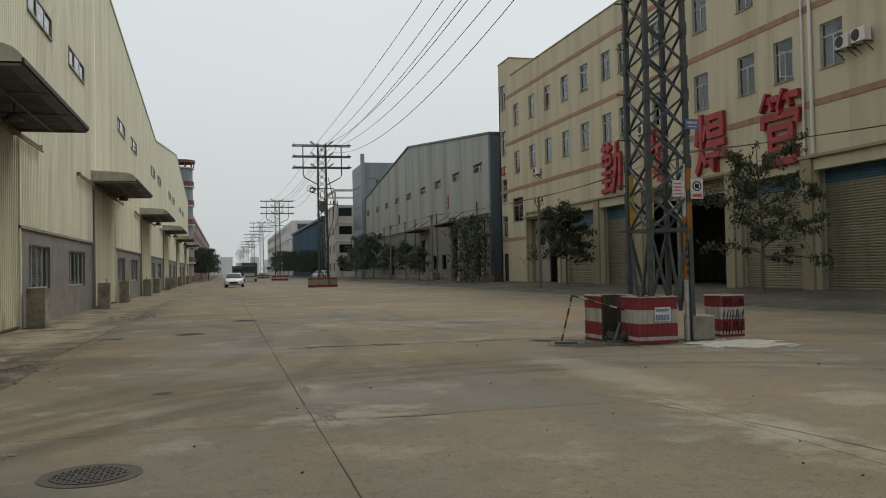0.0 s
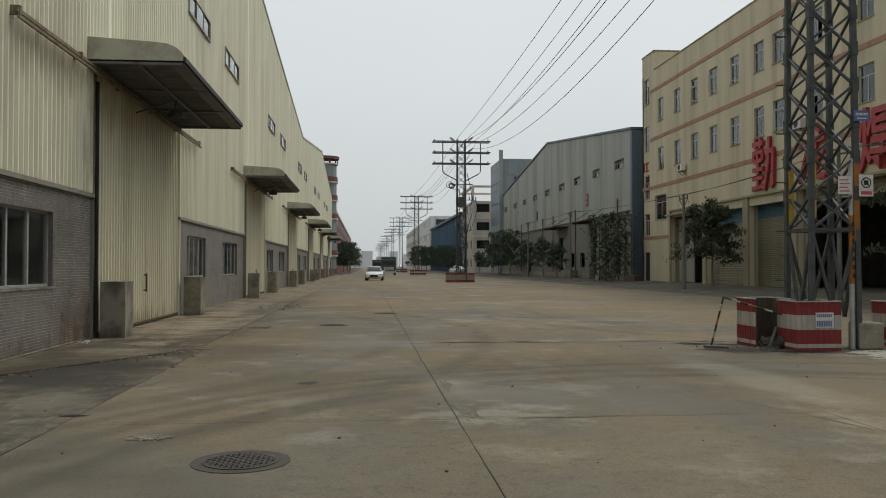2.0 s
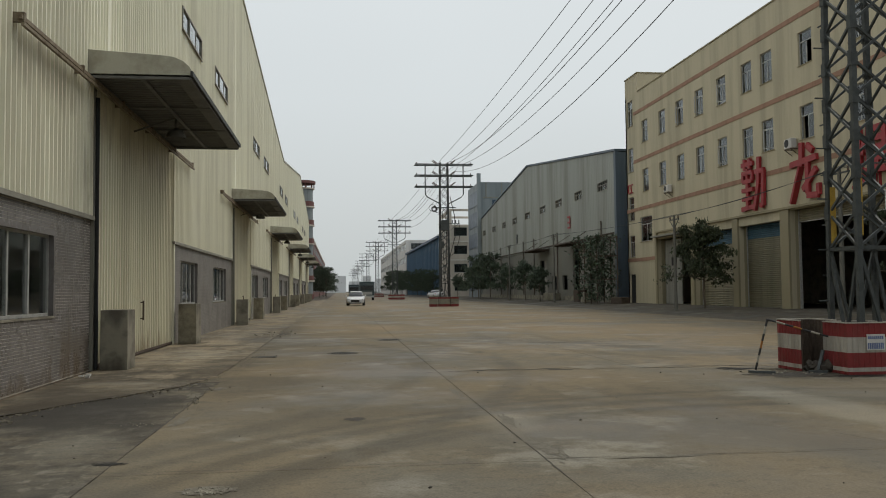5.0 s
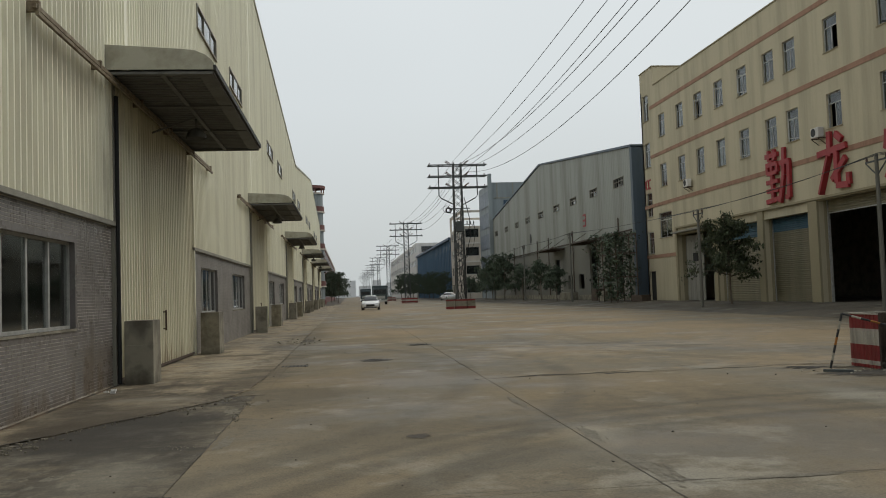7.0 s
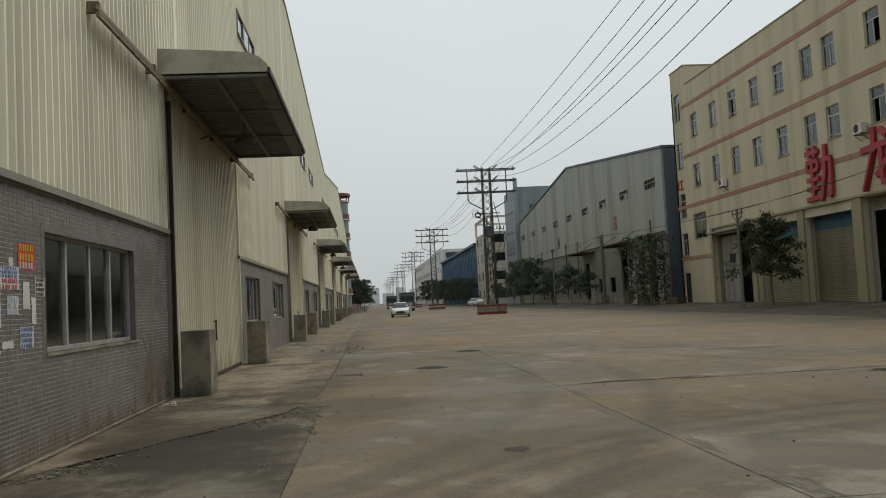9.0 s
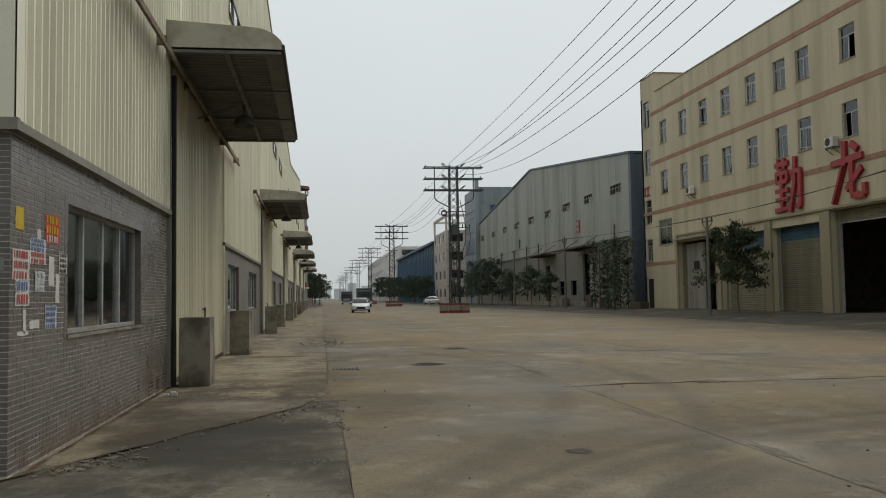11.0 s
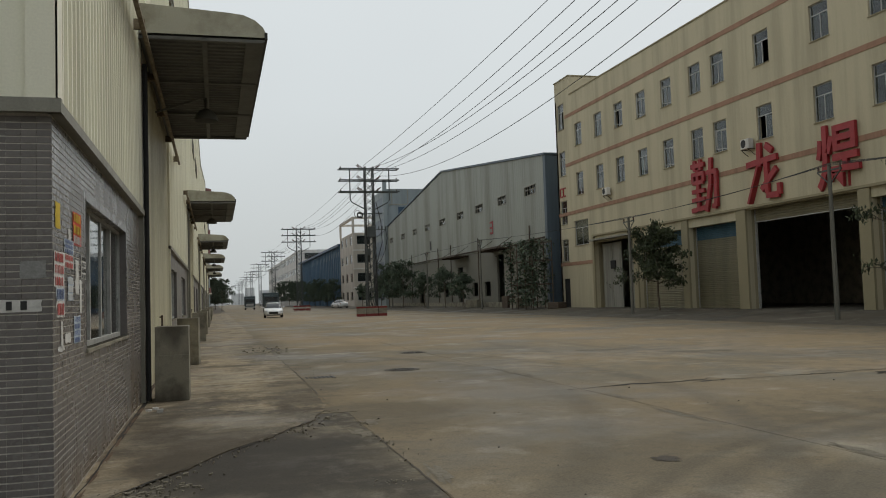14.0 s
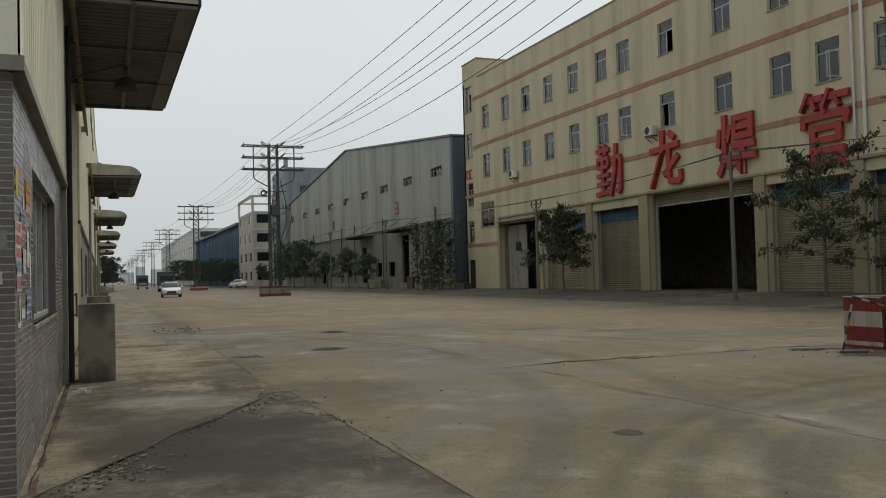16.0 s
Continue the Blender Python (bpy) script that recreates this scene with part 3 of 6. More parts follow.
for a, b in [(Y0 - 0.05, 15.1)] + [(p[1], q[0]) for p, q in zip(door_spans, door_spans[1:])] + [(door_spans[-1][1], Y1)]:
    part("flashing", B(-0.02, 0.075, a, b, PLINTH - 0.03, PLINTH + 0.05), TRIM, hall, "grey sheet flashing above the tiles")
# end wall towards the open yard
bm = bmesh.new()
ribs(bm, -30, 0.0, lambda x: PLINTH + 0.06, lambda x: EAVE, 0.45, 0.035, lambda a, o, z: (a, Y0 - o, z))
part("end_wall", bm, SHEET, hall)
part("end_plinth", B(-30, -0.008, Y0 + 0.008, Y0 + 0.05, 0, PLINTH), GROUT, hall)
part("flashing", B(-30, 0.076, Y0 - 0.085, Y0 - 0.02, PLINTH - 0.03, PLINTH + 0.07), TRIM, hall)
bm = bmesh.new()
box(bm, -0.16, 0.05, Y0 - 0.05, Y0 - 0.035, PLINTH + 0.07, EAVE)
box(bm, 0.036, 0.052, Y0 - 0.05, Y0 + 0.14, PLINTH + 0.07, EAVE)
part("corner_trim", bm, SHEET, hall)
part("end_lining", B(-30, -0.3, Y0 + 0.06, Y0 + 0.2, 0, EAVE - 0.06), ROOM, hall)
part("back_wall", B(-30.2, -30, Y0, Y1, 0, EAVE), SHEET, hall)
part("far_end_wall", B(-30, 0.0, Y1, Y1 + 0.2, 0, EAVE), SHEET, hall)
bm = bmesh.new()
for a, b in ((Y0 - 0.05, YR1), (YR1, YV), (YV, YR2), (YR2, Y1 + 0.05)):
    za, zb = roof_z(max(a, Y0)) + 0.02, roof_z(min(b, Y1)) + 0.02
    v = [bm.verts.new(p) for p in ((-30.3, a, za), (0.1, a, za), (0.1, b, zb), (-30.3, b, zb), (-30.3, a, za + 0.12), (0.1, a, za + 0.12), (0.1, b, zb + 0.12), (-30.3, b, zb + 0.12))]
    for f in ((3, 2, 1, 0), (4, 5, 6, 7), (0, 1, 5, 4), (1, 2, 6, 5), (2, 3, 7, 6), (3, 0, 4, 7)):
        bm.faces.new([v[i] for i in f])
part("roof", bm, CANOPY, hall, "shallow ribbed steel roof with two ridges")
part("hall_floor", B(-30, -0.24, Y0 + 0.2, Y1, -0.02, 0.02), BLOCK, hall)
for s in (0, 1):
    for k in range(DOORS + 1):
        y = 37.4 + PERIOD * (k - 1)
        if Y0 + 2 < y < Y1 and s == 0:
            part("down_trim", B(0.036, 0.05, y - 0.12, y + 0.12, 6.0, roof_z(y)), SHEET, hall)


def hall_window(y0, y1, z0, z1, panes, kind_label, frame_mat=ALU, inset=0.0):
    """A sliding window in the long wall: frame, mullions, panes."""
    win = part("window", wall_x(-0.10 - inset, -0.022 - inset, y0, y1, z0, z1, [(y0 + 0.05, y1 - 0.05, z0 + 0.05, z1 - 0.05)]), frame_mat, hall, kind_label)
    step = (y1 - y0 - 0.1) / panes
    for i in range(panes):
        a = y0 + 0.05 + i * step
        x = (-0.05 if i % 2 else -0.075) - inset
        if i:
            part("mullion", B(-0.09 - inset, -0.03 - inset, a - 0.03, a + 0.03, z0 + 0.05, z1 - 0.05), frame_mat, win)
        p = part("pane", B(x, x + 0.006, a + 0.03, a + step - 0.03, z0 + 0.05, z1 - 0.05), GLASS, win)
        p.visible_shadow = False
    if inset > 0:
        part("reveal", B(-0.022 - inset, -0.001, y0, y1, z1 - 0.012, z1), TILE, win, "grey tiled reveal")
        part("reveal", B(-0.022 - inset, -0.001, y0, y0 + 0.012, z0, z1 - 0.012), TILE, win)
        part("reveal", B(-0.022 - inset, -0.001, y1 - 0.012, y1, z0, z1 - 0.012), TILE, win)
    if inset > 0 and y0 < 15:
        part("tile_edging", wall_x(-0.0078, -0.003, y0 - 0.09, y1 + 0.09, z0 - 0.09, z1 + 0.07, [(y0, y1, z0 - 0.036, z1)]), TILE, win, "cut grey tiles round the window")
    part("sill", B(-0.05 - inset, max(0.014, -0.008 - inset), y0 - 0.01, y1 + 0.01, z0 - 0.035, z0), BLOCK, win)
    return win


for s in low_wins:
    hall_window(*s, 1.10, 2.43, 4, "aluminium sliding window with dark panes", inset=0.06)
for s in high_wins:
    hall_window(*s, HW0, HW1, 3, "high strip window in a projecting dark steel frame", TRIM, -0.11)
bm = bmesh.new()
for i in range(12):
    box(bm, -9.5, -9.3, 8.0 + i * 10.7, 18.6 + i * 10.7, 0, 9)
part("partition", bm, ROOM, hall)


def hall_door(y0, y1):
    """Two ribbed sliding leaves hung on a rusty rail."""
    for a, b, x in ((y0, (y0 + y1) / 2 + 0.02, -0.03), ((y0 + y1) / 2 - 0.02, y1, -0.045)):
        bm = bmesh.new()
        ribs(bm, a + 0.02, b - 0.02, lambda y: 0.06, lambda y: 5.5, 0.20, 0.05, lambda u, o, z: (x + o, u, z), 0.5)
        leaf = part("door", bm, SHEET_DOOR, hall, "closed cream ribbed sliding door leaf")
        part("door_frame", wall_x(x - 0.05, x - 0.006, a + 0.02, b - 0.02, 0.05, 5.5, [(a + 0.1, b - 0.1, 0.15, 5.4)]), TRIM, leaf)
        part("bottom_rail", B(x - 0.03, x + 0.062, a + 0.02, b - 0.02, 0.04, 0.10), RUST, leaf)
    m = (y0 + y1) / 2
    bm = bmesh.new()
    beam(bm, (0.06, m + 0.12, 0.82), (0.06, m + 0.12, 1.28), 0.035)
    beam(bm, (-0.02, m + 0.12, 0.86), (0.06, m + 0.12, 0.86), 0.03)
    beam(bm, (-0.02, m + 0.12, 1.24), (0.06, m + 0.12, 1.24), 0.03)
    part("door_handle", bm, RUST, hall, "rusty pull handle")
    bm = bmesh.new()
    beam(bm, (0.16, y0 - 4.3, 5.42), (0.16, y1 + 2.4, 5.42), 0.05, 0.06)
    beam(bm, (0.20, y0 - 4.3, 5.31), (0.20, y1 + 2.4, 5.31), 0.045, 0.05)
    for i in range(6):
        y = y0 - 4.2 + i * (y1 - y0 + 6.5) / 5
        box(bm, 0.0, 0.20, y - 0.04, y + 0.04, 5.36, 5.50)
    part("door_rail", bm, RAIL, hall, "rust-streaked sliding door rail")
    # black sheet behind the leaves paints the darkness of the gap
    part("dark_gap", B(-0.22, -0.08, y0, y1, 0.0, 5.5), BLACK, hall)
    part("jamb", B(-0.05, 0.055, y0 - 0.16, y0, 0.0, 5.5), TRIM, hall)
    part("jamb", B(-0.05, 0.055, y1, y1 + 0.10, 0.0, 5.5), SHEET, hall)
    part("drain_pipe", tube(bmesh.new(), [(0.10, y0 - 0.1, 0.03), (0.10, y0 - 0.1, 5.2)], 0.038, 8), BLACK if y0 < 20 else TRIM, hall)


for s in door_spans:
    hall_door(*s)

# door canopies
def canopy(y0, y1):
    c = thing("door_canopy", (0, y0, 5.55), "grey steel canopy with rounded front edge and dark ribbed soffit", "canopy", "canopies over the hall doors")
    n = y1 - y0
    prof = [(0.03, 0.0), (1.93, 0.0), (1.93, 0.06), (1.88, 0.16), (1.76, 0.27), (1.58, 0.345), (1.35, 0.37), (0.03, 0.45)]
    bm = bmesh.new()
    ends = [[bm.verts.new((x, y, z)) for x, z in prof] for y in (0, n)]
    for i in range(1, len(prof) - 1):
        bm.faces.new((ends[0][i], ends[0][i + 1], ends[1][i + 1], ends[1][i]))
    bm.faces.new(ends[0])
    bm.faces.new(ends[1][::-1])
    part("cover", bm, CANOPY, c, "weathered grey-cream steel cover")
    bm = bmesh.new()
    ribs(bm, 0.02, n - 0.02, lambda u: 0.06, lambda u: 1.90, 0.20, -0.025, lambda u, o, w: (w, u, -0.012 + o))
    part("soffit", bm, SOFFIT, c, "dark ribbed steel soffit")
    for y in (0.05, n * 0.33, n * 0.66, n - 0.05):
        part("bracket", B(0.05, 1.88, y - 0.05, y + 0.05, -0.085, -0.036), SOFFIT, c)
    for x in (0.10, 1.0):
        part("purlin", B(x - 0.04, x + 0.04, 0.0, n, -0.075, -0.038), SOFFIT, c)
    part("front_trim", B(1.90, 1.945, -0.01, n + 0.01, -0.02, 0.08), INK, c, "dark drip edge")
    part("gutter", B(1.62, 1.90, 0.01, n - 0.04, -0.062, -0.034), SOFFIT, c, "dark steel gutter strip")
    part("end_trim", B(0.03, 1.90, n - 0.03, n, -0.03, 0.05), INK, c)
    bm = bmesh.new()
    beam(bm, (0.05, n * 0.45, -0.42), (0.95, n * 0.45, -0.10), 0.035)
    part("stay", bm, SOFFIT, c)
    bm = bmesh.new()
    tube(bm, [(0.98, n * 0.45, -0.13), (0.98, n * 0.45, -0.34)], 0.03, 8)
    prev = None
    for r, z in ((0.04, -0.33), (0.13, -0.37), (0.2, -0.46), (0.23, -0.56)):
        ring = [bm.verts.new((0.98 + r * math.cos(k * math.pi / 7), n * 0.45 + r * math.sin(k * math.pi / 7), z)) for k in range(14)]
        if prev:
            for k in range(14):
                bm.faces.new((prev[k], prev[(k + 1) % 14], ring[(k + 1) % 14], ring[k]))
        prev = ring
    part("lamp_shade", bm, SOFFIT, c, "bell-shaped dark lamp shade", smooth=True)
    return c


first_canopy = canopy(14.5, 22.45)
for k in range(1, DOORS):
    copy_thing(first_canopy, pose(0, 14.5 + PERIOD * k, 5.55))

# concrete guard blocks at the door jambs
def guard_block():
    g = bevelled(-0.25, 0.25, -0.30, 0.30, 0, 0.70, 0.004, 1)
    for ob_bm in (bevelled(-0.249, 0.249, -0.299, 0.299, 0.7, 1.13, 0.004, 1),):
        me = bpy.data.meshes.new("upper")
        ob_bm.to_mesh(me)
        ob_bm.free()
        g.from_mesh(me)
        bpy.data.meshes.remove(me)
    for v in g.verts:
        v.co += Vector((noise.noise(v.co * 2.0), noise.noise(v.co * 2.0 + Vector((7, 0, 0))), 0)) * 0.010
    ob = part("guard_block", g, BLOCK)
    return tagged(ob, "stained cast concrete guard block beside the sliding door", "guard block", "guard blocks")


gb = guard_block()
gb.location = (0.44, 15.25, 0.012)
spots = [(0.44, 23.2)] + [p for k in range(1, DOORS) for p in ((0.44, 15.25 + PERIOD * k), (0.44, 23.2 + PERIOD * k))]
for x, y in spots:
    copy_thing(gb, pose(x, y, 0.012, 0, 0, random.uniform(-3, 3)))
# ---- cream four-storey building with red sign ----
FX = 28.7
works = thing("workshop_building", (0, 0, 0), "cream rendered four-storey workshop building with terracotta bands and red sign", "building")
W4 = [61.3, 57.75, 54.45, 51.2, 47.9, 44.6, 42.25, 38.25, 33.85, 30.1, 27.45, 24.5, 20.6, 17.2, 14.4, 11.5]
WIN_W = 1.28
holes = []
wins = []
for y in W4:
    wins += [(y, y + WIN_W, 13.0, 14.75), (y, y + WIN_W, 9.1, 10.87)]
stair = [(64.6, 65.85, 14.8, 16.9), (64.6, 65.85, 11.0, 12.98), (64.6, 65.85, 7.0, 8.94), (64.6, 65.85, 4.0, 5.78)]
wins += stair + [(60.75, 63.3, 5.15, 7.1)]
gates = [(53.55, 59.7, 5.15), (47.3, 53.0, 5.1), (41.66, 46.6, 5.1), (32.55, 40.8, 5.56), (27.1, 31.85, 5.16), (20.9, 26.4, 5.12), (15.2, 20.0, 5.1)]
holes = wins + [(a, b, 0.0, z) for a, b, z in gates] + [(64.6, 65.9, 0.0, 2.6)]
part("facade", wall_x(FX, FX + 0.28, 5.0, 66.3, 0.0, 17.3, holes), CREAM, works)
part("gate_reveal", wall_x(FX + 0.28, FX + 0.62, 5.0, 60.0, 0.0, 5.7, [(a, b, 0.0, z) for a, b, z in gates]), CREAM_SHADE, works)
part("stair_head", B(FX, FX + 4, 63.4, 66.3, 17.3, 18.85), CREAM, works)
part("end_wall", B(FX, FX + 22, 66.02, 66.3, 0, 17.29), CREAM, works)
part("end_wall", B(FX, FX + 22, 4.7, 4.98, 0, 17.29), CREAM, works)
part("back_wall", B(FX + 21.7, FX + 22, 5, 66, 0, 17.28), CREAM, works)
part("roof", B(FX + 0.3, FX + 21.7, 5, 66, 16.4, 16.6), BLOCK, works)
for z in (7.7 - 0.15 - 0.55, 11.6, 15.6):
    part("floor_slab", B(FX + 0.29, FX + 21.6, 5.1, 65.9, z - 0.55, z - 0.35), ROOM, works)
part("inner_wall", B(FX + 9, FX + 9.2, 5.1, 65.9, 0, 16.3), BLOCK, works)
for z, a, b in ((15.54, 5, 64.4), (11.60, 5, 64.5), (7.68, 5, 66.3), (3.62, 59.8, 66.3)):
    part("band", B(FX - 0.03, FX - 0.002, a, b, z, z + 0.27), BAND, works)
part("parapet_cap", B(FX - 0.05, FX + 0.35, 5, 63.4, 17.3, 17.38), CREAM_SHADE, works)
part("parapet_cap", B(FX - 0.05, FX + 4.05, 63.35, 66.35, 18.85, 18.93), CREAM_SHADE, works)
part("lintel_ledge", B(FX - 0.16, FX - 0.003, 5, 59.9, 5.62, 5.74), CREAM_SHADE, works, "narrow ledge above the gates")
PANE = glass("tinted_pane", (0.42, 0.48, 0.48), 1.5)
CURTAIN = mat("pale_curtain", (0.42, 0.41, 0.38), 0.9, scale=2, vary=0.1)


def works_window(y0, y1, z0, z1, seed):
    r = random.Random(seed)
    w = part("window", wall_x(FX + 0.09, FX + 0.16, y0, y1, z0, z1, [(y0 + 0.05, y1 - 0.05, z0 + 0.05, z1 - 0.05)]), ALU, works, "aluminium sliding window")
    m, t = (y0 + y1) / 2, z0 + (z1 - z0) * 0.70
    part("transom", B(FX + 0.10, FX + 0.15, y0 + 0.05, y1 - 0.05, t - 0.025, t + 0.025), ALU, w)
    part("mullion", B(FX + 0.10, FX + 0.15, m - 0.025, m + 0.025, z0 + 0.05, t), ALU, w)
    for a, b, c, d in ((y0 + 0.05, m, z0 + 0.05, t), (m, y1 - 0.05, z0 + 0.05, t), (y0 + 0.05, y1 - 0.05, t, z1 - 0.05)):
        if r.random() < 0.12 and d == t:
            continue
        p = part("pane", B(FX + 0.12, FX + 0.126, a + 0.01, b - 0.01, c + 0.01, d - 0.01), PANE, w)
        p.visible_shadow = False
    part("sill", B(FX - 0.05, FX + 0.09, y0 - 0.05, y1 + 0.05, z0 - 0.05, z0), CREAM_SHADE, w)
    if r.random() < 0.15:
        c0 = y0 + 0.06 if r.random() < 0.5 else m
        part("curtain", B(FX + 0.22, FX + 0.235, c0, c0 + 0.55, z0 + 0.05, z1 - 0.1), CURTAIN, w, "pale drawn curtain")
    if r.random() < 0.25:
        hh = (z1 - z0) * 0.62
        sash = wall_x(0, 0.03, 0, 0.60, 0, hh, [(0.05, 0.55, 0.05, hh - 0.05)])
        o = part("open_sash", sash, ALU, w, "casement sash standing open")
        o.matrix_local = pose(FX + 0.05, y0 + 0.02, z0 + 0.06, 0, 0, r.uniform(40, 80))
    return w


for i, s in enumerate(wins):
    works_window(*s, i)
# a solid black panel stands for the unlit doorway
part("stair_door", B(FX + 0.12, FX + 0.18, 64.6, 65.9, 0.28, 2.6), BLACK, works, "dark open stair door")

# their cream is darkened to stand for shade at street level
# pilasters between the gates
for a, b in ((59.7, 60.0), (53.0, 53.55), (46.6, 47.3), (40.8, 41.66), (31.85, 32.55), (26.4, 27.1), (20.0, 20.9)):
    part("pilaster", B(FX - 0.12, FX - 0.002, a, b, 0.0, 5.60), CREAM_SHADE, works)


def shutter(y0, y1, z1, blue, z0=0.28):
    """A roller shutter: interlocking slats, side guides, bottom bar."""
    sh = part("shutter_guide", B(FX + 0.45, FX + 0.58, y0, y0 + 0.07, 0.28, z1), ALU, works)
    part("shutter_guide", B(FX + 0.45, FX + 0.58, y1 - 0.07, y1, 0.28, z1), ALU, works)
    n = int((z1 - z0) / 0.11)
    h = (z1 - z0) / n
    prof = [(0.0, 0.0), (-0.028, 0.25), (-0.034, 0.5), (-0.026, 0.8), (0.0, 0.93), (0.004, 1.0)]
    made = {}
    for m in (SHUTTER, SHUTTER_BLUE):
        bm = bmesh.new()
        ends = [[bm.verts.new((x, y, k * h)) for x, k in prof] for y in (y0 + 0.07, y1 - 0.07)]
        for j in range(len(prof) - 1):
            bm.faces.new((ends[0][j], ends[1][j], ends[1][j + 1], ends[0][j + 1]))
        me = bpy.data.meshes.new("slat")
        bm.to_mesh(me)
        bm.free()
        me.materials.append(m)
        made[m] = me
    for i in range(n):
        z = z0 + i * h
        slat = new("slat", made[SHUTTER_BLUE if z > z1 - blue else SHUTTER])
        slat.location = (FX + 0.52 + random.uniform(-0.004, 0.004), 0, z)
        slat.parent = works
    part("bottom_bar", B(FX + 0.46, FX + 0.56, y0 + 0.07, y1 - 0.07, z0 - 0.05, z0), ALU, works)


shutter(47.3, 53.0, 5.1, 0.9)
shutter(41.66, 46.6, 5.1, 0.85)
shutter(27.1, 31.85, 5.16, 0.75)
shutter(20.9, 26.4, 5.12, 0.6)
shutter(15.2, 20.0, 5.1, 0.6)
shutter(32.55, 40.8, 5.56, 0.0, 4.93)
# gate with grey leaves
GATE = mat("grey_gate_sheet", (0.24, 0.23, 0.20), 0.7, scale=1.2, stain=0.6, vary=0.1, streak=True)
for a, b, x in ((56.3, 59.3, FX + 0.44), (53.7, 54.9, FX + 0.50)):
    g = part("gate_leaf", B(x, x + 0.05, a, b, 0.3, 5.0), GATE, works, "weathered grey steel gate leaf")
    for y in (a, (a + b) / 2, b - 0.06):
        part("gate_stile", B(x - 0.03, x, y, y + 0.06, 0.3, 5.0), TRIM, g)
part("gate_window", B(FX + 0.36, FX + 0.409, 57.2, 58.0, 3.1, 3.7), BLACK, works)
part("floor", B(FX + 0.0, FX + 21.6, 5.1, 65.9, 0.0, 0.275), APRON_R, works)
part("gate_canopy", B(FX - 0.55, FX - 0.003, 53.3, 59.8, 5.25, 5.36), TRIM, works, "thin concrete lip above the grey gate")
part("down_pipe", tube(bmesh.new(), [(FX - 0.10, 26.25, 5.8), (FX - 0.10, 26.25, 17.2)], 0.07, 8), WHITE, works, "white plastic down pipe")
part("down_pipe", tube(bmesh.new(), [(FX - 0.10, 26.75, 5.8), (FX - 0.10, 26.75, 17.2)], 0.05, 8), WHITE, works)

# red sign characters, most of them built from plain strokes
def sign_letter(body, y_far, y_near, z0, z1):
    cu = bpy.data.curves.new("sign_character", "FONT")
    cu.body = body
    cu.extrude, cu.offset = 0.045, 0.018
    tmp = bpy.data.objects.new("tmp", cu)
    scene.collection.objects.link(tmp)
    bpy.context.view_layer.update()
    me = bpy.data.meshes.new_from_object(tmp)
    bpy.data.objects.remove(tmp)
    xs = [v.co.x for v in me.vertices]
    ys = [v.co.y for v in me.vertices]
    bx, by = min(xs), min(ys)
    sx, sy = (y_far - y_near) / (max(xs) - bx), (z1 - z0) / (max(ys) - by)
    for v in me.vertices:
        x, y, z = v.co
        v.co = (-z * 1.8, -(x - bx) * sx, (y - by) * sy)
    return split_strokes(me, y_far, z0, FX - 0.13)


def split_strokes(me, y_far, z0, x):
    """One sign character from a mesh, each loose stroke a part of it."""
    sign = thing("sign_character", (x, y_far, z0), "large red raised sign character on the cream facade", "sign", "red sign characters")
    bm = bmesh.new()
    bm.from_mesh(me)
    bpy.data.meshes.remove(me)
    bmesh.ops.remove_doubles(bm, verts=bm.verts[:], dist=1e-5)
    left = set(bm.faces)
    while left:
        group, edge_ = set(), [left.pop()]
        while edge_:
            f = edge_.pop()
            group.add(f)
            for v in f.verts:
                for g in v.link_faces:
                    if g in left:
                        left.discard(g)
                        edge_.append(g)
        piece, made = bmesh.new(), {}
        for f in group:
            for v in f.verts:
                if v not in made:
                    made[v] = piece.verts.new(v.co)
            piece.faces.new([made[v] for v in f.verts])
        part("stroke", piece, RED, sign)
    bm.free()
    return sign


def sign_strokes(strokes, y_far, y_near, z0, z1):
    w, h = y_far - y_near, z1 - z0
    sign = thing("sign_character", (FX - 0.06, y_far, z0), "large red raised sign shape on the cream facade", "sign", "red sign characters")
    for k, (a, b, c, d, t) in enumerate(strokes):
        bm = bmesh.new()
        x = -0.06 - 0.004 * (k % 5)
        if abs(d - b) > abs(c - a):
            beam(bm, (x, -a * w, b * h), (x, -c * w, d * h), t * w, 0.16)
        else:
            beam(bm, (x, -a * w, b * h), (x, -c * w, d * h), 0.16, t * w)
        part("stroke", bm, RED, sign)
    return sign


sign_strokes([(0.02, 0.9, 0.52, 0.9, 0.10), (0.16, 0.80, 0.16, 1.0, 0.09), (0.38, 0.80, 0.38, 1.0, 0.09), (0.05, 0.74, 0.50, 0.74, 0.09), (0.08, 0.58, 0.48, 0.58, 0.09),
              (0.08, 0.58, 0.08, 0.74, 0.09), (0.48, 0.58, 0.48, 0.74, 0.09), (0.27, 0.05, 0.27, 0.82, 0.10), (0.04, 0.42, 0.52, 0.42, 0.09), (0.04, 0.26, 0.52, 0.26, 0.09),
              (0.0, 0.07, 0.55, 0.10, 0.10), (0.60, 0.72, 0.98, 0.72, 0.10), (0.95, 0.72, 0.92, 0.08, 0.11), (0.78, 0.98, 0.74, 0.5, 0.11), (0.74, 0.5, 0.56, 0.02, 0.11), (0.92, 0.08, 0.78, 0.10, 0.10)],
             45.86, 43.12, 5.82, 8.97)
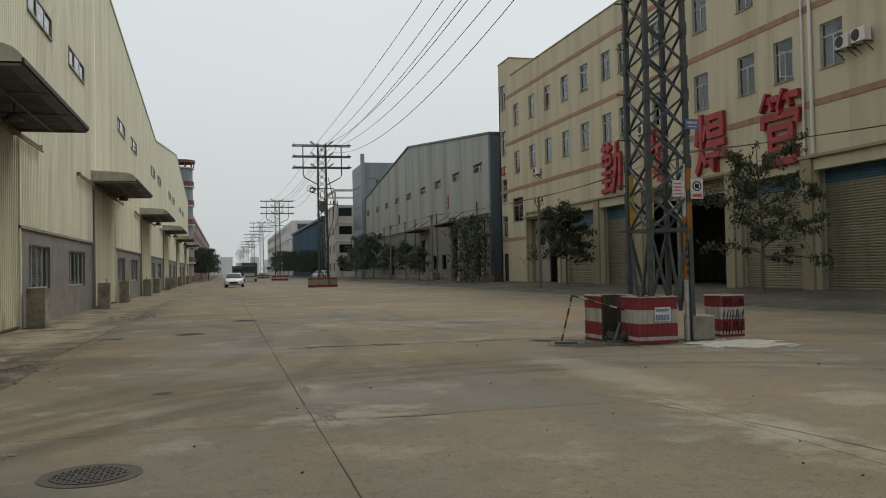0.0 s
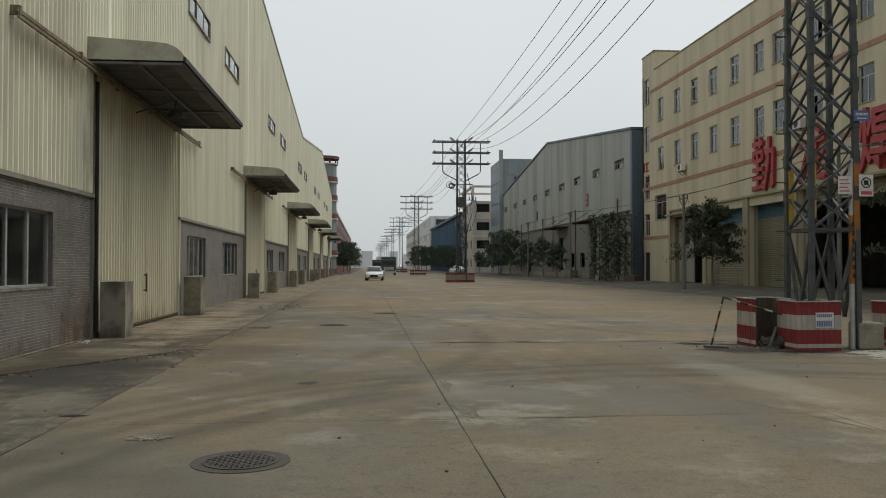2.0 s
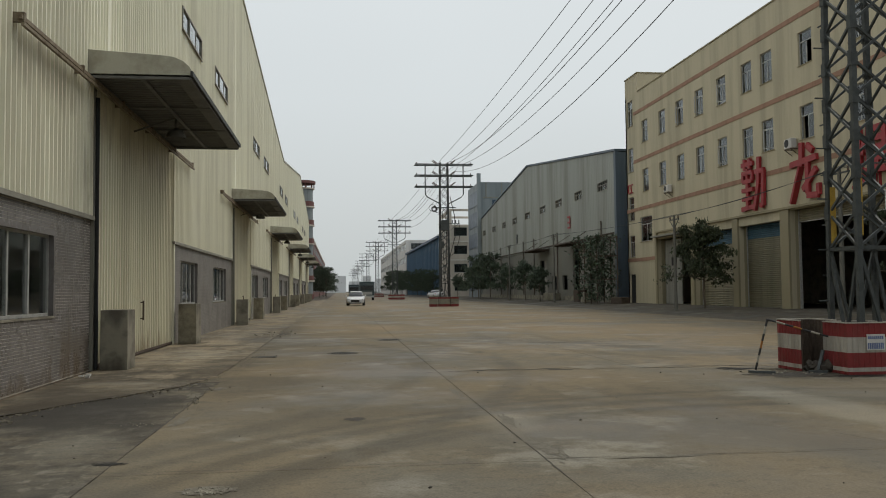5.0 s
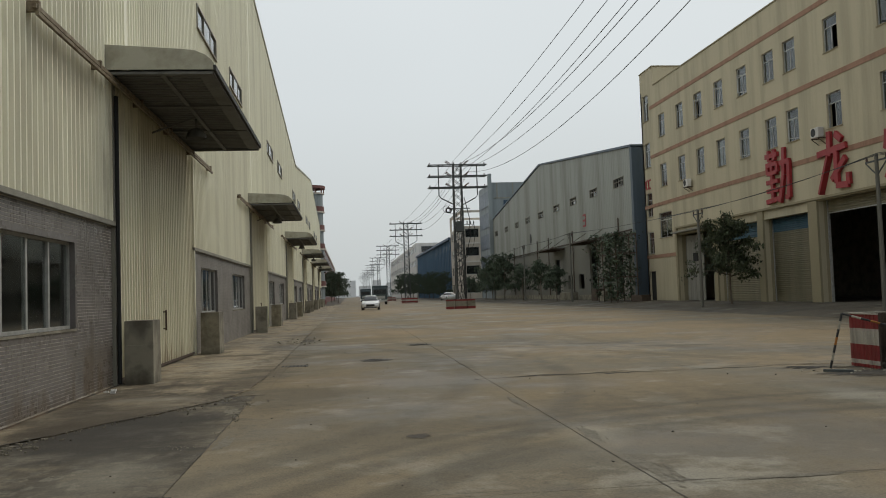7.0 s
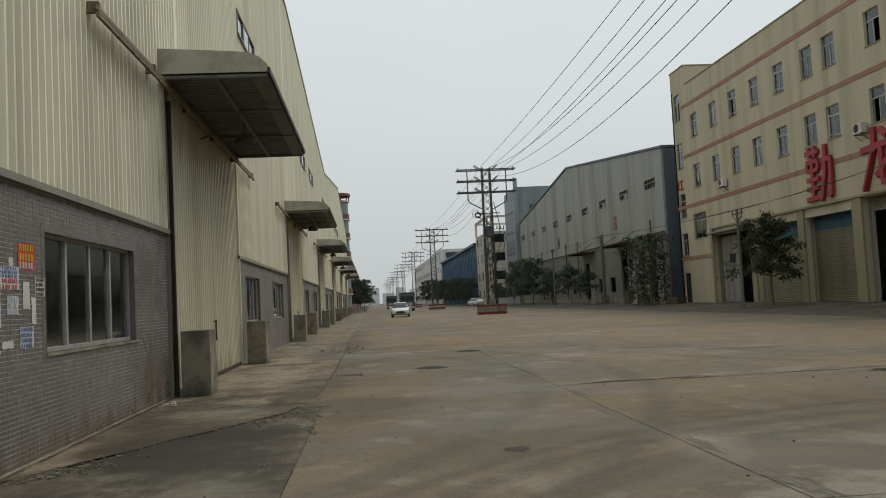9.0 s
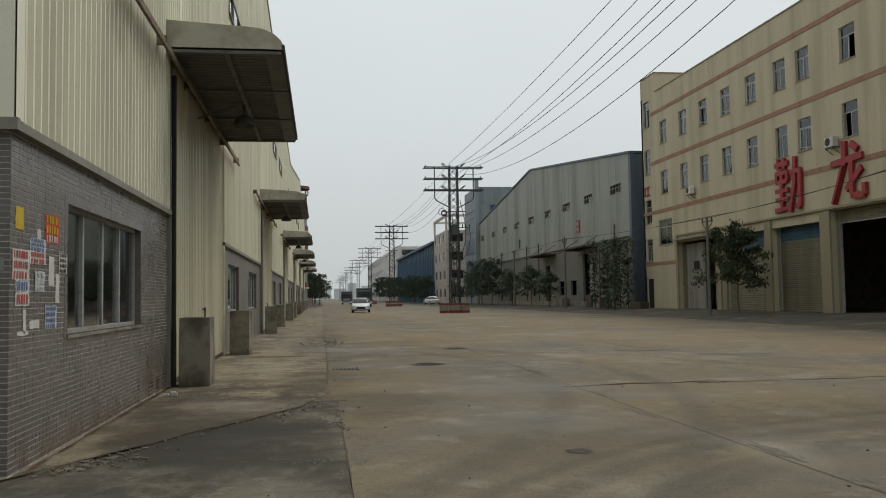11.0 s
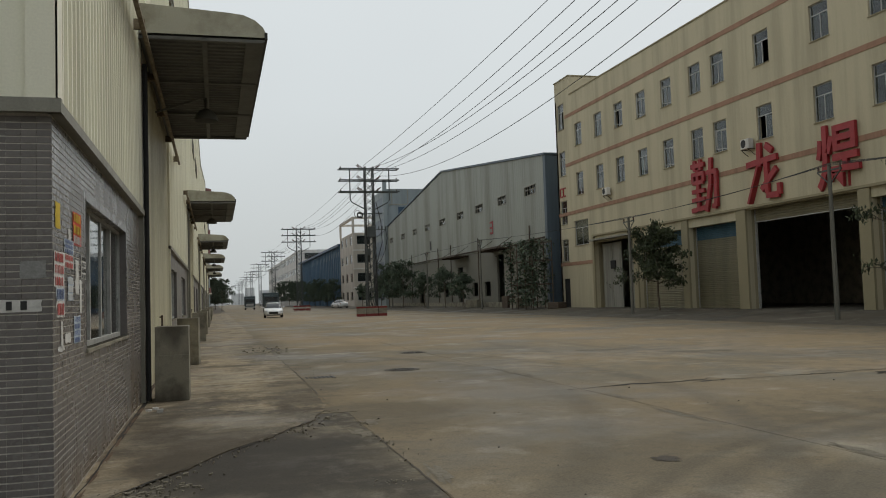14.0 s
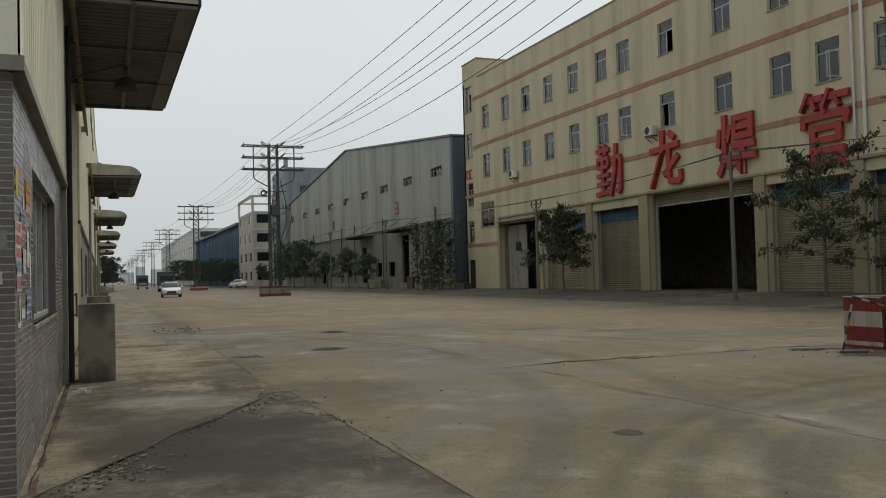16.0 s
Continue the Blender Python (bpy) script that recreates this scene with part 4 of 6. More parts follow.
sign_strokes([(0.0, 0.66, 0.95, 0.70, 0.12), (0.42, 0.98, 0.40, 0.6, 0.13), (0.40, 0.6, 0.05, 0.03, 0.13), (0.62, 0.66, 0.62, 0.15, 0.12), (0.60, 0.12, 0.98, 0.10, 0.12),
              (0.98, 0.10, 0.98, 0.28, 0.11), (0.92, 0.52, 0.45, 0.22, 0.12), (0.62, 0.92, 0.82, 0.80, 0.12)],
             40.36, 37.73, 5.74, 8.98)
sign_letter("焊", 34.95, 32.22, 5.78, 8.80)
sign_strokes([(0.20, 1.0, 0.04, 0.76, 0.12), (0.14, 0.90, 0.48, 0.90, 0.11), (0.27, 0.89, 0.35, 0.75, 0.11), (0.63, 1.0, 0.50, 0.78, 0.12), (0.58, 0.90, 0.98, 0.90, 0.11),
              (0.72, 0.89, 0.80, 0.75, 0.11), (0.47, 0.79, 0.53, 0.68, 0.11), (0.02, 0.66, 0.98, 0.66, 0.11), (0.07, 0.68, 0.07, 0.52, 0.11), (0.94, 0.68, 0.90, 0.53, 0.11),
              (0.25, 0.55, 0.25, 0.0, 0.12), (0.25, 0.51, 0.78, 0.51, 0.11), (0.77, 0.54, 0.77, 0.32, 0.12), (0.25, 0.35, 0.80, 0.35, 0.10), (0.25, 0.21, 0.86, 0.21, 0.10),
              (0.83, 0.24, 0.83, 0.0, 0.12), (0.25, 0.045, 0.86, 0.045, 0.11)],
             29.55, 26.88, 5.55, 8.75)
# small building mark, as plain bars
bm = bmesh.new()
for a, b in ((65.75, 65.3), (65.15, 64.75)):
    beam(bm, (FX - 0.03, a, 9.95), (FX - 0.03, b, 9.95), 0.05, 0.12)
    beam(bm, (FX - 0.03, a, 9.30), (FX - 0.03, b, 9.30), 0.05, 0.12)
    beam(bm, (FX - 0.03, a, 9.30), (FX - 0.03, a, 9.95), 0.05, 0.12)
tagged(part("wall_mark", bm, RED), "small red painted mark as bars on the cream wall", "sign")


def air_conditioner(y, z):
    ac = thing("air_conditioner", (FX, y, z), "white outdoor air conditioner unit on a wall bracket", "air conditioner", "air conditioners")
    part("casing", bevelled(-0.42, -0.10, -0.36, 0.36, 0.0, 0.52, 0.02, 1), WHITE, ac)
    bm = bmesh.new()
    ring = [bm.verts.new((-0.425, 0.10 + 0.22 * math.cos(k * math.pi / 10), 0.28 + 0.22 * math.sin(k * math.pi / 10))) for k in range(20)]
    bm.faces.new(ring)
    part("fan_grille", bm, INK, ac, "dark round fan grille")
    for s in (-0.3, 0.3):
        bm = bmesh.new()
        beam(bm, (0, s, -0.03), (-0.44, s, -0.03), 0.04)
        beam(bm, (0, s, -0.35), (-0.40, s, -0.05), 0.03)
        part("wall_bracket", bm, RUST, ac)
    return ac


for y, z in ((40.1, 8.75), (56.9, 8.4), (24.1, 9.46), (23.25, 9.5)):
    air_conditioner(y, z)

# ---- grey shed ----
SX, SY0, SYR, SY1 = 28.5, 68.4, 102.4, 137.0
shed_z = lambda y: 13.3 + 3.65 * (1 - abs(y - SYR) / (SYR - SY0))
shed = thing("grey_shed", (0, 0, 0), "weathered grey sheet-metal shed with a shallow gable and blue corner", "building")
swins = [(70.8, 73.6), (78.7, 81.2), (86.2, 88.8), (93.5, 96.1), (101.4, 104.1), (109.2, 111.8), (116.7, 119.1), (124.5, 127.0), (133.2, 135.7)]
cuts = sorted({SY0, SYR, SY1, *[v for s in swins for v in s]})
sto = lambda a, o, z: (SX - o, a, z)
for a, b in zip(cuts, cuts[1:]):
    part("wall_panel", ribs(bmesh.new(), a, b, lambda y: 6.1, lambda y: 10.30, 0.5, 0.014, sto), SHED, shed)
    if not any(s[0] <= (a + b) / 2 <= s[1] for s in swins):
        part("wall_panel", ribs(bmesh.new(), a, b, lambda y: 10.30, lambda y: 11.20, 0.5, 0.014, sto), SHED, shed)
    part("wall_panel", ribs(bmesh.new(), a, b, lambda y: 11.20, shed_z, 0.5, 0.014, sto), SHED, shed)
sgates = [(78.3, 82.3, 0, 5.5), (70.5, 74.0, 0, 4.2), (93, 96.5, 0, 4.8), (112, 116, 0, 4.8)]
part("lower_wall", wall_x(SX + 0.03, SX + 0.25, SY0, SY1, 0, 6.1, sgates + [(75.5, 77.2, 1.4, 2.9), (84.6, 86.6, 1.4, 2.9), (89, 91.0, 1.4, 2.9), (101, 103, 1.4, 2.9)]), SHED_LOW, shed, "stained lower wall of the shed")
part("inner_wall", wall_x(SX + 0.1, SX + 0.25, SY0, SY1, 6.1, 13.2, [(*s, 10.30, 11.20) for s in swins]), ROOM, shed)
part("inner_partition", B(SX + 5, SX + 5.2, SY0, SY1, 0, 13), ROOM, shed)
part("end_wall", B(SX + 0.25, SX + 35, SY0 - 0.05, SY0 + 0.2, 0, 13.25), SHED_BLUE, shed, "blue sheet end wall")
part("corner_trim", B(SX - 0.06, SX + 0.30, SY0 - 0.07, SY0 + 0.45, 0, 13.3), SHED_BLUE, shed, "blue corner trim")
part("far_end_wall", B(SX, SX + 35, SY1, SY1 + 0.2, 0, 13.25), SHED, shed)
bm = bmesh.new()
for a, b in ((SY0 - 0.1, SYR), (SYR, SY1 + 0.1)):
    za, zb = shed_z(max(a, SY0)) + 0.02, shed_z(min(b, SY1)) + 0.02
    v = [bm.verts.new(p) for p in ((SX - 0.15, a, za), (SX + 35, a, za), (SX + 35, b, zb), (SX - 0.15, b, zb), (SX - 0.15, a, za + 0.18), (SX + 35, a, za + 0.18), (SX + 35, b, zb + 0.18), (SX - 0.15, b, zb + 0.18))]
    for f in ((3, 2, 1, 0), (4, 5, 6, 7), (0, 1, 5, 4), (1, 2, 6, 5), (2, 3, 7, 6), (3, 0, 4, 7)):
        bm.faces.new([v[i] for i in f])
part("roof", bm, SHED_BLUE, shed, "blue-edged shallow roof")
for a, b in swins:
    w = part("window", wall_x(SX - 0.05, SX + 0.08, a, b, 10.30, 11.20, [(a + 0.06, b - 0.06, 10.36, 11.14)]), TRIM, shed)
    m = (a + b) / 2
    part("transom", B(SX - 0.02, SX + 0.05, a + 0.06, b - 0.06, 10.80, 10.86), TRIM, w)
    for k in (1, 2, 3):
        y = a + k * (b - a) / 4
        part("mullion", B(SX - 0.02, SX + 0.05, y - 0.03, y + 0.03, 10.36, 11.14), TRIM, w)
    p = part("pane", B(SX + 0.02, SX + 0.03, a + 0.06, m, 10.36, 10.80), PANE, w)
    p.visible_shadow = False
for a, b, c, d in sgates:
    part("gate_leaf", B(SX + 0.15, SX + 0.2, a, a + (b - a) * 0.55, 0.25, d), GATE, shed, "rusty grey gate leaf half open")
part("wall_mark", wall_x(SX - 0.07, SX - 0.04, 82.9, 83.9, 7.7, 9.0, [(83.1, 84, 7.9, 8.25), (83.1, 84, 8.45, 8.8)]), RED, shed, "red painted mark")
part("wall_mark", B(SX - 0.07, SX - 0.04, 108.6, 109.3, 7.6, 8.8), INK, shed)
for a, b in ((77.2, 83.4), (91.8, 97.6)):
    bm = bmesh.new()
    box(bm, SX - 1.7, SX - 0.04, a, b, 5.92, 6.0)
    for q in range(4):
        y = a + 0.2 + q * (b - a - 0.4) / 3
        box(bm, SX - 1.65, SX - 0.04, y - 0.05, y + 0.05, 5.80, 5.92)
    part("gate_canopy", bm, RUST, shed, "dark rusty canopy above a gate")
    for y in (a + 0.2, b - 0.2):
        part("canopy_stay", beam(bmesh.new(), (SX - 1.6, y, 6.0), (SX - 0.04, y, 7.0), 0.05), RUST, shed)
part("conduit", tube(bmesh.new(), [(SX - 0.12, 69.0, 6.3), (SX - 0.12, 136.0, 6.3)], 0.07, 6), RUST, shed, "long dark pipe along the wall")
for y in (72.5, 88.0, 99.0, 105.0, 120.0):
    part("wall_pipe", tube(bmesh.new(), [(SX - 0.12, y, 0.3), (SX - 0.12, y, 7.6)], 0.06, 6), RUST, shed)
part("plinth_step", B(SX - 0.2, SX + 0.02, SY0, SY1, 0.2, 0.75), BLOCK, shed)

# ---- further buildings ----
def floors_building(name, x0, x1, y0, y1, z1, storeys, label, material, win, bays_front, bays_side, first=1.2):
    """A block with window openings on its road side (x0) and near side (y0)."""
    b = thing(name, (0, 0, 0), label, "building")
    h = z1 / storeys
    fh = []
    for s in range(storeys):
        for k in range(bays_front):
            c = x0 + (x1 - x0) * (k + 0.5) / bays_front
            fh.append((c - win[0] / 2, c + win[0] / 2, s * h + first, s * h + first + win[1]))
    sh_ = []
    for s in range(storeys):
        for k in range(bays_side):
            c = y0 + (y1 - y0) * (k + 0.5) / bays_side
            sh_.append((c - win[0] / 2, c + win[0] / 2, s * h + first, s * h + first + win[1]))
    part("front_wall", wall_y(y0, y0 + 0.3, x0, x1, 0, z1, fh), material, b)
    part("side_wall", wall_x(x0, x0 + 0.3, y0 + 0.3, y1, 0, z1, sh_), material, b)
    part("core", B(x0 + 0.5, x1, y0 + 0.5, y1, 0, z1 - 0.3), ROOM, b)
    part("roof", B(x0 + 0.3, x1, y0 + 0.3, y1, z1 - 0.3, z1 - 0.1), material, b)
    for a, c, d, e in fh:
        w = part("window", wall_y(y0 + 0.1, y0 + 0.17, a, c, d, e, [(a + 0.07, c - 0.07, d + 0.07, e - 0.07)]), ALU, b)
        part("pane", B(a + 0.07, c - 0.07, y0 + 0.13, y0 + 0.14, d + 0.07, e - 0.07), PANE, w)
    for a, c, d, e in sh_:
        w = part("window", wall_x(x0 + 0.1, x0 + 0.17, a, c, d, e, [(a + 0.07, c - 0.07, d + 0.07, e - 0.07)]), ALU, b)
        part("pane", B(x0 + 0.13, x0 + 0.14, a + 0.07, c - 0.07, d + 0.07, e - 0.07), PANE, w)
    return b


office = floors_building("office_block", 26.0, 42.0, 158.0, 175.0, 14.0, 4, "beige four-storey office block with a roof frame", BEIGE, (2.6, 1.7), 4, 3, 1.3)
for s in range(1, 4):
    part("string_course", B(25.9, 42.0, 157.88, 157.998, s * 3.5 + 0.1, s * 3.5 + 0.35), WHITE, office)
bm = bmesh.new()
for x in (26.1, 34.0, 41.8):
    for y in (158.2, 174.6):
        box(bm, x - 0.2, x + 0.2, y - 0.2, y + 0.2, 14.0, 16.6)
box(bm, 25.9, 42.0, 158.0, 158.45, 16.6, 17.0)
box(bm, 25.9, 42.0, 174.4, 174.85, 16.6, 17.0)
box(bm, 25.9, 26.35, 158.45, 174.4, 16.6, 17.0)
part("roof_frame", bm, BEIGE, office, "open concrete frame on the roof")

# blue-glass stair block beside the grey shed
GLASSBLUE = mat("blue_curtain_glass", (0.035, 0.065, 0.10), 0.35, scale=1, vary=0.06, bump=0, spec=0.3)
GREYPANEL = mat("grey_panel", (0.22, 0.25, 0.255), 0.6, scale=0.4, stain=0.4, vary=0.05, streak=True)
tower = thing("stair_block", (0, 0, 0), "tall grey stair block with dark blue glazing", "building")
part("body", B(28.3, 46.0, 138.0, 150.0, 0, 19.6), GREYPANEL, tower)
part("fin", B(27.9, 28.5, 137.4, 138.0, 0, 21.0), GREYPANEL, tower)
for i in range(5):
    part("glazing", B(28.2, 28.29, 139.2, 148.6, 1.5 + i * 3.6, 4.0 + i * 3.6), GLASSBLUE, tower)
    if i < 4:
        part("glazing", B(30.5, 44.0, 137.90, 137.99, 14.0 - i * 3.6, 16.6 - i * 3.6), GLASSBLUE, tower)
for i in range(6):
    part("panel_joint", B(29.4 + i * 2.7, 29.55 + i * 2.7, 137.93, 137.995, 17.1, 19.55), TRIM, tower)
part("panel_joint", B(29.0, 46.0, 137.92, 137.992, 16.9, 17.08), TRIM, tower)

# long blue works
blue = thing("blue_works", (0, 0, 0), "long blue sheet-metal works with pale clerestory", "building")
part("body", B(26.3, 60, 176.0, 262.0, 0, 12.6), FAR_BLUE_DARK, blue)
part("roof", B(25.6, 60.3, 175.8, 262.2, 12.6, 13.1), FAR_BLUE_DARK, blue)
part("clerestory", B(26.2, 26.29, 176.2, 261.8, 10.6, 11.7), GREYPANEL, blue, "pale clerestory strip")
for i in range(29):
    y = 176.5 + i * 2.95
    part("column", B(25.95, 26.25, y - 0.15, y + 0.15, 0, 12.6), FAR_BLUE, blue)

far_works = floors_building("striped_works", 26.0, 60.0, 264.0, 420.0, 17.4, 4, "long pale far works with strip windows", WHITE, (5.2, 1.9), 4, 26, 1.5)
# red building beyond the hall, with rounded balcony bays
redb = thing("red_building", (0, 0, 0), "dark red building with a rounded bay tower", "building")
part("body", B(-30, -1.6, 150.0, 420, 0, 14.5), REDBRICK, redb)
part("tower_body", B(-14, -2.4, 147.0, 170, 0, 20.5), REDBRICK, redb)
for s in range(6):
    bm = bmesh.new()
    tube(bm, [(-1.9, 158.0, s * 3.45 + 0.1), (-1.9, 158.0, s * 3.45 + 1.0)], 2.2, 20)
    part("balcony", bm, REDBRICK, redb, "rounded red balcony front")
    bm = bmesh.new()
    tube(bm, [(-1.9, 158.0, s * 3.45 + 1.0), (-1.9, 158.0, s * 3.45 + 3.3)], 2.0, 20)
    part("bay_glazing", bm, GREYPANEL, redb, "pale bay glazing")
    bm = bmesh.new()
    tube(bm, [(-1.9, 158.0, s * 3.45 + 3.3), (-1.9, 158.0, s * 3.45 + 3.55)], 2.3, 20)
    part("bay_slab", bm, BEIGE, redb)
bm = bmesh.new()
tube(bm, [(-1.9, 158.0, 21.6), (-1.9, 158.0, 22.1)], 2.5, 20)
part("crown", bm, REDBRICK, redb)
for k in range(10):
    a = 2 * math.pi * k / 10
    part("crown_post", B(-2.0 + 2.2 * math.cos(a), -1.8 + 2.2 * math.cos(a), 157.9 + 2.2 * math.sin(a), 158.1 + 2.2 * math.sin(a), 20.7, 21.6), REDBRICK, redb)
for i in range(24):
    for s in range(4):
        part("window", B(-1.62, -1.55, 173 + i * 10, 178 + i * 10, 1.4 + s * 3.5, 3.1 + s * 3.5), GREYPANEL, redb)
part("parapet", B(-30, -1.4, 149.9, 420.1, 14.5, 15.1), BEIGE, redb)

# pale skyline closing the road, its haze put into the block colour
HAZE = mat("hazy_far_town", (0.62, 0.63, 0.63), 1.0, scale=0.02, stain=0.3, vary=0.03, bump=0)
for i in range(16):
    r = random.Random(40 + i)
    x = -110 + i * 16
    part_ob = part("far_block", B(x, x + r.uniform(9, 18), 980 + i, 1000 + i, 0, r.uniform(10, 32)), HAZE)
    tagged(part_ob, "pale hazy distant block closing the road", "building", "far town", "structure")
# ---- lattice pylons ----
def pylon():
    H, WB, WT = 13.0, 0.86, 0.70
    half = lambda z: (WB + (WT - WB) * z / H) / 2
    p = thing("lattice_pylon", (13.70, 11.85, 0), "galvanised steel lattice pylon with three crossarms", "pylon", "pylons along the road")
    corner = lambda i, z: Vector((half(z) * (-1, 1, 1, -1)[i], half(z) * (-1, -1, 1, 1)[i], z))
    for i in range(4):
        bm = bmesh.new()
        beam(bm, corner(i, 0.0), corner(i, H + 0.2), 0.088)
        part("leg", bm, STEEL, p)
    levels = [0.55, 2.1] + [2.1 + 0.64 * k for k in range(1, 18)]
    for n, (a, b) in enumerate(zip(levels, levels[1:])):
        for f in range(4):
            g = (f + 1) % 4
            bm = bmesh.new()
            if n == 0:
                mid = (corner(f, a) + corner(g, a)) / 2
                beam(bm, corner(f, b), mid, 0.05)
                beam(bm, corner(g, b), mid, 0.05)
                beam(bm, corner(f, b), corner(g, b), 0.06)
            else:
                beam(bm, corner(f, a), corner(g, b), 0.042)
                beam(bm, corner(g, a), corner(f, b), 0.038)
            part("brace", bm, STEEL, p)
        if n:
            for i in range(4):
                c = corner(i, b)
                s = 0.115
                bm = B(c.x - s / 2, c.x + s / 2, c.y - s / 2, c.y + s / 2, c.z - 0.12, c.z + 0.12)
                part("gusset", bm, STEEL, p)
    # bolts to climb by on one leg
    bm = bmesh.new()
    for k in range(26):
        c = corner(3, 1.2 + k * 0.45)
        s = -1 if k % 2 else 1
        beam(bm, c, c + Vector((-0.22, 0, 0)) if s > 0 else c + Vector((0, 0.22, 0)), 0.022)
    part("climbing_bolts", bm, STEEL, p)
    for z in (10.95, 11.97, 12.98):
        bm = bmesh.new()
        for y in (-0.42, 0.42):
            beam(bm, (-2.68, y, z), (2.68, y, z), 0.07, 0.10)
        for x in (-2.6, -1.3, 1.3, 2.6):
            beam(bm, (x, -0.42, z), (x, 0.42, z), 0.07)
        arm = part("crossarm", bm, STEEL, p)
        for x in (-2.5, 2.5):
            bm = bmesh.new()
            for k in range(3):
                tube(bm, [(x, 0.0, z + 0.06 + k * 0.07), (x, 0.0, z + 0.09 + k * 0.07)], 0.055, 8)
            tube(bm, [(x, 0, z), (x, 0, z + 0.26)], 0.025, 6)
            part("insulator", bm, PORCELAIN, arm)
        # slanting strain insulators on both sides of the mast
        for side_ in (-1, 1):
            for y in (-0.3, 0.3):
                bm = bmesh.new()
                a, b = Vector((side_ * 0.55, y, z + 0.04)), Vector((side_ * 1.05, y, z + 0.40))
                tube(bm, [a, b], 0.03, 6)
                for k in range(5):
                    m = a.lerp(b, 0.15 + 0.17 * k)
                    tube(bm, [m, m + (b - a) * 0.06], 0.07, 8)
                part("strain_insulator", bm, PORCELAIN, arm)
    bm = bmesh.new()
    for s in (-1, 1):
        tube(bm, [(s * 1.75, -0.42, 12.98), (s * 1.75, -0.42, 10.2), (s * 1.55, -0.42, 9.95), (s * 0.4, -0.42, 9.35)], 0.055, 6)
    part("drop_conduit", bm, STEEL, p)
    bm = bmesh.new()
    beam(bm, (-1.2, -0.5, 9.0), (1.0, -0.5, 9.0), 0.08)
    part("lower_arm", bm, STEEL, p)
    return p


PYLON_Y = [11.85, 75.0, 137.0, 199.0, 261.0, 323.0, 385.0, 447.0, 509.0]
near_pylon = pylon()
pylons = [near_pylon] + [copy_thing(near_pylon, pose(14.35 if i == 0 else 13.95, y, 0)) for i, y in enumerate(PYLON_Y[1:])]
bm = bmesh.new()
ringp = [(-0.95 + 0.22 * math.cos(k * math.pi / 8), -0.55, 8.85 + 0.22 * math.sin(k * math.pi / 8)) for k in range(17)]
tube(bm, ringp, 0.07, 6)
tube(bm, [(x, -0.62, z * 0.96 + 0.35) for x, _, z in ringp], 0.05, 6)
part("cable_coil", bm, INK, pylons[1], "coiled black cable")
bm = bmesh.new()
tube(bm, [(0.5, -0.5, 10.0), (0.9, -0.55, 8.2), (0.95, -0.55, 6.4), (0.45, -0.5, 4.6), (0.4, -0.5, 3.0), (0.4, -0.5, 0.5)], 0.035, 6)
part("feeder_cable", bm, INK, pylons[1])
part("switch_box", bevelled(-0.30, 0.38, -0.72, -0.10, 6.9, 7.85, 0.04, 1), STEEL, pylons[1], "grey switch box on the lattice")
part("switch_box", bevelled(-0.42, -0.10, -0.66, -0.40, 5.3, 5.9, 0.03, 1), STEEL, pylons[1], "small grey switch box on the lattice")
for k, (x0, x1, top) in enumerate(((-0.36, -0.30, 9.4), (-0.22, -0.05, 8.6), (0.10, 0.24, 9.0), (0.30, 0.34, 7.0))):
    rr_ = random.Random(300 + k)
    pts = [(x0 + (x1 - x0) * j / 9 + rr_.uniform(-0.07, 0.07), -0.46, top * (1 - j / 9.0) + 0.3 * j / 9) for j in range(10)]
    part("feeder_cable", tube(bmesh.new(), pts, 0.032, 6), INK, pylons[1])
for k in range(3):
    c0 = (-1.15 + 0.22 * k, 8.95 - 0.12 * k)
    ring_ = [(c0[0] + (0.30 - 0.05 * k) * math.cos(j * math.pi / 8), -0.58 - 0.03 * k, c0[1] + (0.30 - 0.05 * k) * math.sin(j * math.pi / 8)) for j in range(17)]
    part("cable_coil", tube(bmesh.new(), ring_, 0.025, 6), INK, pylons[1])
bm = bmesh.new()
beam(bm, (-0.4, -0.48, 7.55), (1.35, -0.48, 7.55), 0.06)
beam(bm, (0.4, -0.48, 6.85), (1.25, -0.48, 7.5), 0.04)
for x in (0.7, 1.0, 1.3):
    tube(bm, [(x, -0.48, 7.55), (x, -0.48, 7.85)], 0.05, 6)
part("fuse_arm", bm, STEEL, pylons[1], "short arm with fuse holders")
bm = bmesh.new()
tube(bm, [(1.3, -0.48, 7.55), (1.42, -0.48, 6.8), (1.25, -0.48, 5.8), (0.85, -0.48, 4.9), (0.45, -0.48, 4.5)], 0.028, 6)
part("feeder_cable", bm, INK, pylons[1])
# overhead lines, one thing a cable
# x and height at the near pylon, x and height at the next one, sag
LINES = [(13.91, 13.41, 14.09, 13.45, 0.45), (14.44, 13.52, 14.61, 13.04, 0.99), (14.70, 13.02, 14.89, 12.58, 1.14), (14.08, 11.94, 14.72, 13.17, 1.52), (15.30, 12.57, 15.73, 12.91, 1.56), (14.93, 11.48, 15.41, 12.39, 2.23)]
for xn, zn, x2, z2, sag in LINES:
    bm = bmesh.new()
    pts = []
    at = [(xn, -49.0, zn), (xn, 12.25, zn), (x2, 75.0, z2), (x2 - 0.4, 137.0, z2), (x2 - 0.4, 199.0, z2), (x2 - 0.4, 261.0, z2)]
    for (xa, a, za), (xb, b, zb) in zip(at, at[1:]):
        for k in range(20):
            t = k / 20
            pts.append((xa + (xb - xa) * t, a + (b - a) * t, za + (zb - za) * t - 4 * sag * t * (1 - t)))
    tube(bm, pts, 0.016, 5)
    tagged(part("power_line", bm, WIRE), "black overhead power line strung between the pylons", "cable", "overhead lines")

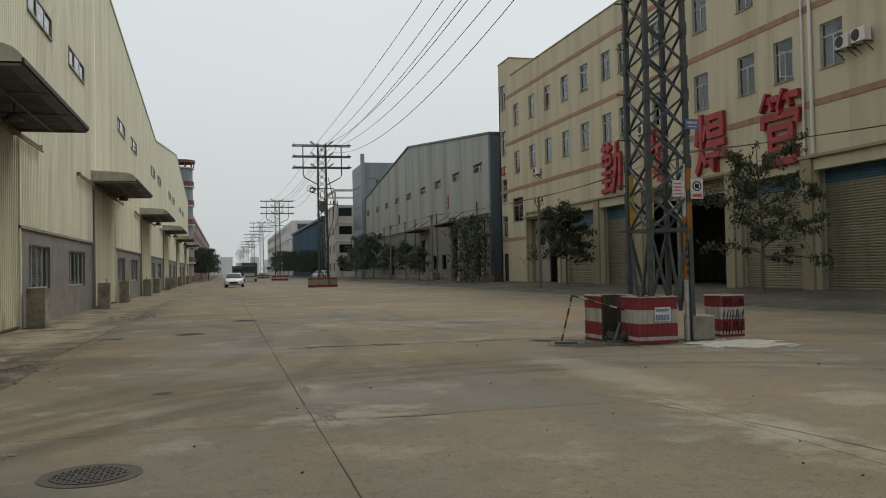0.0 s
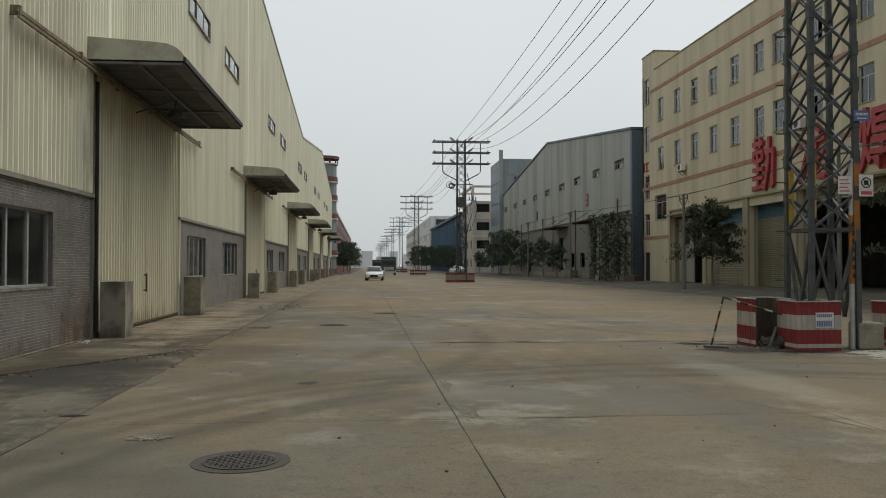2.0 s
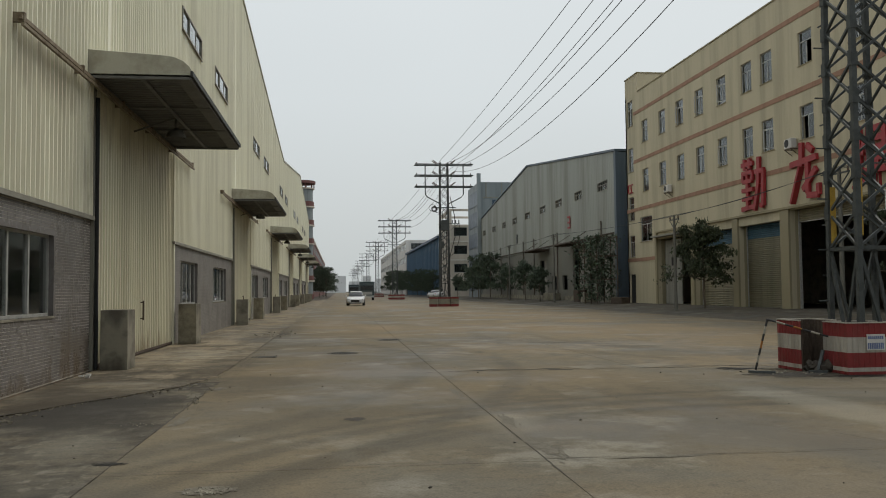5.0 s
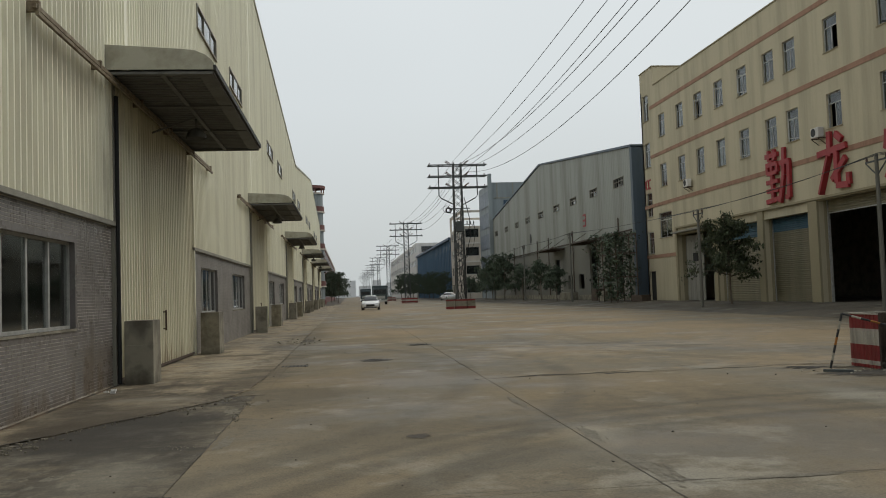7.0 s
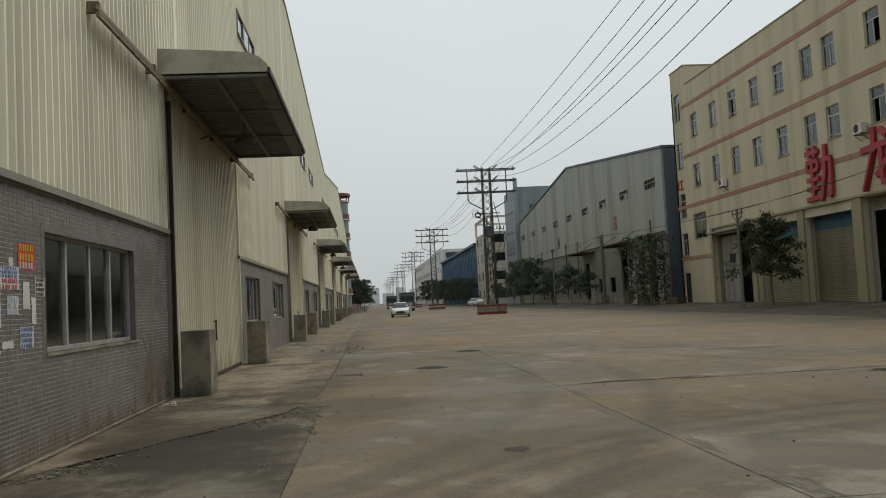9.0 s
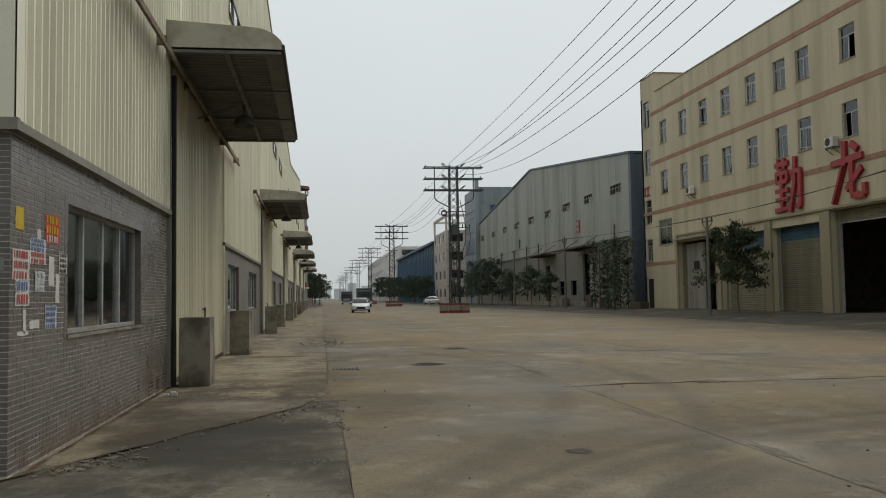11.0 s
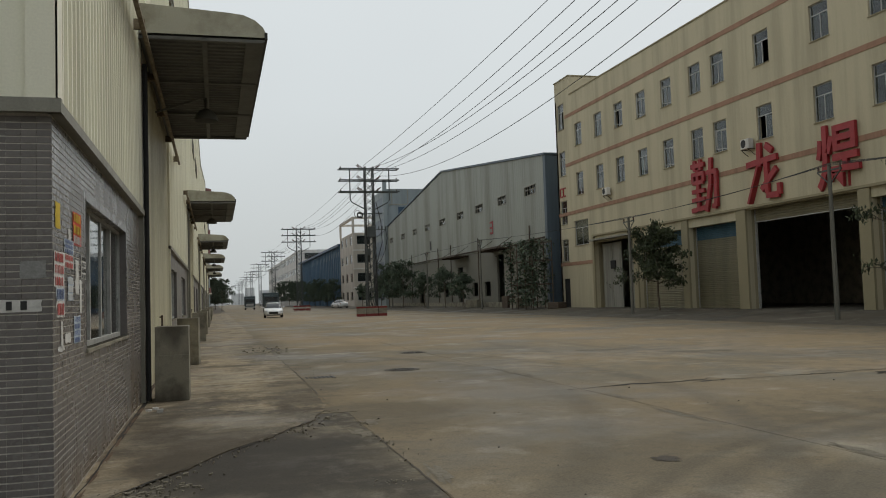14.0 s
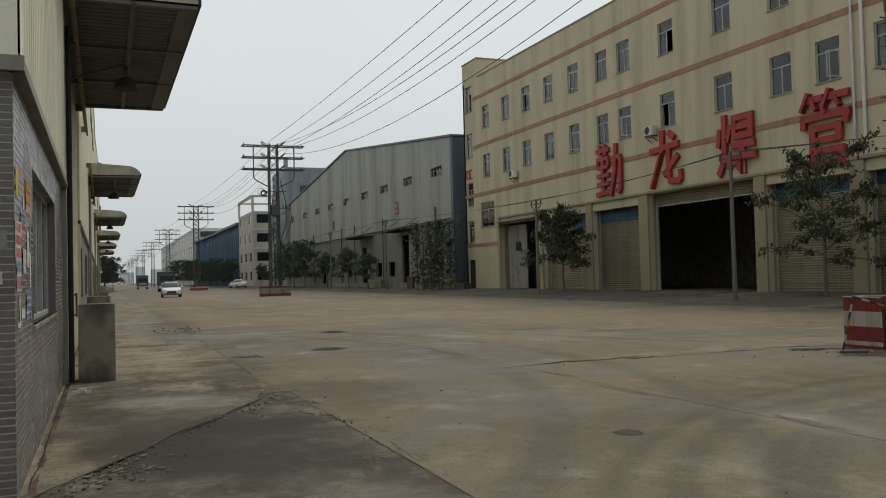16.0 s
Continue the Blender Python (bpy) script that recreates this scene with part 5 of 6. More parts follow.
# painted barrier boxes round the pylon feet
def ribbed_ring(x0, x1, y0, y1, z0, z1, walls, inset=0.0):
    """Ribbed steel sheet round a rectangle; walls names the sides that stand."""
    bm = bmesh.new()
    runs = {"s": ((x0, y0), (x1, y0), (0, -1)), "e": ((x1, y0), (x1, y1), (1, 0)), "n": ((x1, y1), (x0, y1), (0, 1)), "w": ((x0, y1), (x0, y0), (-1, 0))}
    for k in walls:
        a, b, out = runs[k]
        L = math.dist(a, b)
        for off in (inset,):
            ribs(bm, 0.0, L, lambda u: z0, lambda u: z1, 0.10, 0.014, lambda u, o, z: (a[0] + (b[0] - a[0]) * u / L + out[0] * (o + off), a[1] + (b[1] - a[1]) * u / L + out[1] * (o + off), z), 0.7)
    return bm


def barrier(at, w, d, h, stripes, walls="swen", rot=0.0, label="red and white striped ribbed steel barrier box"):
    b = thing("pylon_barrier", at, label, "barrier", "pylon barriers")
    b.rotation_euler = (0, 0, radians(rot))
    z = 0.0
    for red, share in stripes:
        zz = z + h * share
        part("stripe", ribbed_ring(-w / 2, w / 2, -d / 2, d / 2, z, zz, walls), (BARWHITE, BARRED, BLOCK)[red], b)
        z = zz
    part("lining", ribbed_ring(-w / 2, w / 2, -d / 2, d / 2, 0.0, h, walls, -0.03), RUST, b, "bare dark steel inside")
    bm = bmesh.new()
    runs = {"s": (-w / 2, w / 2, -d / 2 - 0.02, -d / 2 + 0.03), "n": (-w / 2, w / 2, d / 2 - 0.03, d / 2 + 0.02), "w": (-w / 2 - 0.02, -w / 2 + 0.03, -d / 2 + 0.03, d / 2 - 0.03), "e": (w / 2 - 0.03, w / 2 + 0.02, -d / 2 + 0.03, d / 2 - 0.03)}
    for k in walls:
        box(bm, *runs[k], h, h + 0.02)
    part("rim", bm, BARWHITE, b)
    return b


STR = [(1, 0.06), (0, 0.08), (1, 0.29), (0, 0.30), (1, 0.27)]
main_bar = barrier((13.315, 11.61, 0), 0.79, 0.72, 0.84, STR)
left_bar = barrier((12.84, 12.35, 0), 0.66, 0.78, 0.86, STR, "wne")
right_bar = barrier((15.27, 12.15, 0), 0.52, 0.6, 0.80, STR)
note = part("notice", B(-0.08, 0.24, -0.385, -0.378, 0.40, 0.66), PAPER, main_bar, "white printed notice")
bm = bmesh.new()
for i in range(9):
    box(bm, -0.065 + i * 0.032, -0.043 + i * 0.032, -0.389, -0.3855, 0.42, 0.52)
for i in range(8):
    box(bm, -0.06 + i * 0.035, -0.035 + i * 0.035, -0.389, -0.3855, 0.58, 0.63)
tagged(part("print", bm, BLUE_INK, note, "blue printed bars"), kind="stuff")
bm = bmesh.new()
r = random.Random(5)
for i in range(7):
    x = -0.22 + i * 0.068
    beam(bm, (x, -0.318, 0.34), (x + r.uniform(-0.03, 0.05), -0.318, 0.53), 0.024, 0.004)
    beam(bm, (x, -0.318, 0.44 + r.uniform(-0.06, 0.06)), (x + 0.05, -0.318, 0.42), 0.024, 0.004)
    beam(bm, (x, -0.318, 0.58), (x + r.uniform(-0.05, 0.05), -0.318, 0.77), 0.026, 0.004)
    beam(bm, (x - 0.01, -0.318, 0.70 + r.uniform(-0.05, 0.05)), (x + 0.05, -0.318, 0.66), 0.026, 0.004)
    beam(bm, (x - 0.02, -0.318, 0.06), (x + r.uniform(-0.05, 0.05), -0.318, 0.30), 0.034, 0.004)
tagged(part("graffiti", bm, INK, right_bar, "black painted bars"), kind="stuff")
for y in PYLON_Y[1:4]:
    for dx, w in ((-0.95, 0.7), (0.0, 1.0), (0.95, 0.7)):
        barrier((14.15 + dx, y - 0.9, 0), w, 0.5, 0.85, [(1, 0.26), (2, 0.56), (1, 0.18)] if y == PYLON_Y[1] else STR, label="grey and red striped steel barrier round the pylon foot" if y == PYLON_Y[1] else "red and white striped ribbed steel barrier box")
plinth = bevelled(-0.22, 0.22, -0.22, 0.22, 0, 0.47, 0.03, 2)
fp = tagged(part("pole_foot", plinth, BLOCK), "grey concrete foot block of the sign pole", "concrete block")
fp.location = (14.34, 11.55, 0)
fp.rotation_euler = (0, 0, radians(-6))

sign_pole = thing("sign_pole", (14.04, 11.46, 0), "galvanised steel pole carrying warning plates", "sign pole")
part("pole", tube(bmesh.new(), [(0, 0, 0), (0, 0, 3.35)], 0.047, 12), ALU, sign_pole)
part("reflective_band", tube(bmesh.new(), [(0, 0, 1.15), (0, 0, 2.35)], 0.051, 12), ORANGE, sign_pole, "orange warning sleeve")
bm = bmesh.new()
for i in range(7):
    box(bm, -0.022, 0.022, -0.057, -0.0515, 1.25 + i * 0.15, 1.33 + i * 0.15)
tagged(part("sleeve_marks", bm, INK, sign_pole), kind="stuff")
pl = part("warning_plate", B(-0.30, -0.06, -0.11, -0.095, 2.72, 3.03), PAPER, sign_pole, "white warning plate with red lines")
bm = bmesh.new()
for i in range(4):
    box(bm, -0.28, -0.09 - 0.03 * (i % 2), -0.113, -0.1105, 2.76 + i * 0.065, 2.78 + i * 0.065)
part("plate_print", bm, RED_INK, pl)
pl = part("no_climbing_plate", B(0.08, 0.34, -0.11, -0.095, 2.68, 3.06), PAPER, sign_pole, "white prohibition plate with ring")
bm = bmesh.new()
tube(bm, [(0.21 + 0.085 * math.cos(k * math.pi / 9), -0.112, 2.92 + 0.085 * math.sin(k * math.pi / 9)) for k in range(19)], 0.011, 4)
beam(bm, (0.15, -0.112, 2.98), (0.27, -0.112, 2.86), 0.018, 0.004)
box(bm, 0.17, 0.25, -0.113, -0.1105, 2.88, 2.96)
part("ring", bm, INK, pl)
part("plate_bar", B(0.11, 0.31, -0.113, -0.1105, 2.71, 2.77), RED_INK, pl)
bp_ = part("blue_plate", B(0.04, 0.32, -0.6, -0.585, 4.00, 4.19), BLUE_INK, near_pylon, "blue route plate with white lines")
bp_.location = (0.30, 0.1, 0)
bm = bmesh.new()
for i in range(9):
    box(bm, 0.07 + i * 0.025, 0.085 + i * 0.025, -0.604, -0.6005, 4.10, 4.145)
box(bm, 0.09, 0.27, -0.604, -0.6005, 4.04, 4.06)
part("plate_print", bm, PAPER, bp_)
for i, (cx, cy) in enumerate(((-0.42, -0.42), (0.42, -0.42), (-0.42, 0.42))):
    bm = bmesh.new()
    k = 0.92 if i != 1 else 0.95
    box(bm, cx * k - 0.05, cx * k + 0.05, cy * k - 0.062, cy * k - 0.055, (2.3, 1.9, 2.2)[i], (3.45, 3.3, 3.2)[i])
    part("warning_strip", bm, YELLOW if i != 1 else ORANGE, near_pylon, "yellow warning strip on the leg")

# striped rail and rubble beside the barriers
RAILWHITE = mat("worn_white_paint", (0.40, 0.37, 0.30), 0.75, scale=9, stain=0.6, vary=0.15)
rail = thing("striped_rail", (-0.21, -0.40, 0), "bent black, white and orange striped steel rail on a foot", "rail")
for a, b in ((Vector((11.93, 12.45, 0.04)), Vector((12.14, 12.40, 0.90))), (Vector((12.14, 12.40, 0.90)), Vector((13.12, 12.2, 0.60)))):
    n = 7
    for k in range(n):
        part("stripe", beam(bmesh.new(), a.lerp(b, k / n), a.lerp(b, (k + 1) / n), 0.036, sides=8), (INK, RAILWHITE, INK, ORANGE)[k % 4], rail)
bm = bmesh.new()
beam(bm, (11.75, 12.35, 0.025), (12.10, 12.10, 0.025), 0.06, 0.04)
part("foot", bm, STEEL, rail)
bm = bmesh.new()
beam(bm, (12.72, 12.15, 0.025), (12.98, 12.0, 0.025), 0.05, 0.04)
beam(bm, (12.85, 12.08, 0.04), (13.05, 12.25, 0.36), 0.045, 0.045)
part("foot", bm, STEEL, rail)
bm = bmesh.new()
for k in range(26):
    r = random.Random(100 + k)
    c = Vector((12.84 + r.uniform(-0.2, 0.2), 11.9 + r.uniform(-0.2, 0.2), 0))
    s = r.uniform(0.03, 0.11)
    g = bmesh.ops.create_icosphere(bm, subdivisions=1, radius=s, matrix=Matrix.Translation(c + Vector((0, 0, s * 0.6 + 0.05 * r.random()))))
    for v in g["verts"]:
        v.co += Vector((r.uniform(-1, 1), r.uniform(-1, 1), r.uniform(-1, 1))) * s * 0.3
tagged(part("rubble", bm, EARTH), "heap of dark broken concrete beside the barrier", "rubble", kind="stuff")

# ---- manhole covers and drain ----
def manhole(x, y, r0=0.28):
    m = thing("manhole_cover", (x, y, 0.0), "rusty round cast-iron manhole cover in the concrete", "manhole cover", "manhole covers")
    bm = bmesh.new()
    tube(bm, [(0, 0, -0.02), (0, 0, 0.004)], r0 + 0.085, 32)
    part("ring", bm, EARTH, m)
    bm = bmesh.new()
    tube(bm, [(0, 0, -0.02), (0, 0, 0.010)], r0, 32)
    for k in range(-7, 8):
        for j in range(-7, 8):
            cx, cy = k * 0.04, j * 0.04
            if cx * cx + cy * cy < (r0 - 0.03) ** 2:
                w = 0.015 if (k + j) % 2 else 0.006
                box(bm, cx - w, cx + w, cy - (0.021 - w), cy + (0.021 - w), 0.010, 0.015)
    part("lid", bm, IRON, m)
    return m


mh = manhole(4.60, 3.76)
copy_thing(mh, pose(4.75, 18.4, 0.0))
copy_thing(mh, pose(6.15, 23.5, 0.0))
drain = thing("drain_grate", (2.98, 17.7, 0.0), "iron slotted drain grate in the road", "drain")
part("frame", B(-0.3, 0.3, -0.2, 0.2, -0.02, 0.003), IRON, drain)
for k in range(7):
    part("slot", B(-0.26 + k * 0.078, -0.22 + k * 0.078, -0.16, 0.16, 0.003, 0.006), BLACK, drain)

# ---- trees ----
def tree(name, at, height, spread, trunk_h, leaves, seed, material, label, size=0.1, limbs=15, tuft=0.13):
    """A young tree: wandering limbs, side twigs, and leaves in uneven tufts along the twigs."""
    r = random.Random(seed)
    t = thing(name, at, label, "tree", "street trees")
    bm = bmesh.new()
    tufts = []
    lean = Vector((r.uniform(-0.12, 0.12), r.uniform(-0.12, 0.12), 0))
    axis = [lean * k + Vector((r.uniform(-0.04, 0.04), r.uniform(-0.04, 0.04), height * 0.93 * k)) for k in (0, 0.2, 0.4, 0.6, 0.8, 1.0)]
    tube(bm, axis, 0.03 + height * 0.007, 8, 0.2)
    for i in range(limbs):
        f = i / (limbs - 1)
        z = trunk_h + (height * 0.78 - trunk_h) * f
        k = z / (height * 0.93) * 5
        p = axis[int(k)].lerp(axis[min(5, int(k) + 1)], k - int(k))
        a = i * 2.4 + r.uniform(-0.4, 0.4)
        reach = spread * (1 - 0.60 * f) * r.uniform(0.7, 1.1)
        rise = (0.22 + 0.95 * f) * r.uniform(0.6, 1.3)
        pts = [p]
        for q in range(4):
            a += r.uniform(-0.3, 0.3)
            pts.append(pts[-1] + Vector((math.cos(a), math.sin(a), rise + r.uniform(-0.15, 0.2) - 0.12 * q)) * (reach / 4))
        tube(bm, pts, 0.012 + 0.012 * spread * (1 - f * 0.6), 5, 0.25)
        for q in range(1, 5):
            for m in range(r.choice((1, 2, 2, 3))):
                d = a + r.uniform(-1.5, 1.5)
                L = reach * r.uniform(0.14, 0.36)
                e = pts[q] + Vector((math.cos(d), math.sin(d), r.uniform(-0.45, 0.9))) * L
                tube(bm, [pts[q], pts[q].lerp(e, 0.5) + Vector((0, 0, 0.04)), e], 0.009, 4, 0.4)
                w = r.uniform(0.15, 1.0) ** 1.6
                tufts += [(e, w), (pts[q].lerp(e, 0.55), w * 0.6)]
        tufts.append((pts[4], 0.7))
    tufts.append((axis[5], 0.8))
    part("trunk", bm, BARK, t, "slender grey-brown trunk and limbs")
    verts, faces = [], []
    picks = r.choices(tufts, [w for _, w in tufts], k=leaves)
    for c, w in picks:
        q = c + Vector((r.gauss(0, tuft), r.gauss(0, tuft), r.gauss(-0.04, tuft * 0.7)))
        e = Euler((r.uniform(-1.2, 1.2), r.uniform(0.1, 1.4), r.uniform(0, 6.28)))
        L = size * r.uniform(0.55, 1.25)
        n = len(verts)
        for x, y, z in ((-L, 0, 0), (0, -L * 0.5, 0.12 * L), (L, 0, -0.3 * L), (0, L * 0.5, 0.12 * L)):
            v = Vector((x, y, z))
            v.rotate(e)
            verts.append(q + v)
        faces += [(n, n + 1, n + 2), (n, n + 2, n + 3)]
    me = bpy.data.meshes.new("crown")
    me.from_pydata(verts, [], faces)
    me.materials.append(material)
    c = new("crown", me)
    c.parent = t
    tagged(c, "loose leafy crown with gaps", kind="stuff")
    return t


tree("tree", (26.1, 45.9, 0.2), 5.3, 2.05, 1.6, 6600, 21, LEAF, "young street tree with dense green crown before the cream building", 0.105, 22, 0.16)
tree("tree", (25.9, 25.9, 0.22), 6.3, 2.8, 1.4, 3900, 8, LEAF, "young thin street tree with sparse green crown before a shutter", 0.095, 20, 0.12)
t1 = tree("tree", (25.8, 92.6, 0.15), 5.0, 1.6, 1.7, 1700, 12, LEAF_HAZED, "dusty green street tree beside the grey shed", 0.15, 13, 0.2)
t2 = tree("tree", (25.5, 113.5, 0.15), 6.6, 2.5, 1.3, 2600, 15, LEAF_HAZED, "broad dusty green tree beside the grey shed", 0.18, 15, 0.26)
for i, (x, y, k, s) in enumerate(((25.6, 101.5, 1, 0.95), (25.4, 84.0, 1, 0.8), (25.2, 121.0, 2, 1.0), (25.6, 129.5, 1, 1.1), (26.5, 152, 1, 0.9),
                                  (24.6, 176, 2, 0.9), (24.5, 186, 2, 0.8), (24.2, 197, 2, 1.0), (24.6, 210, 2, 0.9), (24.6, 224, 2, 1.0), (24.4, 240, 2, 1.1), (24.6, 262, 2, 1.2), (24.6, 285, 2, 1.3), (24.6, 320, 2, 1.4),
                                  (2.2, 178.0, 2, 1.0), (0.6, 190, 2, 1.1), (1.0, 215, 2, 1.2), (1.0, 260, 2, 1.3))):
    o = copy_thing((None, t1, t2)[k], pose(x, y, 0.12, 0, 0, i * 77))
    o.scale = (s, s, s)

# ---- utility and lamp poles before the cream building ----
POLE = mat("weathered_pole", (0.14, 0.135, 0.115), 0.85, scale=3, vary=0.15, streak=True)


def utility_pole(x, y, h, arm):
    u = thing("utility_pole", (x, y, 0.1), "slim grey concrete utility pole with a crossarm", "utility pole", "utility poles")
    part("pole", tube(bmesh.new(), [(0, 0, 0), (0, 0, h)], 0.10, 10, 0.7), POLE, u)
    bm = bmesh.new()
    beam(bm, (0, -arm / 2, h - 0.25), (0, arm / 2, h - 0.25), 0.06)
    beam(bm, (0, -arm / 2, h - 0.28), (0, 0, h - 0.8), 0.035)
    beam(bm, (0, arm / 2, h - 0.28), (0, 0, h - 0.8), 0.035)
    bar = part("crossarm", bm, STEEL, u)
    for k in (-1, 0, 1):
        part("insulator", tube(bmesh.new(), [(0, k * arm * 0.45, h - 0.22), (0, k * arm * 0.45, h - 0.05)], 0.04, 8), PORCELAIN, bar)
    return u


POLES = [(24.2, 45.6, 5.6), (23.8, 28.5, 5.95), (24.2, 8.0, 4.9), (25.2, 77.3, 6.6), (24.9, 97.0, 6.6), (24.8, 117.0, 6.4)]
for x, y, h in POLES:
    utility_pole(x, y, h, 1.3)
order = sorted(POLES, key=lambda p: p[1])
for k in (-1, 0, 1):
    bm = bmesh.new()
    pts = []
    for (x0, y0, h0), (x1, y1, h1) in zip(order, order[1:]):
        for i in range(10):
            t = i / 10
            pts.append((x0 + (x1 - x0) * t + 0.05 * k, y0 + (y1 - y0) * t, h0 + (h1 - h0) * t + 0.08 - 2.0 * t * (1 - t) * (0.3 + 0.1 * k) + 0.05 * k))
    tube(bm, pts, 0.012, 5)
    tagged(part("service_cable", bm, WIRE), "thin black cable sagging between the utility poles", "cable", "service cables")

# overgrown pipe scaffold beside the grey shed
scaf = thing("pipe_scaffold", (26.0, 67.0, 0.2), "tall rusty pipe frame overgrown with climbing plants", "scaffold")
for x in (-0.6, 1.1):
    for y in (-2.6, -0.9, 0.9, 2.4):
        part("post", tube(bmesh.new(), [(x, y, 0), (x, y, 5.5)], 0.045, 6), RUST, scaf)
for z in (2.0, 3.9, 5.4):
    bm = bmesh.new()
    for x in (-0.6, 1.1):
        beam(bm, (x, -2.7, z), (x, 2.5, z), 0.05)
    for y in (-2.6, -0.9, 0.9, 2.4):
        beam(bm, (-0.65, y, z + 0.04), (1.15, y, z + 0.04), 0.05)
    part("ledger", bm, RUST, scaf)
r = random.Random(77)
verts, faces = [], []
for i in range(2500):
    col = r.choice(((-0.6, -2.6), (-0.6, -0.9), (1.1, 0.9), (-0.6, 2.4), (1.1, -0.9), (0.2, 1.5)))
    z = 0.3 + 5.4 * r.random() ** 0.8
    w = 0.10 + 0.30 * abs(math.sin(z * 1.1 + col[1]))
    q = Vector((col[0] + r.gauss(0, w), col[1] + r.gauss(0, w), z))
    e = Euler((r.uniform(-1, 1), r.uniform(-1, 1), r.uniform(0, 6.28)))
    L = 0.16 * r.uniform(0.6, 1.3)
    n = len(verts)
    for x, y, zz in ((-L, 0, 0), (0, -L * 0.5, 0.1 * L), (L, 0, -0.2 * L), (0, L * 0.5, 0.1 * L)):
        v = Vector((x, y, zz))
        v.rotate(e)
        verts.append(q + v)
    faces += [(n, n + 1, n + 2), (n, n + 2, n + 3)]
me = bpy.data.meshes.new("climbing_leaves")
me.from_pydata(verts, [], faces)
me.materials.append(LEAF_HAZED)
ivy = new("climbing_leaves", me)
ivy.parent = scaf
tagged(ivy, "climbing dusty green leaves", kind="stuff")
# low clutter along the shed wall
for i, (x, y, w, d, h) in enumerate(((26.8, 71.5, 1.2, 1.6, 0.9), (27.0, 74.8, 0.9, 1.0, 1.1), (27.2, 86.0, 1.0, 1.8, 0.8), (26.9, 63.2, 1.2, 1.0, 0.5))):
    c = part("crate", bevelled(-w / 2, w / 2, -d / 2, d / 2, 0, h, 0.03, 1), (BLOCK, RUST)[i % 2])
    c.location = (x, y, 0.26)
    c.rotation_euler = (0, 0, 0.2 * i)
    tagged(c, "dark weathered storage crate beside the shed wall", "crate", "crates by the shed")
# ---- vehicles ----
CARWHITE = mat("white_car_paint", (0.72, 0.73, 0.74), 0.25, scale=1, vary=0.02, bump=0, stain=0.1, spec=0.6)
CARGLASS = mat("dark_car_glass", (0.02, 0.025, 0.03), 0.08, vary=0.02, bump=0, spec=0.8)
TYRE = mat("tyre_rubber", (0.025, 0.025, 0.025), 0.85, vary=0.1)
TRUCK = mat("truck_green", (0.05, 0.07, 0.075), 0.6, scale=3, vary=0.1)
LAMPGLASS = mat("headlamp", (0.65, 0.67, 0.70), 0.15, vary=0.02, bump=0, spec=0.8)


def loft(sections):
    """Closed body through cross sections; each is (y, [(x, z), ...]) for one half, mirrored."""
    bm = bmesh.new()
    rings = []
    for y, half in sections:
        ring = [bm.verts.new((x, y, z)) for x, z in half] + [bm.verts.new((-x, y, z)) for x, z in half[::-1]]
        rings.append(ring)
    for a, b in zip(rings, rings[1:]):
        n = len(a)
        for i in range(n):
            j = (i + 1) % n
            bm.faces.new((a[i], b[i], b[j], a[j]))
    bm.faces.new(rings[0])
    bm.faces.new(rings[-1][::-1])
    bmesh.ops.recalc_face_normals(bm, faces=bm.faces[:])
    return bm


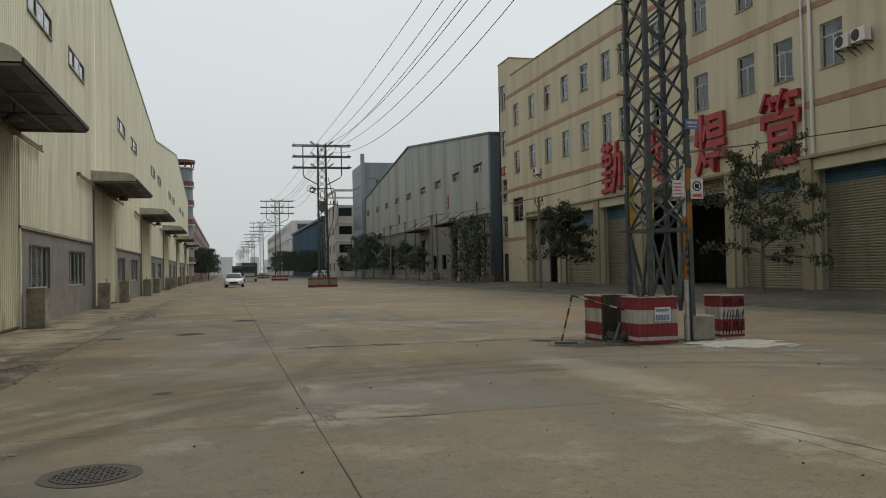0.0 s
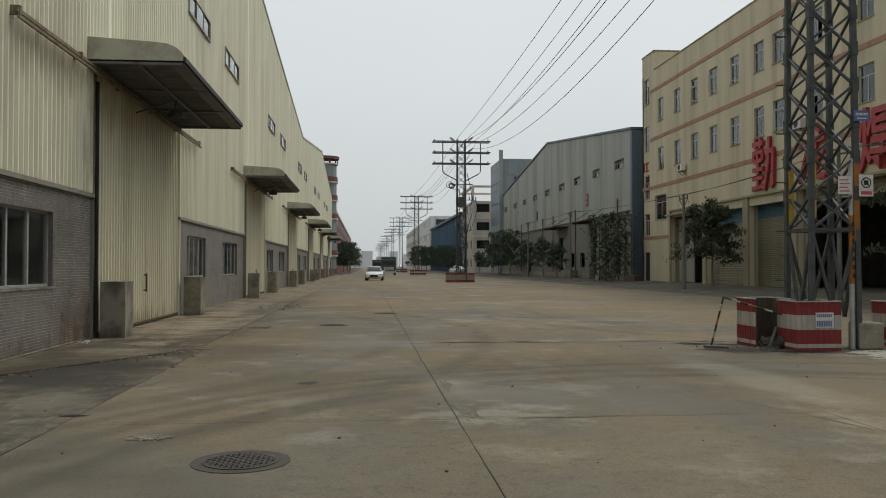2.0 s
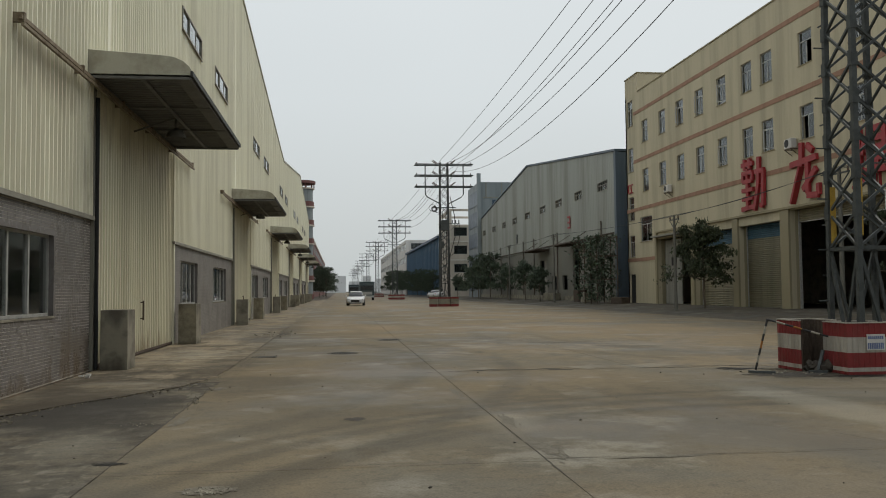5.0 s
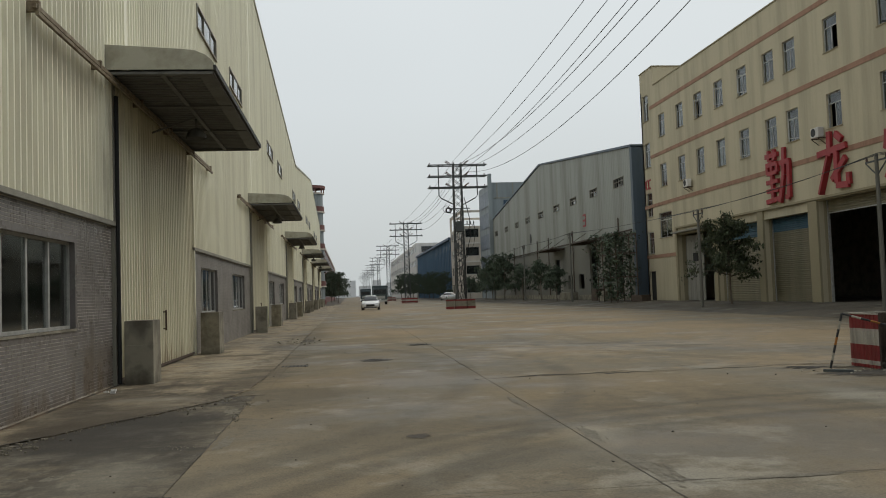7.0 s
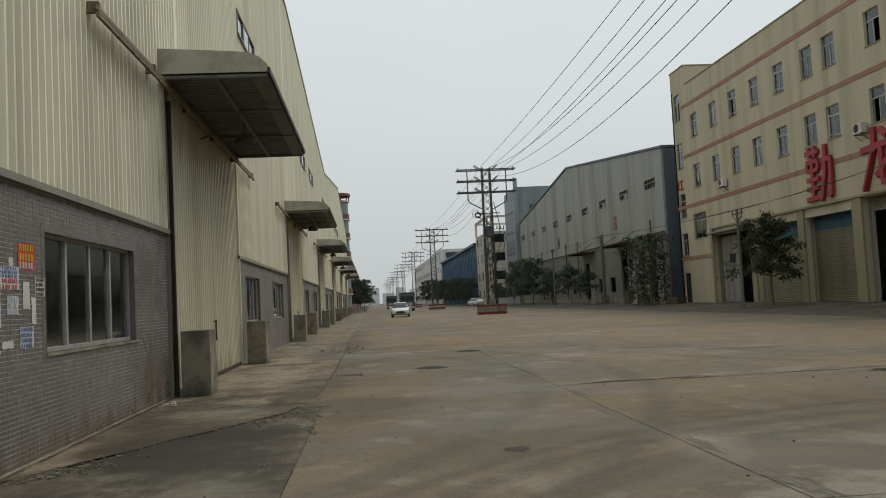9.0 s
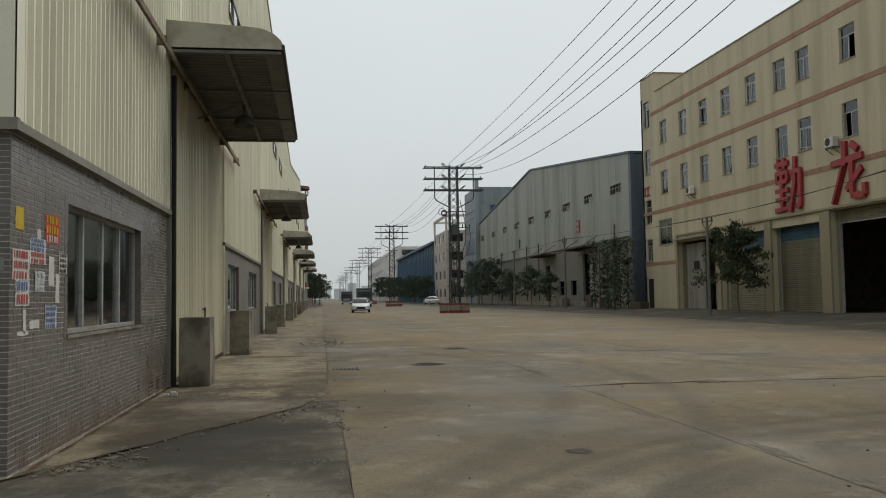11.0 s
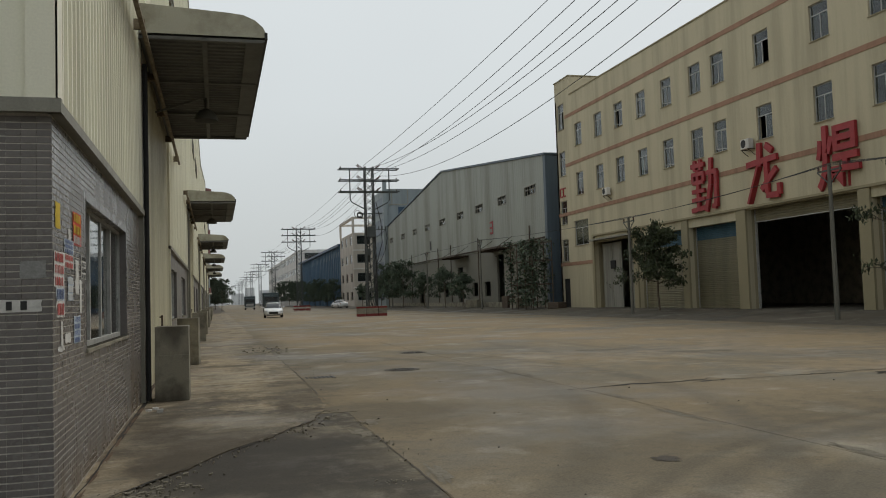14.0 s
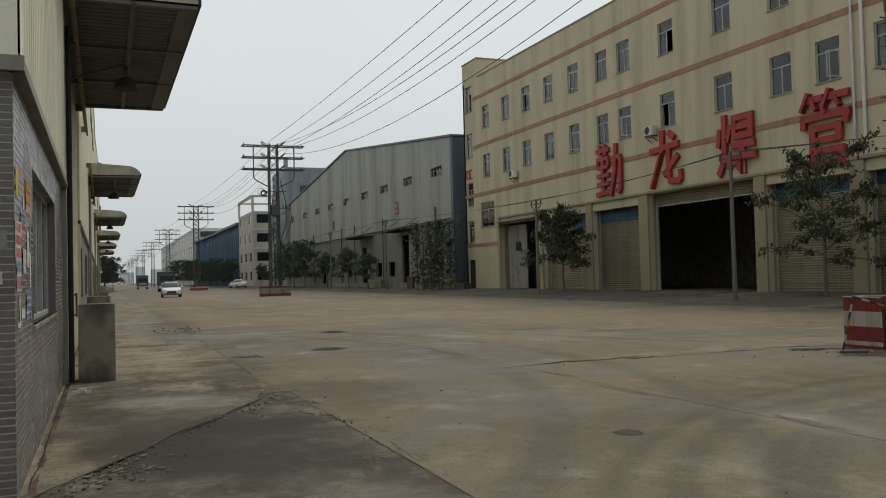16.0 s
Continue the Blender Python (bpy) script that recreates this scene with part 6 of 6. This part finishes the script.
def white_car(at, heading):
    """A saloon that faces along -y before turning."""
    c = thing("car", at, "white five-door car standing on the dusty road", "car", "cars")
    c.rotation_euler = (0, 0, radians(heading))
    sec = lambda y, w, zb, zs, zt: (y, [(w * 0.72, zb), (w * 0.96, zb + 0.08), (w, (zb + zs) / 2), (w * 0.97, zs), (w * 0.86, zt)])
    body = part("body", loft([sec(-2.15, 0.62, 0.32, 0.52, 0.58), sec(-2.05, 0.80, 0.24, 0.60, 0.68), sec(-1.6, 0.88, 0.20, 0.72, 0.82), sec(-0.9, 0.90, 0.20, 0.84, 0.94),
                              sec(0.4, 0.90, 0.20, 0.88, 0.98), sec(1.5, 0.89, 0.22, 0.92, 1.0), sec(2.0, 0.82, 0.28, 0.90, 0.98), sec(2.12, 0.70, 0.36, 0.80, 0.88)]), CARWHITE, c, smooth=True)
    cab = lambda y, w0, z0, w1, z1: (y, [(w0, z0), (w0 * 0.99, z0 + (z1 - z0) * 0.3), (w1, z1 - 0.03), (w1 * 0.8, z1)])
    part("glasshouse", loft([cab(-1.0, 0.78, 0.88, 0.76, 0.95), cab(-0.25, 0.80, 0.92, 0.62, 1.38), cab(0.3, 0.80, 0.92, 0.61, 1.43), cab(1.0, 0.80, 0.94, 0.60, 1.40), cab(1.85, 0.76, 0.95, 0.70, 1.02)]), CARGLASS, c, "dark car windows", smooth=True)
    part("roof", loft([cab(-0.28, 0.60, 1.36, 0.58, 1.41), cab(0.3, 0.61, 1.40, 0.58, 1.455), cab(1.05, 0.60, 1.37, 0.56, 1.42)]), CARWHITE, c, smooth=True)
    part("grille", B(-0.42, 0.42, -2.17, -2.10, 0.36, 0.58), INK, c)
    part("air_intake", B(-0.62, 0.62, -2.13, -2.02, 0.22, 0.33), INK, c)
    for s in (-1, 1):
        part("headlamp", B(s * 0.66 - 0.16, s * 0.66 + 0.16, -2.10, -1.95, 0.56, 0.68), LAMPGLASS, c)
        part("tail_lamp", B(s * 0.66 - 0.16, s * 0.66 + 0.16, 2.0, 2.10, 0.78, 0.90), RED_INK, c)
        part("mirror", bevelled(s * 0.98 - 0.09, s * 0.98 + 0.09, -0.72, -0.60, 0.94, 1.08, 0.03, 1), CARWHITE, c)
        for y in (-1.32, 1.30):
            wheel = part("wheel", tube(bmesh.new(), [(s * 0.70, y, 0.32), (s * 0.905, y, 0.32)], 0.32, 20), TYRE, c)
            part("rim", tube(bmesh.new(), [(s * 0.90, y, 0.32), (s * 0.915, y, 0.32)], 0.22, 16), ALU, wheel)
    return c


white_car((6.5, 86.0, 0.0), -3)
white_car((22.2, 151.0, 0.1), 195)


def truck(at, heading):
    t = thing("truck", at, "dark green flatbed truck with a tarpaulin body", "truck", "trucks")
    t.rotation_euler = (0, 0, radians(heading))
    part("cab", loft([(-3.0, [(1.0, 0.6), (1.12, 0.8), (1.12, 1.6), (1.0, 1.75)]), (-2.8, [(1.0, 0.6), (1.15, 0.8), (1.12, 1.7), (1.0, 2.6)]), (-1.2, [(1.0, 0.6), (1.15, 0.8), (1.15, 1.7), (1.05, 2.65)])]), TRUCK, t)
    part("windscreen", B(-0.95, 0.95, -3.02, -2.86, 1.66, 2.35), CARGLASS, t)
    part("grille", B(-0.8, 0.8, -3.04, -2.98, 0.9, 1.35), ALU, t)
    part("bumper", B(-1.15, 1.15, -3.15, -2.9, 0.45, 0.75), ALU, t)
    part("cargo_body", bevelled(-1.22, 1.22, -1.1, 4.2, 0.95, 3.0, 0.08, 2), TRUCK, t)
    part("chassis", B(-0.5, 0.5, -2.8, 4.1, 0.6, 0.9), INK, t)
    for s in (-1, 1):
        for y in (-2.1, 2.4, 3.4):
            w = part("wheel", tube(bmesh.new(), [(s * 0.78, y, 0.5), (s * 1.12, y, 0.5)], 0.5, 18), TYRE, t)
            part("rim", tube(bmesh.new(), [(s * 1.11, y, 0.5), (s * 1.13, y, 0.5)], 0.28, 12), STEEL, w)
    return t


tr = truck((9.4, 137.0, 0.0), -2)
copy_thing(tr, pose(8.4, 196.0, 0.0, 0, 0, -2))

# ---- posters on the tiled corner ----
def poster(y0, y1, z0, z1, ground_mat_, ink, rows_n, label, x=-0.0035, seed=0):
    p = thing("poster", (x, y0, z0), label, "poster", "pasted posters")
    w, h = y1 - y0, z1 - z0
    r = random.Random(seed)
    bm = bmesh.new()
    grid = [[bm.verts.new((0.002 + 0.004 * r.random() * (i in (0, 4)), w * i / 4 + r.uniform(-0.006, 0.006), h * j / 4 + r.uniform(-0.006, 0.006))) for i in range(5)] for j in range(5)]
    for j in range(4):
        for i in range(4):
            bm.faces.new((grid[j][i], grid[j][i + 1], grid[j + 1][i + 1], grid[j + 1][i]))
    part("sheet", bm, ground_mat_, p)
    if rows_n:
        bm = bmesh.new()
        for k in range(rows_n):
            zc = h * (k + 0.5) / rows_n
            n = 5 + (k * 3) % 5
            for i in range(n):
                a = w * (0.08 + 0.84 * i / n)
                box(bm, 0.0065, 0.0075, a, a + w * 0.84 / n * r.uniform(0.35, 0.7), zc - h * 0.36 / rows_n, zc + h * 0.36 / rows_n)
        tagged(part("print", bm, ink, p), kind="stuff")
    return p


ORANGE_PAPER = mat("orange_paper", (0.56, 0.075, 0.03), 0.8, scale=8, vary=0.1)
YELLOW_PAPER = mat("yellow_paper", (0.58, 0.42, 0.04), 0.8, scale=8, vary=0.1)
PINK_PAPER = mat("faded_red_paper", (0.55, 0.20, 0.18), 0.8, scale=8, vary=0.1)
PALE_BLUE = mat("faded_blue_paper", (0.48, 0.54, 0.60), 0.8, scale=8, vary=0.1)
poster(7.92, 8.12, 2.05, 2.24, YELLOW_PAPER, ORANGE_PAPER, 0, "small yellow paper notice pasted on grey tiles", seed=1)
poster(8.69, 9.12, 2.06, 2.25, ORANGE_PAPER, YELLOW_PAPER, 2, "red-orange printed poster with yellow rows pasted on grey tiles", seed=2)
poster(8.69, 9.12, 1.98, 2.068, RED_INK, PAPER, 1, "red lower strip of a printed poster on grey tiles", seed=3)
poster(8.47, 8.58, 2.00, 2.09, PAPER, INK, 0, "torn white scrap of paper on grey tiles", seed=4)
poster(8.28, 8.71, 1.885, 2.00, PALE_BLUE, BLUE_INK, 3, "pale blue printed notice pasted on grey tiles", seed=5)
poster(8.28, 8.71, 1.77, 1.883, PAPER, RED_INK, 2, "white notice with large red printed bars on grey tiles", seed=6)
poster(7.86, 8.27, 1.62, 1.88, PAPER, RED_INK, 3, "white notice with red printed lines on grey tiles", seed=7)
poster(8.80, 8.97, 1.58, 1.86, PAPER, INK, 0, "narrow blank white paper strip on grey tiles", seed=8)
poster(9.12, 9.37, 1.71, 1.91, PAPER, INK, 4, "white notice with black printed lines on grey tiles", seed=9)
poster(8.42, 8.69, 1.52, 1.71, PALE_BLUE, PAPER, 3, "weathered bluish notice on grey tiles", seed=10)
poster(9.01, 9.13, 1.42, 1.70, PAPER, INK, 0, "torn curling white paper on grey tiles", seed=11)
poster(7.94, 8.28, 1.52, 1.62, PALE_BLUE, BLUE_INK, 1, "blue printed notice pasted on grey tiles", seed=12)
poster(7.94, 8.28, 1.40, 1.518, PAPER, RED_INK, 1, "white notice with red printed bars on grey tiles", seed=13)
poster(8.71, 9.05, 1.18, 1.40, PALE_BLUE, BLUE_INK, 4, "notice with blue printed lines on grey tiles", seed=14)
poster(8.29, 8.55, 1.20, 1.27, PAPER, INK, 0, "torn paper remains on grey tiles", seed=15)
poster(8.12, 8.20, 1.17, 1.37, PAPER, INK, 0, "torn paper remains on grey tiles", seed=16)
poster(7.98, 8.26, 1.15, 1.19, PAPER, INK, 0, "torn paper remains on grey tiles", seed=17)
STICK = mat("grey_paper_remains", (0.26, 0.26, 0.25), 0.9, scale=14, vary=0.2)
e1 = poster(0, 0.17, 0, 0.12, STICK, INK, 0, "grey paper remains on the tiled end wall", seed=18)
e1.matrix_basis = Matrix.Translation((-0.21, Y0 + 0.0035, 1.68)) @ Matrix.Rotation(-math.pi / 2, 4, "Z")
e2 = poster(0, 0.55, 0, 0.085, PAPER, INK, 1, "white strip with black printed bars on the tiled end wall", seed=19)
e2.matrix_basis = Matrix.Translation((-0.62, Y0 + 0.0035, 1.45)) @ Matrix.Rotation(-math.pi / 2, 4, "Z")

# ---- cracks, holes and litter on the ground ----
def crack(points, width, name="crack", material=EARTH, z=0.003, seed=0, label="dark cracked joint in the concrete", step=0.12):
    """A ragged flat strip along points, swelling and thinning."""
    r = random.Random(seed)
    line = []
    for a, b in zip(points, points[1:]):
        a, b = Vector((*a, 0)), Vector((*b, 0))
        n = max(2, int((b - a).length / step))
        line += [a.lerp(b, k / n) for k in range(n)]
    line.append(Vector((*points[-1], 0)))
    bm = bmesh.new()
    prev = None
    for i, p in enumerate(line):
        d = (line[min(i + 1, len(line) - 1)] - line[max(i - 1, 0)]).normalized()
        s = Vector((-d.y, d.x, 0))
        p = p + s * (noise.noise(p * 0.9) * width * 0.9 + r.gauss(0, width * 0.18))
        w = width * max(0.16, noise.noise(p * 1.3) + 0.45) * r.uniform(0.7, 1.2)
        pair = (bm.verts.new(p + s * w / 2 + Vector((0, 0, z))), bm.verts.new(p - s * w / 2 + Vector((0, 0, z))))
        if prev:
            bm.faces.new((prev[0], prev[1], pair[1], pair[0]))
        prev = pair
    ob = part(name, bm, material, road)
    return ob


crack([(6.2, 13.25), (6.7, 13.34), (8.2, 13.42), (8.9, 13.55)], 0.15, seed=1, material=CRACK)
crack([(8.4, 13.30), (9.7, 13.3), (10.9, 13.2), (12.2, 13.35)], 0.17, seed=5, material=CRACK)
crack([(10.9, 13.6), (12.3, 13.15), (12.9, 12.75)], 0.13, seed=2, material=CRACK)
crack([(11.5, 13.0), (12.8, 12.2), (14.2, 11.6)], 0.13, seed=22, material=CRACK)
crack([(6.40, 2.0), (6.40, 5.4), (6.38, 9.0), (6.40, 13.3), (6.42, 24.0), (6.45, 45.0)], 0.013, seed=3)
crack([(6.4, 5.44), (8.2, 5.40), (10.1, 5.42)], 0.014, seed=4)
crack([(2.75, 5.46), (4.6, 5.44), (6.4, 5.43)], 0.010, seed=5)
crack([(2.73, -2.0), (2.73, 5.0), (2.74, 10.4)], 0.022, seed=6)
crack([(-0.05, 7.72), (0.36, 8.48), (0.8, 9.28), (1.65, 10.78), (2.25, 11.88)], 0.038, material=CRACK, z=0.016, seed=7)
crack([(2.60, 13.8), (2.64, 20.0), (2.66, 34.0)], 0.03, z=0.016, seed=8)
crack([(0.04, 8.2), (0.045, 11.0), (0.04, 15.0)], 0.03, z=0.0155, seed=9, material=CRACK, step=0.2)
crack([(9.55, 6.2), (9.9, 5.0), (10.3, 3.4), (10.5, 1.8)], 0.02, seed=10)
PALE = mat("pale_cement_dust", (0.40, 0.385, 0.335), 0.95, scale=7, stain=0.5, vary=0.2)
PALE2 = mat("pale_scrape", (0.215, 0.195, 0.152), 0.95, scale=9, stain=0.6, dark=(0.15, 0.135, 0.105), vary=0.2)

PALE3 = mat("worn_pale_concrete", (0.165, 0.147, 0.112), 0.95, scale=12, stain=0.7, dark=(0.10, 0.088, 0.066), vary=0.25)


def blotch(x, y, rx, ry, material, seed, name="stain", z=0.0045, rot=0.0, holes_=0.35):
    """A ragged flat patch broken up into flakes."""
    r = random.Random(seed)
    bm = bmesh.new()
    n = 44
    ca, sa = math.cos(rot), math.sin(rot)
    for i in range(n):
        for j in range(n):
            u, v = (i + 0.5) / n * 2 - 1, (j + 0.5) / n * 2 - 1
            d = math.hypot(u, v)
            k = noise.noise(Vector((u * 3 + seed, v * 3, 0.0))) + 0.5 * noise.noise(Vector((u * 9 + seed, v * 9, 3.0)))
            if d + 0.55 * k + holes_ > 1.0:
                continue
            q = [(u + a / n * 1.02 + r.uniform(-0.2, 0.2) / n, v + b / n * 1.02 + r.uniform(-0.2, 0.2) / n) for a, b in ((-1, -1), (1, -1), (1, 1), (-1, 1))]
            bm.faces.new([bm.verts.new((x + ca * a * rx - sa * b * ry, y + sa * a * rx + ca * b * ry, z)) for a, b in q])
    return part(name, bm, material, road)


blotch(14.49, 10.5, 1.0, 0.9, PALE, 1, "cement_spill", holes_=0.1)
for i, (x, y, rx, ry, rot) in enumerate(((6.52, 5.9, 0.16, 0.8, 0.05), (6.50, 7.6, 0.12, 0.7, -0.05), (6.30, 10.3, 0.10, 0.8, 0.0), (6.48, 12.2, 0.12, 0.6, 0.1), (6.5, 16.5, 0.2, 1.2, 0.0),
                                        (2.86, 8.2, 0.12, 0.6, 0.0), (2.62, 10.6, 0.16, 0.5, 0.1), (2.85, 11.4, 0.14, 0.4, -0.1), (7.4, 5.36, 0.6, 0.07, 0.0), (8.6, 23.5, 1.4, 0.5, 0.1), (10.5, 21.0, 1.1, 0.35, -0.2), (12.0, 19.0, 1.3, 0.3, -0.3))):
    blotch(x, y, rx, ry, PALE3, 40 + i, "pale_scrape", z=0.0042, rot=rot, holes_=0.42)
# flaked pale chips along the slanting joint of the apron and the long joints
def chips(runs, name, material, seed):
    """Thin irregular flakes of concrete lying in clusters along straight runs: start, end, number, spread, size."""
    r = random.Random(seed)
    bm = bmesh.new()
    for (x0, y0), (x1, y1), n, spread, size in runs:
        d = Vector((x1 - x0, y1 - y0)).normalized()
        for k in range(n):
            t = r.random()
            if noise.noise(Vector((t * 6.0, x0, y0))) < r.uniform(-0.45, 0.25):
                continue
            off = r.gauss(0, spread)
            cx, cy = x0 + (x1 - x0) * t - d.y * off, y0 + (y1 - y0) * t + d.x * off
            L = size * math.exp(r.gauss(-0.5, 0.6))
            z = 0.0132 + 0.002 * r.random()
            ring = []
            for q in range(6):
                a = q * math.pi / 3 + r.uniform(-0.3, 0.3)
                u, v = math.cos(a) * L * r.uniform(0.7, 1.2), math.sin(a) * L * 0.45 * r.uniform(0.6, 1.2)
                ring.append((cx + d.x * u - d.y * v, cy + d.y * u + d.x * v, z))
            top = [bm.verts.new(p) for p in ring]
            low = [bm.verts.new((x, y, 0.0)) for x, y, _ in ring]
            bm.faces.new(top)
            for q in range(6):
                bm.faces.new((low[q], low[(q + 1) % 6], top[(q + 1) % 6], top[q]))
    tagged(part(name, bm, material, road, "thin pale flakes of broken concrete"), kind="stuff")


chips([((0.1, 7.9), (0.8, 9.2), 150, 0.12, 0.028), ((0.8, 9.2), (1.65, 10.7), 70, 0.05, 0.018), ((1.65, 10.7), (2.3, 12.0), 240, 0.17, 0.026), ((2.3, 12.0), (2.55, 13.4), 90, 0.12, 0.022), ((2.55, 13.4), (2.66, 22.0), 120, 0.12, 0.02),
       ((2.74, 8.6), (2.74, 11.6), 70, 0.05, 0.018), ((0.2, 8.2), (0.9, 8.6), 80, 0.14, 0.025)], "concrete_flakes", PALE3, 71)
chips([((0.1, 7.9), (0.8, 9.2), 50, 0.16, 0.014), ((1.6, 10.6), (2.4, 12.2), 60, 0.2, 0.014), ((2.6, 17.0), (2.7, 30.0), 120, 0.2, 0.02)], "dark_crumbs", EARTH, 72)
# rusty silt along the foot of the tiled wall
for i in range(7):
    blotch(0.06, 8.3 + 0.95 * i, 0.05, 0.55, RUST_DIRT, 80 + i, "silt", z=0.0145, holes_=0.42)
blotch(12.14, 11.6, 0.9, 0.55, EARTH, 31, "dirt_patch", holes_=0.3)
blotch(12.9, 11.1, 0.8, 0.25, CRACK, 33, "dirt_patch", holes_=0.45)
blotch(11.7, 12.7, 0.6, 0.3, CRACK, 34, "dirt_patch", holes_=0.5)
blotch(2.6, 28.0, 0.5, 1.6, EARTH, 10, "dirt_patch", holes_=0.3)
blotch(4.82, 8.0, 0.13, 0.16, EARTH, 13, "dirt_patch", holes_=0.2)
blotch(3.68, 4.73, 0.24, 0.14, PALE3, 15, "chipped_concrete", holes_=0.2)
blotch(2.70, 5.85, 0.17, 0.09, CRACK, 16, "dirt_patch", holes_=0.3)


def pebbles(spots_, name, material, label, seed):
    r = random.Random(seed)
    bm = bmesh.new()
    for x, y, sx, sy, n, s0 in spots_:
        for k in range(n):
            s = s0 * r.uniform(0.4, 1.2)
            c = Vector((x + r.gauss(0, sx), y + r.gauss(0, sy), s * 0.35))
            g = bmesh.ops.create_icosphere(bm, subdivisions=1, radius=s, matrix=Matrix.Translation(c) @ Matrix.Diagonal((1, 1, 0.6, 1)))
            for v in g["verts"]:
                v.co += Vector((r.uniform(-1, 1), r.uniform(-1, 1), r.uniform(-1, 1))) * s * 0.3
    tagged(part(name, bm, material), label, "debris", kind="stuff")


pebbles([(3.68, 4.73, 0.09, 0.055, 110, 0.013), (2.5, 8.1, 0.13, 0.06, 26, 0.008), (0.45, 8.5, 0.25, 0.12, 22, 0.010), (2.6, 28, 0.35, 0.9, 30, 0.05), (12.4, 11.9, 0.6, 0.2, 40, 0.025)],
        "concrete_crumbs", BLOCK, "loose grey concrete crumbs on broken spots of the road", 1)
pebbles([(6, 8, 4, 5, 34, 0.014), (9, 5, 3, 3, 16, 0.016), (3, 14, 1.5, 4, 16, 0.014)], "scattered_stones", EARTH, "scattered small dark stones on the road", 2)
bm = bmesh.new()
for i, (x, y) in enumerate(((0.14, 13.8), (0.22, 13.95), (0.30, 13.6))):
    box(bm, x, x + 0.08, y, y + 0.05, 0.012, 0.035 + 0.01 * i)
tagged(part("litter", bm, PAPER), "crumpled white litter beside the tiled wall", "litter", kind="stuff")

# ---- tiles of the near plinth ----
TW, TH = 0.1, 0.05
tile_mesh = {}


def tile_bm(bm, at, axis):
    x, y, z = at
    a, b, d = TW / 2 - 0.0005, TH / 2 - 0.0042, 0.004
    if axis == "x":
        f = lambda u, w, o: (x + o, y + u, z + w)
    else:
        f = lambda u, w, o: (x + u, y - o, z + w)
    i = [bm.verts.new(f(u, w, 0)) for u, w in ((-a, -b), (a, -b), (a, b), (-a, b))]
    o = [bm.verts.new(f(u * 0.97, w * 0.94, d)) for u, w in ((-a, -b), (a, -b), (a, b), (-a, b))]
    bm.faces.new(o)
    for k in range(4):
        j = (k + 1) % 4
        bm.faces.new((i[k], i[j], o[j], o[k]))


for axis in "xy":
    bm = bmesh.new()
    tile_bm(bm, (0, 0, 0), axis)
    me = bpy.data.meshes.new("tile")
    bm.to_mesh(me)
    bm.free()
    me.materials.append(TILE)
    tile_mesh[axis] = me
rest = {"x": bmesh.new(), "y": bmesh.new()}
rows_z = [0.03 + TH * (k + 0.5) for k in range(56)]
for z in rows_z:
    for c in range(73):
        y = Y0 + TW * (c + 0.5)
        if 9.36 < y < 12.94 and 1.05 < z < 2.46:
            continue
        if c < 7 and 0.95 < z < 2.0:
            t = new("tile", tile_mesh["x"])
            t.location = (-0.008 + random.uniform(-0.0008, 0.0008), y, z)
            t.parent = hall
        else:
            tile_bm(rest["x"], (-0.008 + random.uniform(-0.0008, 0.0008), y, z), "x")
    for c in range(60):
        x = -TW * (c + 0.5)
        if c < 7 and 0.95 < z < 2.0:
            t = new("tile", tile_mesh["y"])
            t.location = (x, Y0 + 0.008 + random.uniform(-0.0008, 0.0008), z)
            t.parent = hall
        else:
            tile_bm(rest["y"], (x, Y0 + 0.008 + random.uniform(-0.0008, 0.0008), z), "y")
for k in rest:
    tagged(part("tiles", rest[k], TILE, hall, "small grey glazed facing tiles with pale joints"), kind="stuff")
part("corner_bead", B(-0.0078, -0.0042, Y0 + 0.0042, Y0 + 0.008, 0.03, PLINTH - 0.03), GROUT, hall)
part("drain_slot", B(0.025, 0.085, 11.3, 15.0, 0.0, 0.0135), CRACK, pavement_left)
